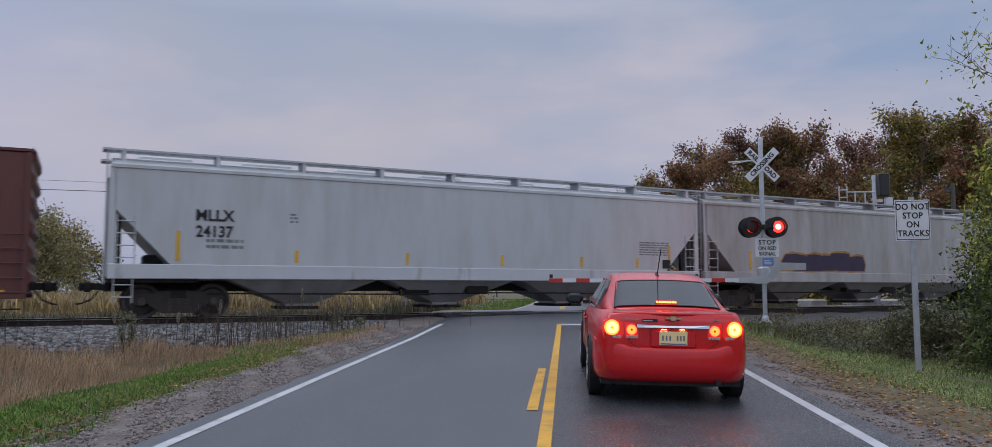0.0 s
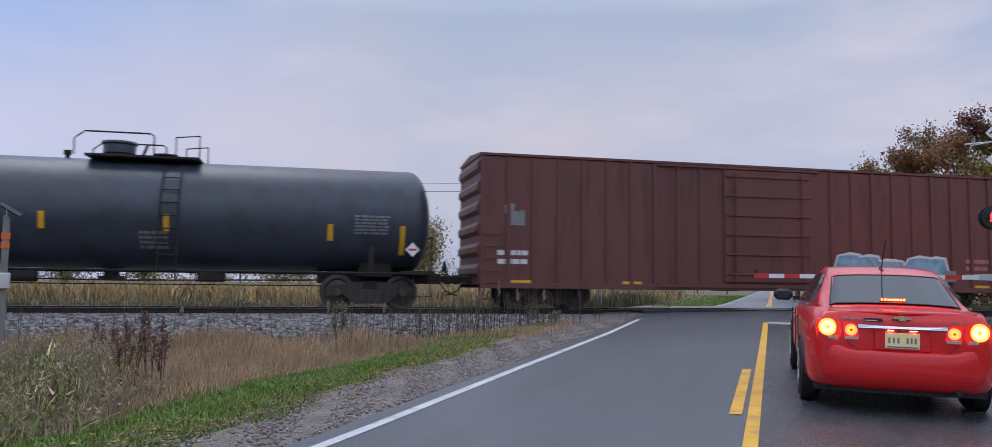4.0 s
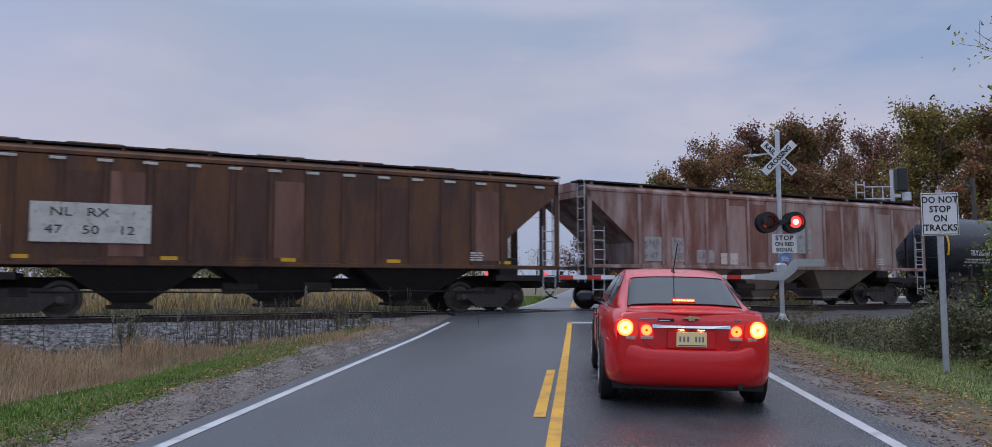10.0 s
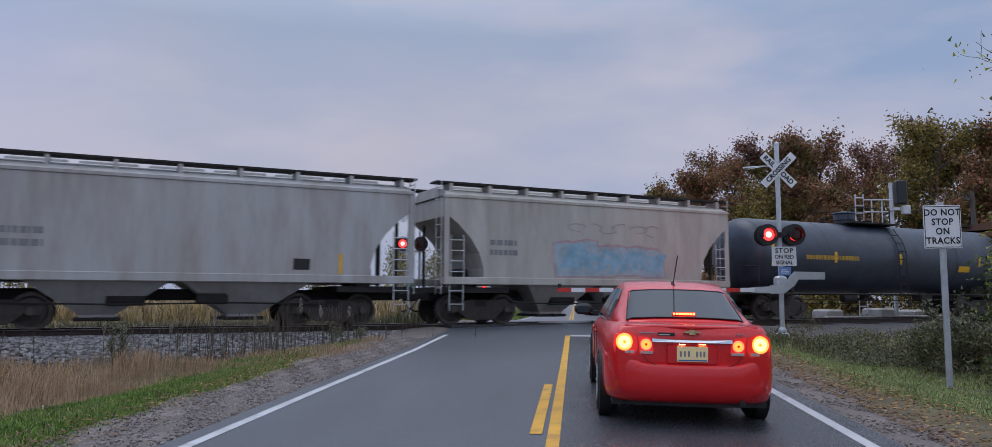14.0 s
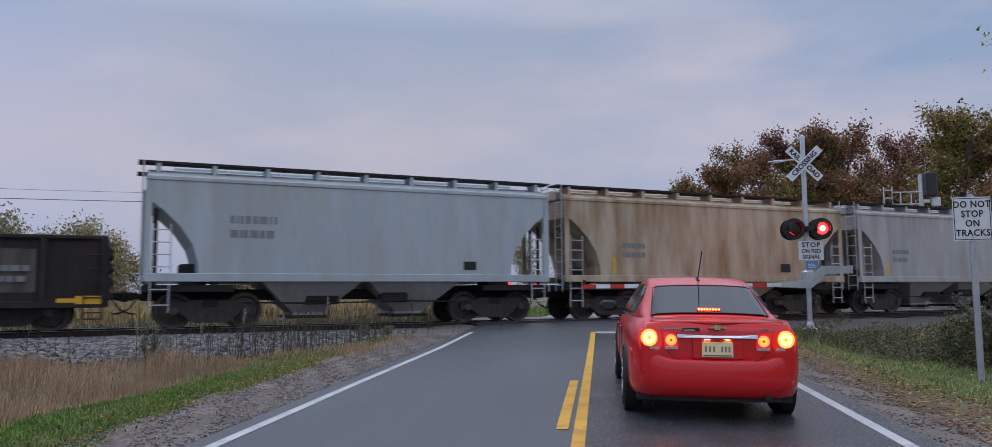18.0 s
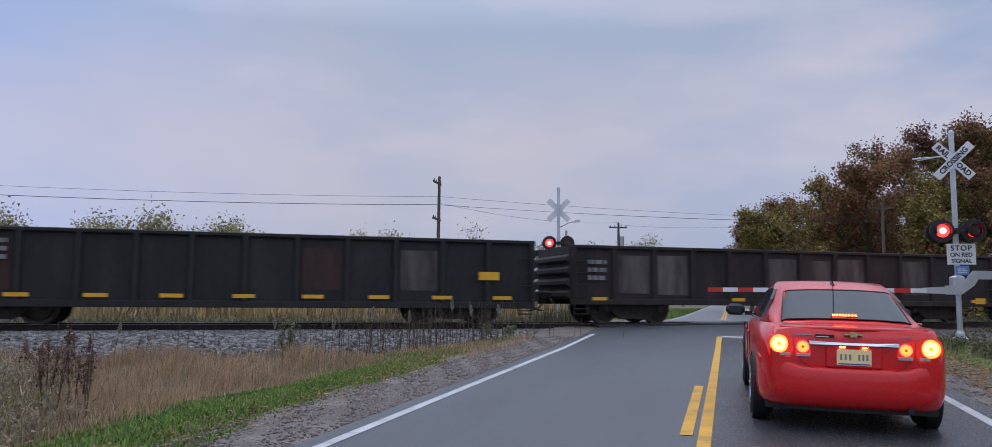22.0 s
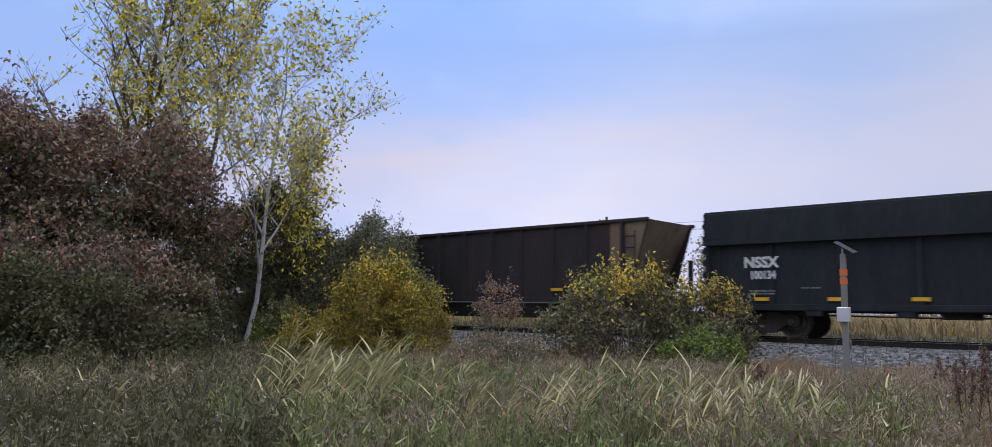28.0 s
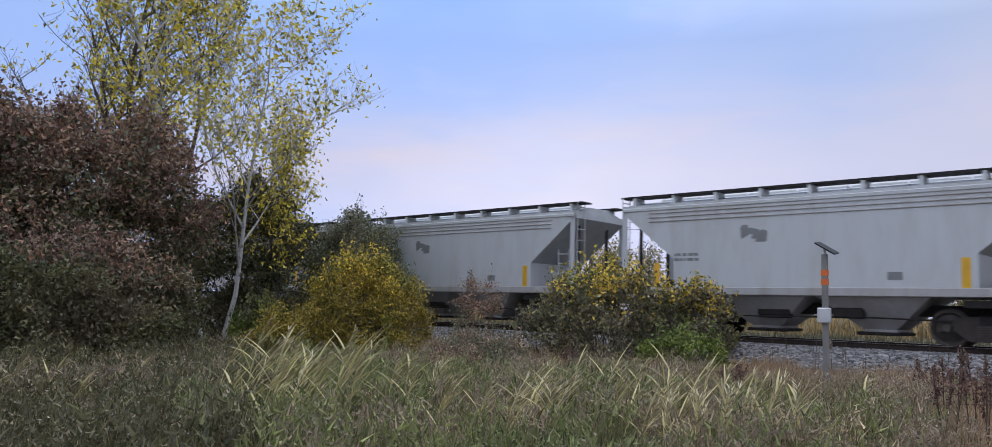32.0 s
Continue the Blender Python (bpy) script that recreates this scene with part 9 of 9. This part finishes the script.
# drifts of reeds: centre, spread, heights and number
for cx, cy, sx, sy, h0, h1, count in ((-11.0, -0.15, 0.35, 0.3, 1.05, 1.45, 8), (-9.6, 0.55, 0.4, 0.35, 0.95, 1.4, 16), (-9.9, 2.1, 0.9, 0.5, 0.55, 0.95, 10), (-9.3, 3.6, 0.9, 0.7, 0.5, 0.9, 20), (-8.7, 4.9, 0.7, 0.5, 0.5, 0.85, 12), (-7.9, 5.6, 0.3, 0.25, 0.7, 0.95, 6), (-10.6, 5.6, 1.0, 1.0, 0.6, 0.95, 14), (-11.5, -2.2, 1.4, 1.6, 0.5, 0.8, 10)):
    for i in range(count):
        x, y = cx + rr.gauss(0, sx), cy + rr.gauss(0, sy)
        if x < -7.2:
            reed(x, y, rr.uniform(h0, h1), 300 + len(bpy.data.objects), rr.uniform(0.2, 0.95))


def dock(x, y, h, n, seed):
    """A clump of dead dock: dark stalks with dense red-brown seed heads."""
    rng = np.random.default_rng(seed)
    ob = tagged(new("dock_plant"), "dead dock stalks with dark red-brown seed heads", "weed", "dock plants")
    ob.matrix_world = pose(x, y, float(ground_z(x, y)))
    segs, heads = [], []
    for i in range(n):
        b = np.array([rng.normal() * 0.17, rng.normal() * 0.17, 0])
        t = b + np.array([rng.normal() * 0.09, rng.normal() * 0.09, h * rng.uniform(0.7, 1.08)])
        segs.append((b, t, 0.008, 0.005))
        for j in range(3):
            m = b + (t - b) * rng.uniform(0.5, 0.9)
            e = m + np.array([rng.normal() * 0.06, rng.normal() * 0.06, rng.uniform(0.08, 0.2)])
            segs.append((m, e, 0.004, 0.003))
            heads.append((m, e))
        heads += [(b + (t - b) * 0.7, t)] * 2
    part("stalk", limb_mesh("stalk", segs, STALK), None, ob)
    c = np.concatenate([p + (q - p) * rng.random(26)[:, None] + rng.normal(size=(26, 3)) * 0.018 for p, q in heads])
    tagged(part("seed_head", bulk("seed_head", *leaf_cloud(c, 0.03, rng, 0.8), G_DOCK), None, ob), kind="stuff")


for i, (x, y, h, n) in enumerate(((-7.45, 8.15, 1.05, 9), (-7.75, 7.95, 0.95, 5), (-11.75, 11.55, 0.75, 5), (-12.6, 8.0, 0.7, 5), (-15.5, 6.3, 0.7, 5), (-10.7, 10.6, 0.8, 5))):
    dock(x, y, h, n, 400 + i)

# dead standing stalks and pale weeds before the ballast
sr = np.random.default_rng(33)
segs = []
for i in range(260):
    s = sr.normal(4.0, 1.5) if i < 170 else sr.uniform(-22, 4)
    p = -3.4 + sr.normal() * 0.45
    x, y, _ = track_point(s, p, 0)
    z = float(ground_z(x, y))
    b, t = np.array([x, y, z]), np.array([x + sr.normal() * 0.06, y + sr.normal() * 0.06, z + sr.uniform(0.45, 1.05)])
    segs.append((b, t, 0.007, 0.004))
    for j in range(5):
        m = b + (t - b) * sr.uniform(0.5, 1)
        segs.append((m, m + np.array([sr.normal() * 0.05, sr.normal() * 0.05, 0.12]), 0.004, 0.003))
tagged(new("dead_stalks", limb_mesh("dead_stalks", segs, STALK)), "thin dead weed stalks standing before the ballast", "weeds", kind="stuff")
for i, (s, p, h) in enumerate(((0.65, -3.3, 0.95), (5.9, -1.6, 0.6), (6.6, -1.6, 0.5), (-12.0, -2.7, 0.45))):
    x, y, _ = track_point(s, p, 0)
    bush("mullein_weed", "upright pale green weed growing at the ballast", x, y, 0.5, h, (L_GREYGREEN,), 500 + i, 700, 0.05, 6, "ballast weeds", lumps=6)

def spike_weed(x, y, h, seed):
    """A dead upright weed that ends in one pale fluffy spike."""
    rng = np.random.default_rng(seed)
    ob = tagged(new("spike_weed"), "dead upright weed with a pale fluffy spike", "weed", "spike weeds")
    ob.matrix_world = pose(x, y, float(ground_z(x, y)) - 0.02, 4 * rng.normal(), 4 * rng.normal(), 0)
    part("stalk", M().cyl((0, 0, 0), (0, 0, h), 0.009, 6, 0.005), STALK, ob)
    t = rng.random(260)
    r = 0.045 * np.sin(math.pi * np.clip(t, 0.04, 0.97)) ** 0.7 * np.sqrt(rng.random(260))
    th = rng.uniform(0, 6.283, 260)
    tagged(part("seed_head", bulk("seed_head", *leaf_cloud(np.stack([r * np.cos(th), r * np.sin(th), h * 0.72 + t * h * 0.3], 1), 0.035, rng, 0.5, -0.6), G_SPIKE), None, ob), kind="stuff")


G_SPIKE = leaf_material("pale_spike_fluff", [(0.270, 0.235, 0.190), (0.360, 0.320, 0.260), (0.210, 0.180, 0.150)], 0.35)
for i, (s, p, h) in enumerate(((0.4, -3.2, 0.95), (1.7, -3.0, 0.9), (2.6, -3.1, 1.15), (3.6, -2.9, 1.0), (4.7, -2.9, 1.25), (5.3, -2.7, 1.0), (5.9, -2.8, 0.9), (-3.0, -3.2, 0.8), (-6.5, -3.3, 0.8))):
    x, y, _ = track_point(s, p, 0)
    spike_weed(x, y, h, 540 + i)

# --- ballast stones
br = np.random.default_rng(12)
n = 30000
s, p = br.uniform(-40, 11, n), br.uniform(-2.75, -0.1, n)
keep = br.random(n) < np.clip(18 / np.abs(s - 0 + 1e-3) + 0.3, 0, 1)
s, p = s[keep], p[keep]
z = np.interp(p, [q[0] for q in bed_prof], [q[1] for q in bed_prof])
ctr = np.stack([math.cos(radians(TH)) * s - math.sin(radians(TH)) * (DD + p), math.sin(radians(TH)) * s + math.cos(radians(TH)) * (DD + p), z + 0.01], 1)
ok = (ctr[:, 0] < -4.3)
ctr = ctr[ok]
n = len(ctr)
cube = np.array([(x, y, zz) for zz in (-1, 1) for y in (-1, 1) for x in (-1, 1)], float)
v = ctr[:, None] + (cube[None] * br.uniform(0.55, 1.0, (n, 8, 1)) + br.normal(size=(n, 8, 3)) * 0.15) * br.uniform(0.028, 0.058, (n, 1, 1)) * np.array([1, 1, 0.75])
face = np.array([(0, 2, 3, 1), (4, 5, 7, 6), (0, 1, 5, 4), (2, 6, 7, 3), (0, 4, 6, 2), (1, 3, 7, 5)])
f = (np.arange(n)[:, None, None] * 8 + face[None]).reshape(-1, 4)
tagged(new("ballast_stones", bulk("ballast_stones", v.reshape(-1, 3), f, STONE)), "loose grey crushed-stone ballast", "stones", kind="stuff")
pr = np.random.default_rng(14)
n = 13000
y = pr.uniform(2, 20, n)
x = np.where(pr.random(n) < 0.7, pr.uniform(-4.75, -3.6, n), pr.uniform(2.85, 3.5, n))
ctr = np.stack([x, y, ground_z(x, y) + 0.035], 1)
v = ctr[:, None] + (cube[None] * pr.uniform(0.5, 1.0, (n, 8, 1))) * (pr.uniform(0.004, 0.016, (n, 1, 1)) * np.array([1, 1, 0.7]))
f = (np.arange(n)[:, None, None] * 8 + face[None]).reshape(-1, 4)
tagged(new("shoulder_pebbles", bulk("shoulder_pebbles", v.reshape(-1, 3), f, PEBBLE)), "loose pebbles on the gravel shoulders", "stones", kind="stuff")


# ---------------------------------------------------------------- motion
def run_out(t):
    """Metres that the train has rolled after t seconds: steady, then gathering speed."""
    gain = 0.0 if t < 22.0 else 0.1334 * (t - 22.0) ** 2 if t < 27.5 else 4.035 + 1.467 * (t - 27.5)
    return SPEED * t + gain


def motions():
    """The train rolls by and gathers speed; wheelsets turn."""
    for car, s0 in TRAIN:
        walk(car, [(t, track_pose(s0 + run_out(t), 0.75, ZR)) for t in (0.0, 11.0, 21.0, 22.0, 23.0, 24.0, 25.0, 26.0, 27.0, 28.0, 29.0, 30.0, 31.0, 32.0)])
    steps = 560
    for first, rest in WHEELSETS:
        x = first.location.x
        walk(first, [(32.0 * i / steps, pose(x, 0, 0.457) @ Matrix.Rotation(run_out(32.0 * i / steps) / 0.457, 4, "Y")) for i in range(steps + 1)])
        for ob in rest:
            ob.rotation_mode = "QUATERNION"
            ob.animation_data_create()
            ob.animation_data.action = first.animation_data.action
            ob.animation_data.action_slot = first.animation_data.action_slot
    # the added discs slide from lens to lens in place of blinking
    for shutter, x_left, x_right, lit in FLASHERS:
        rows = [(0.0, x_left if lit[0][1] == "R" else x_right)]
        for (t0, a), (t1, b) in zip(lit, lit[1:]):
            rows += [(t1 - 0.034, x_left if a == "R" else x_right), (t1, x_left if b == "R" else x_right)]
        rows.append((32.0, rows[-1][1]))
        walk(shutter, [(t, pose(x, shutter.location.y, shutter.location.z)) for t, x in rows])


motions()
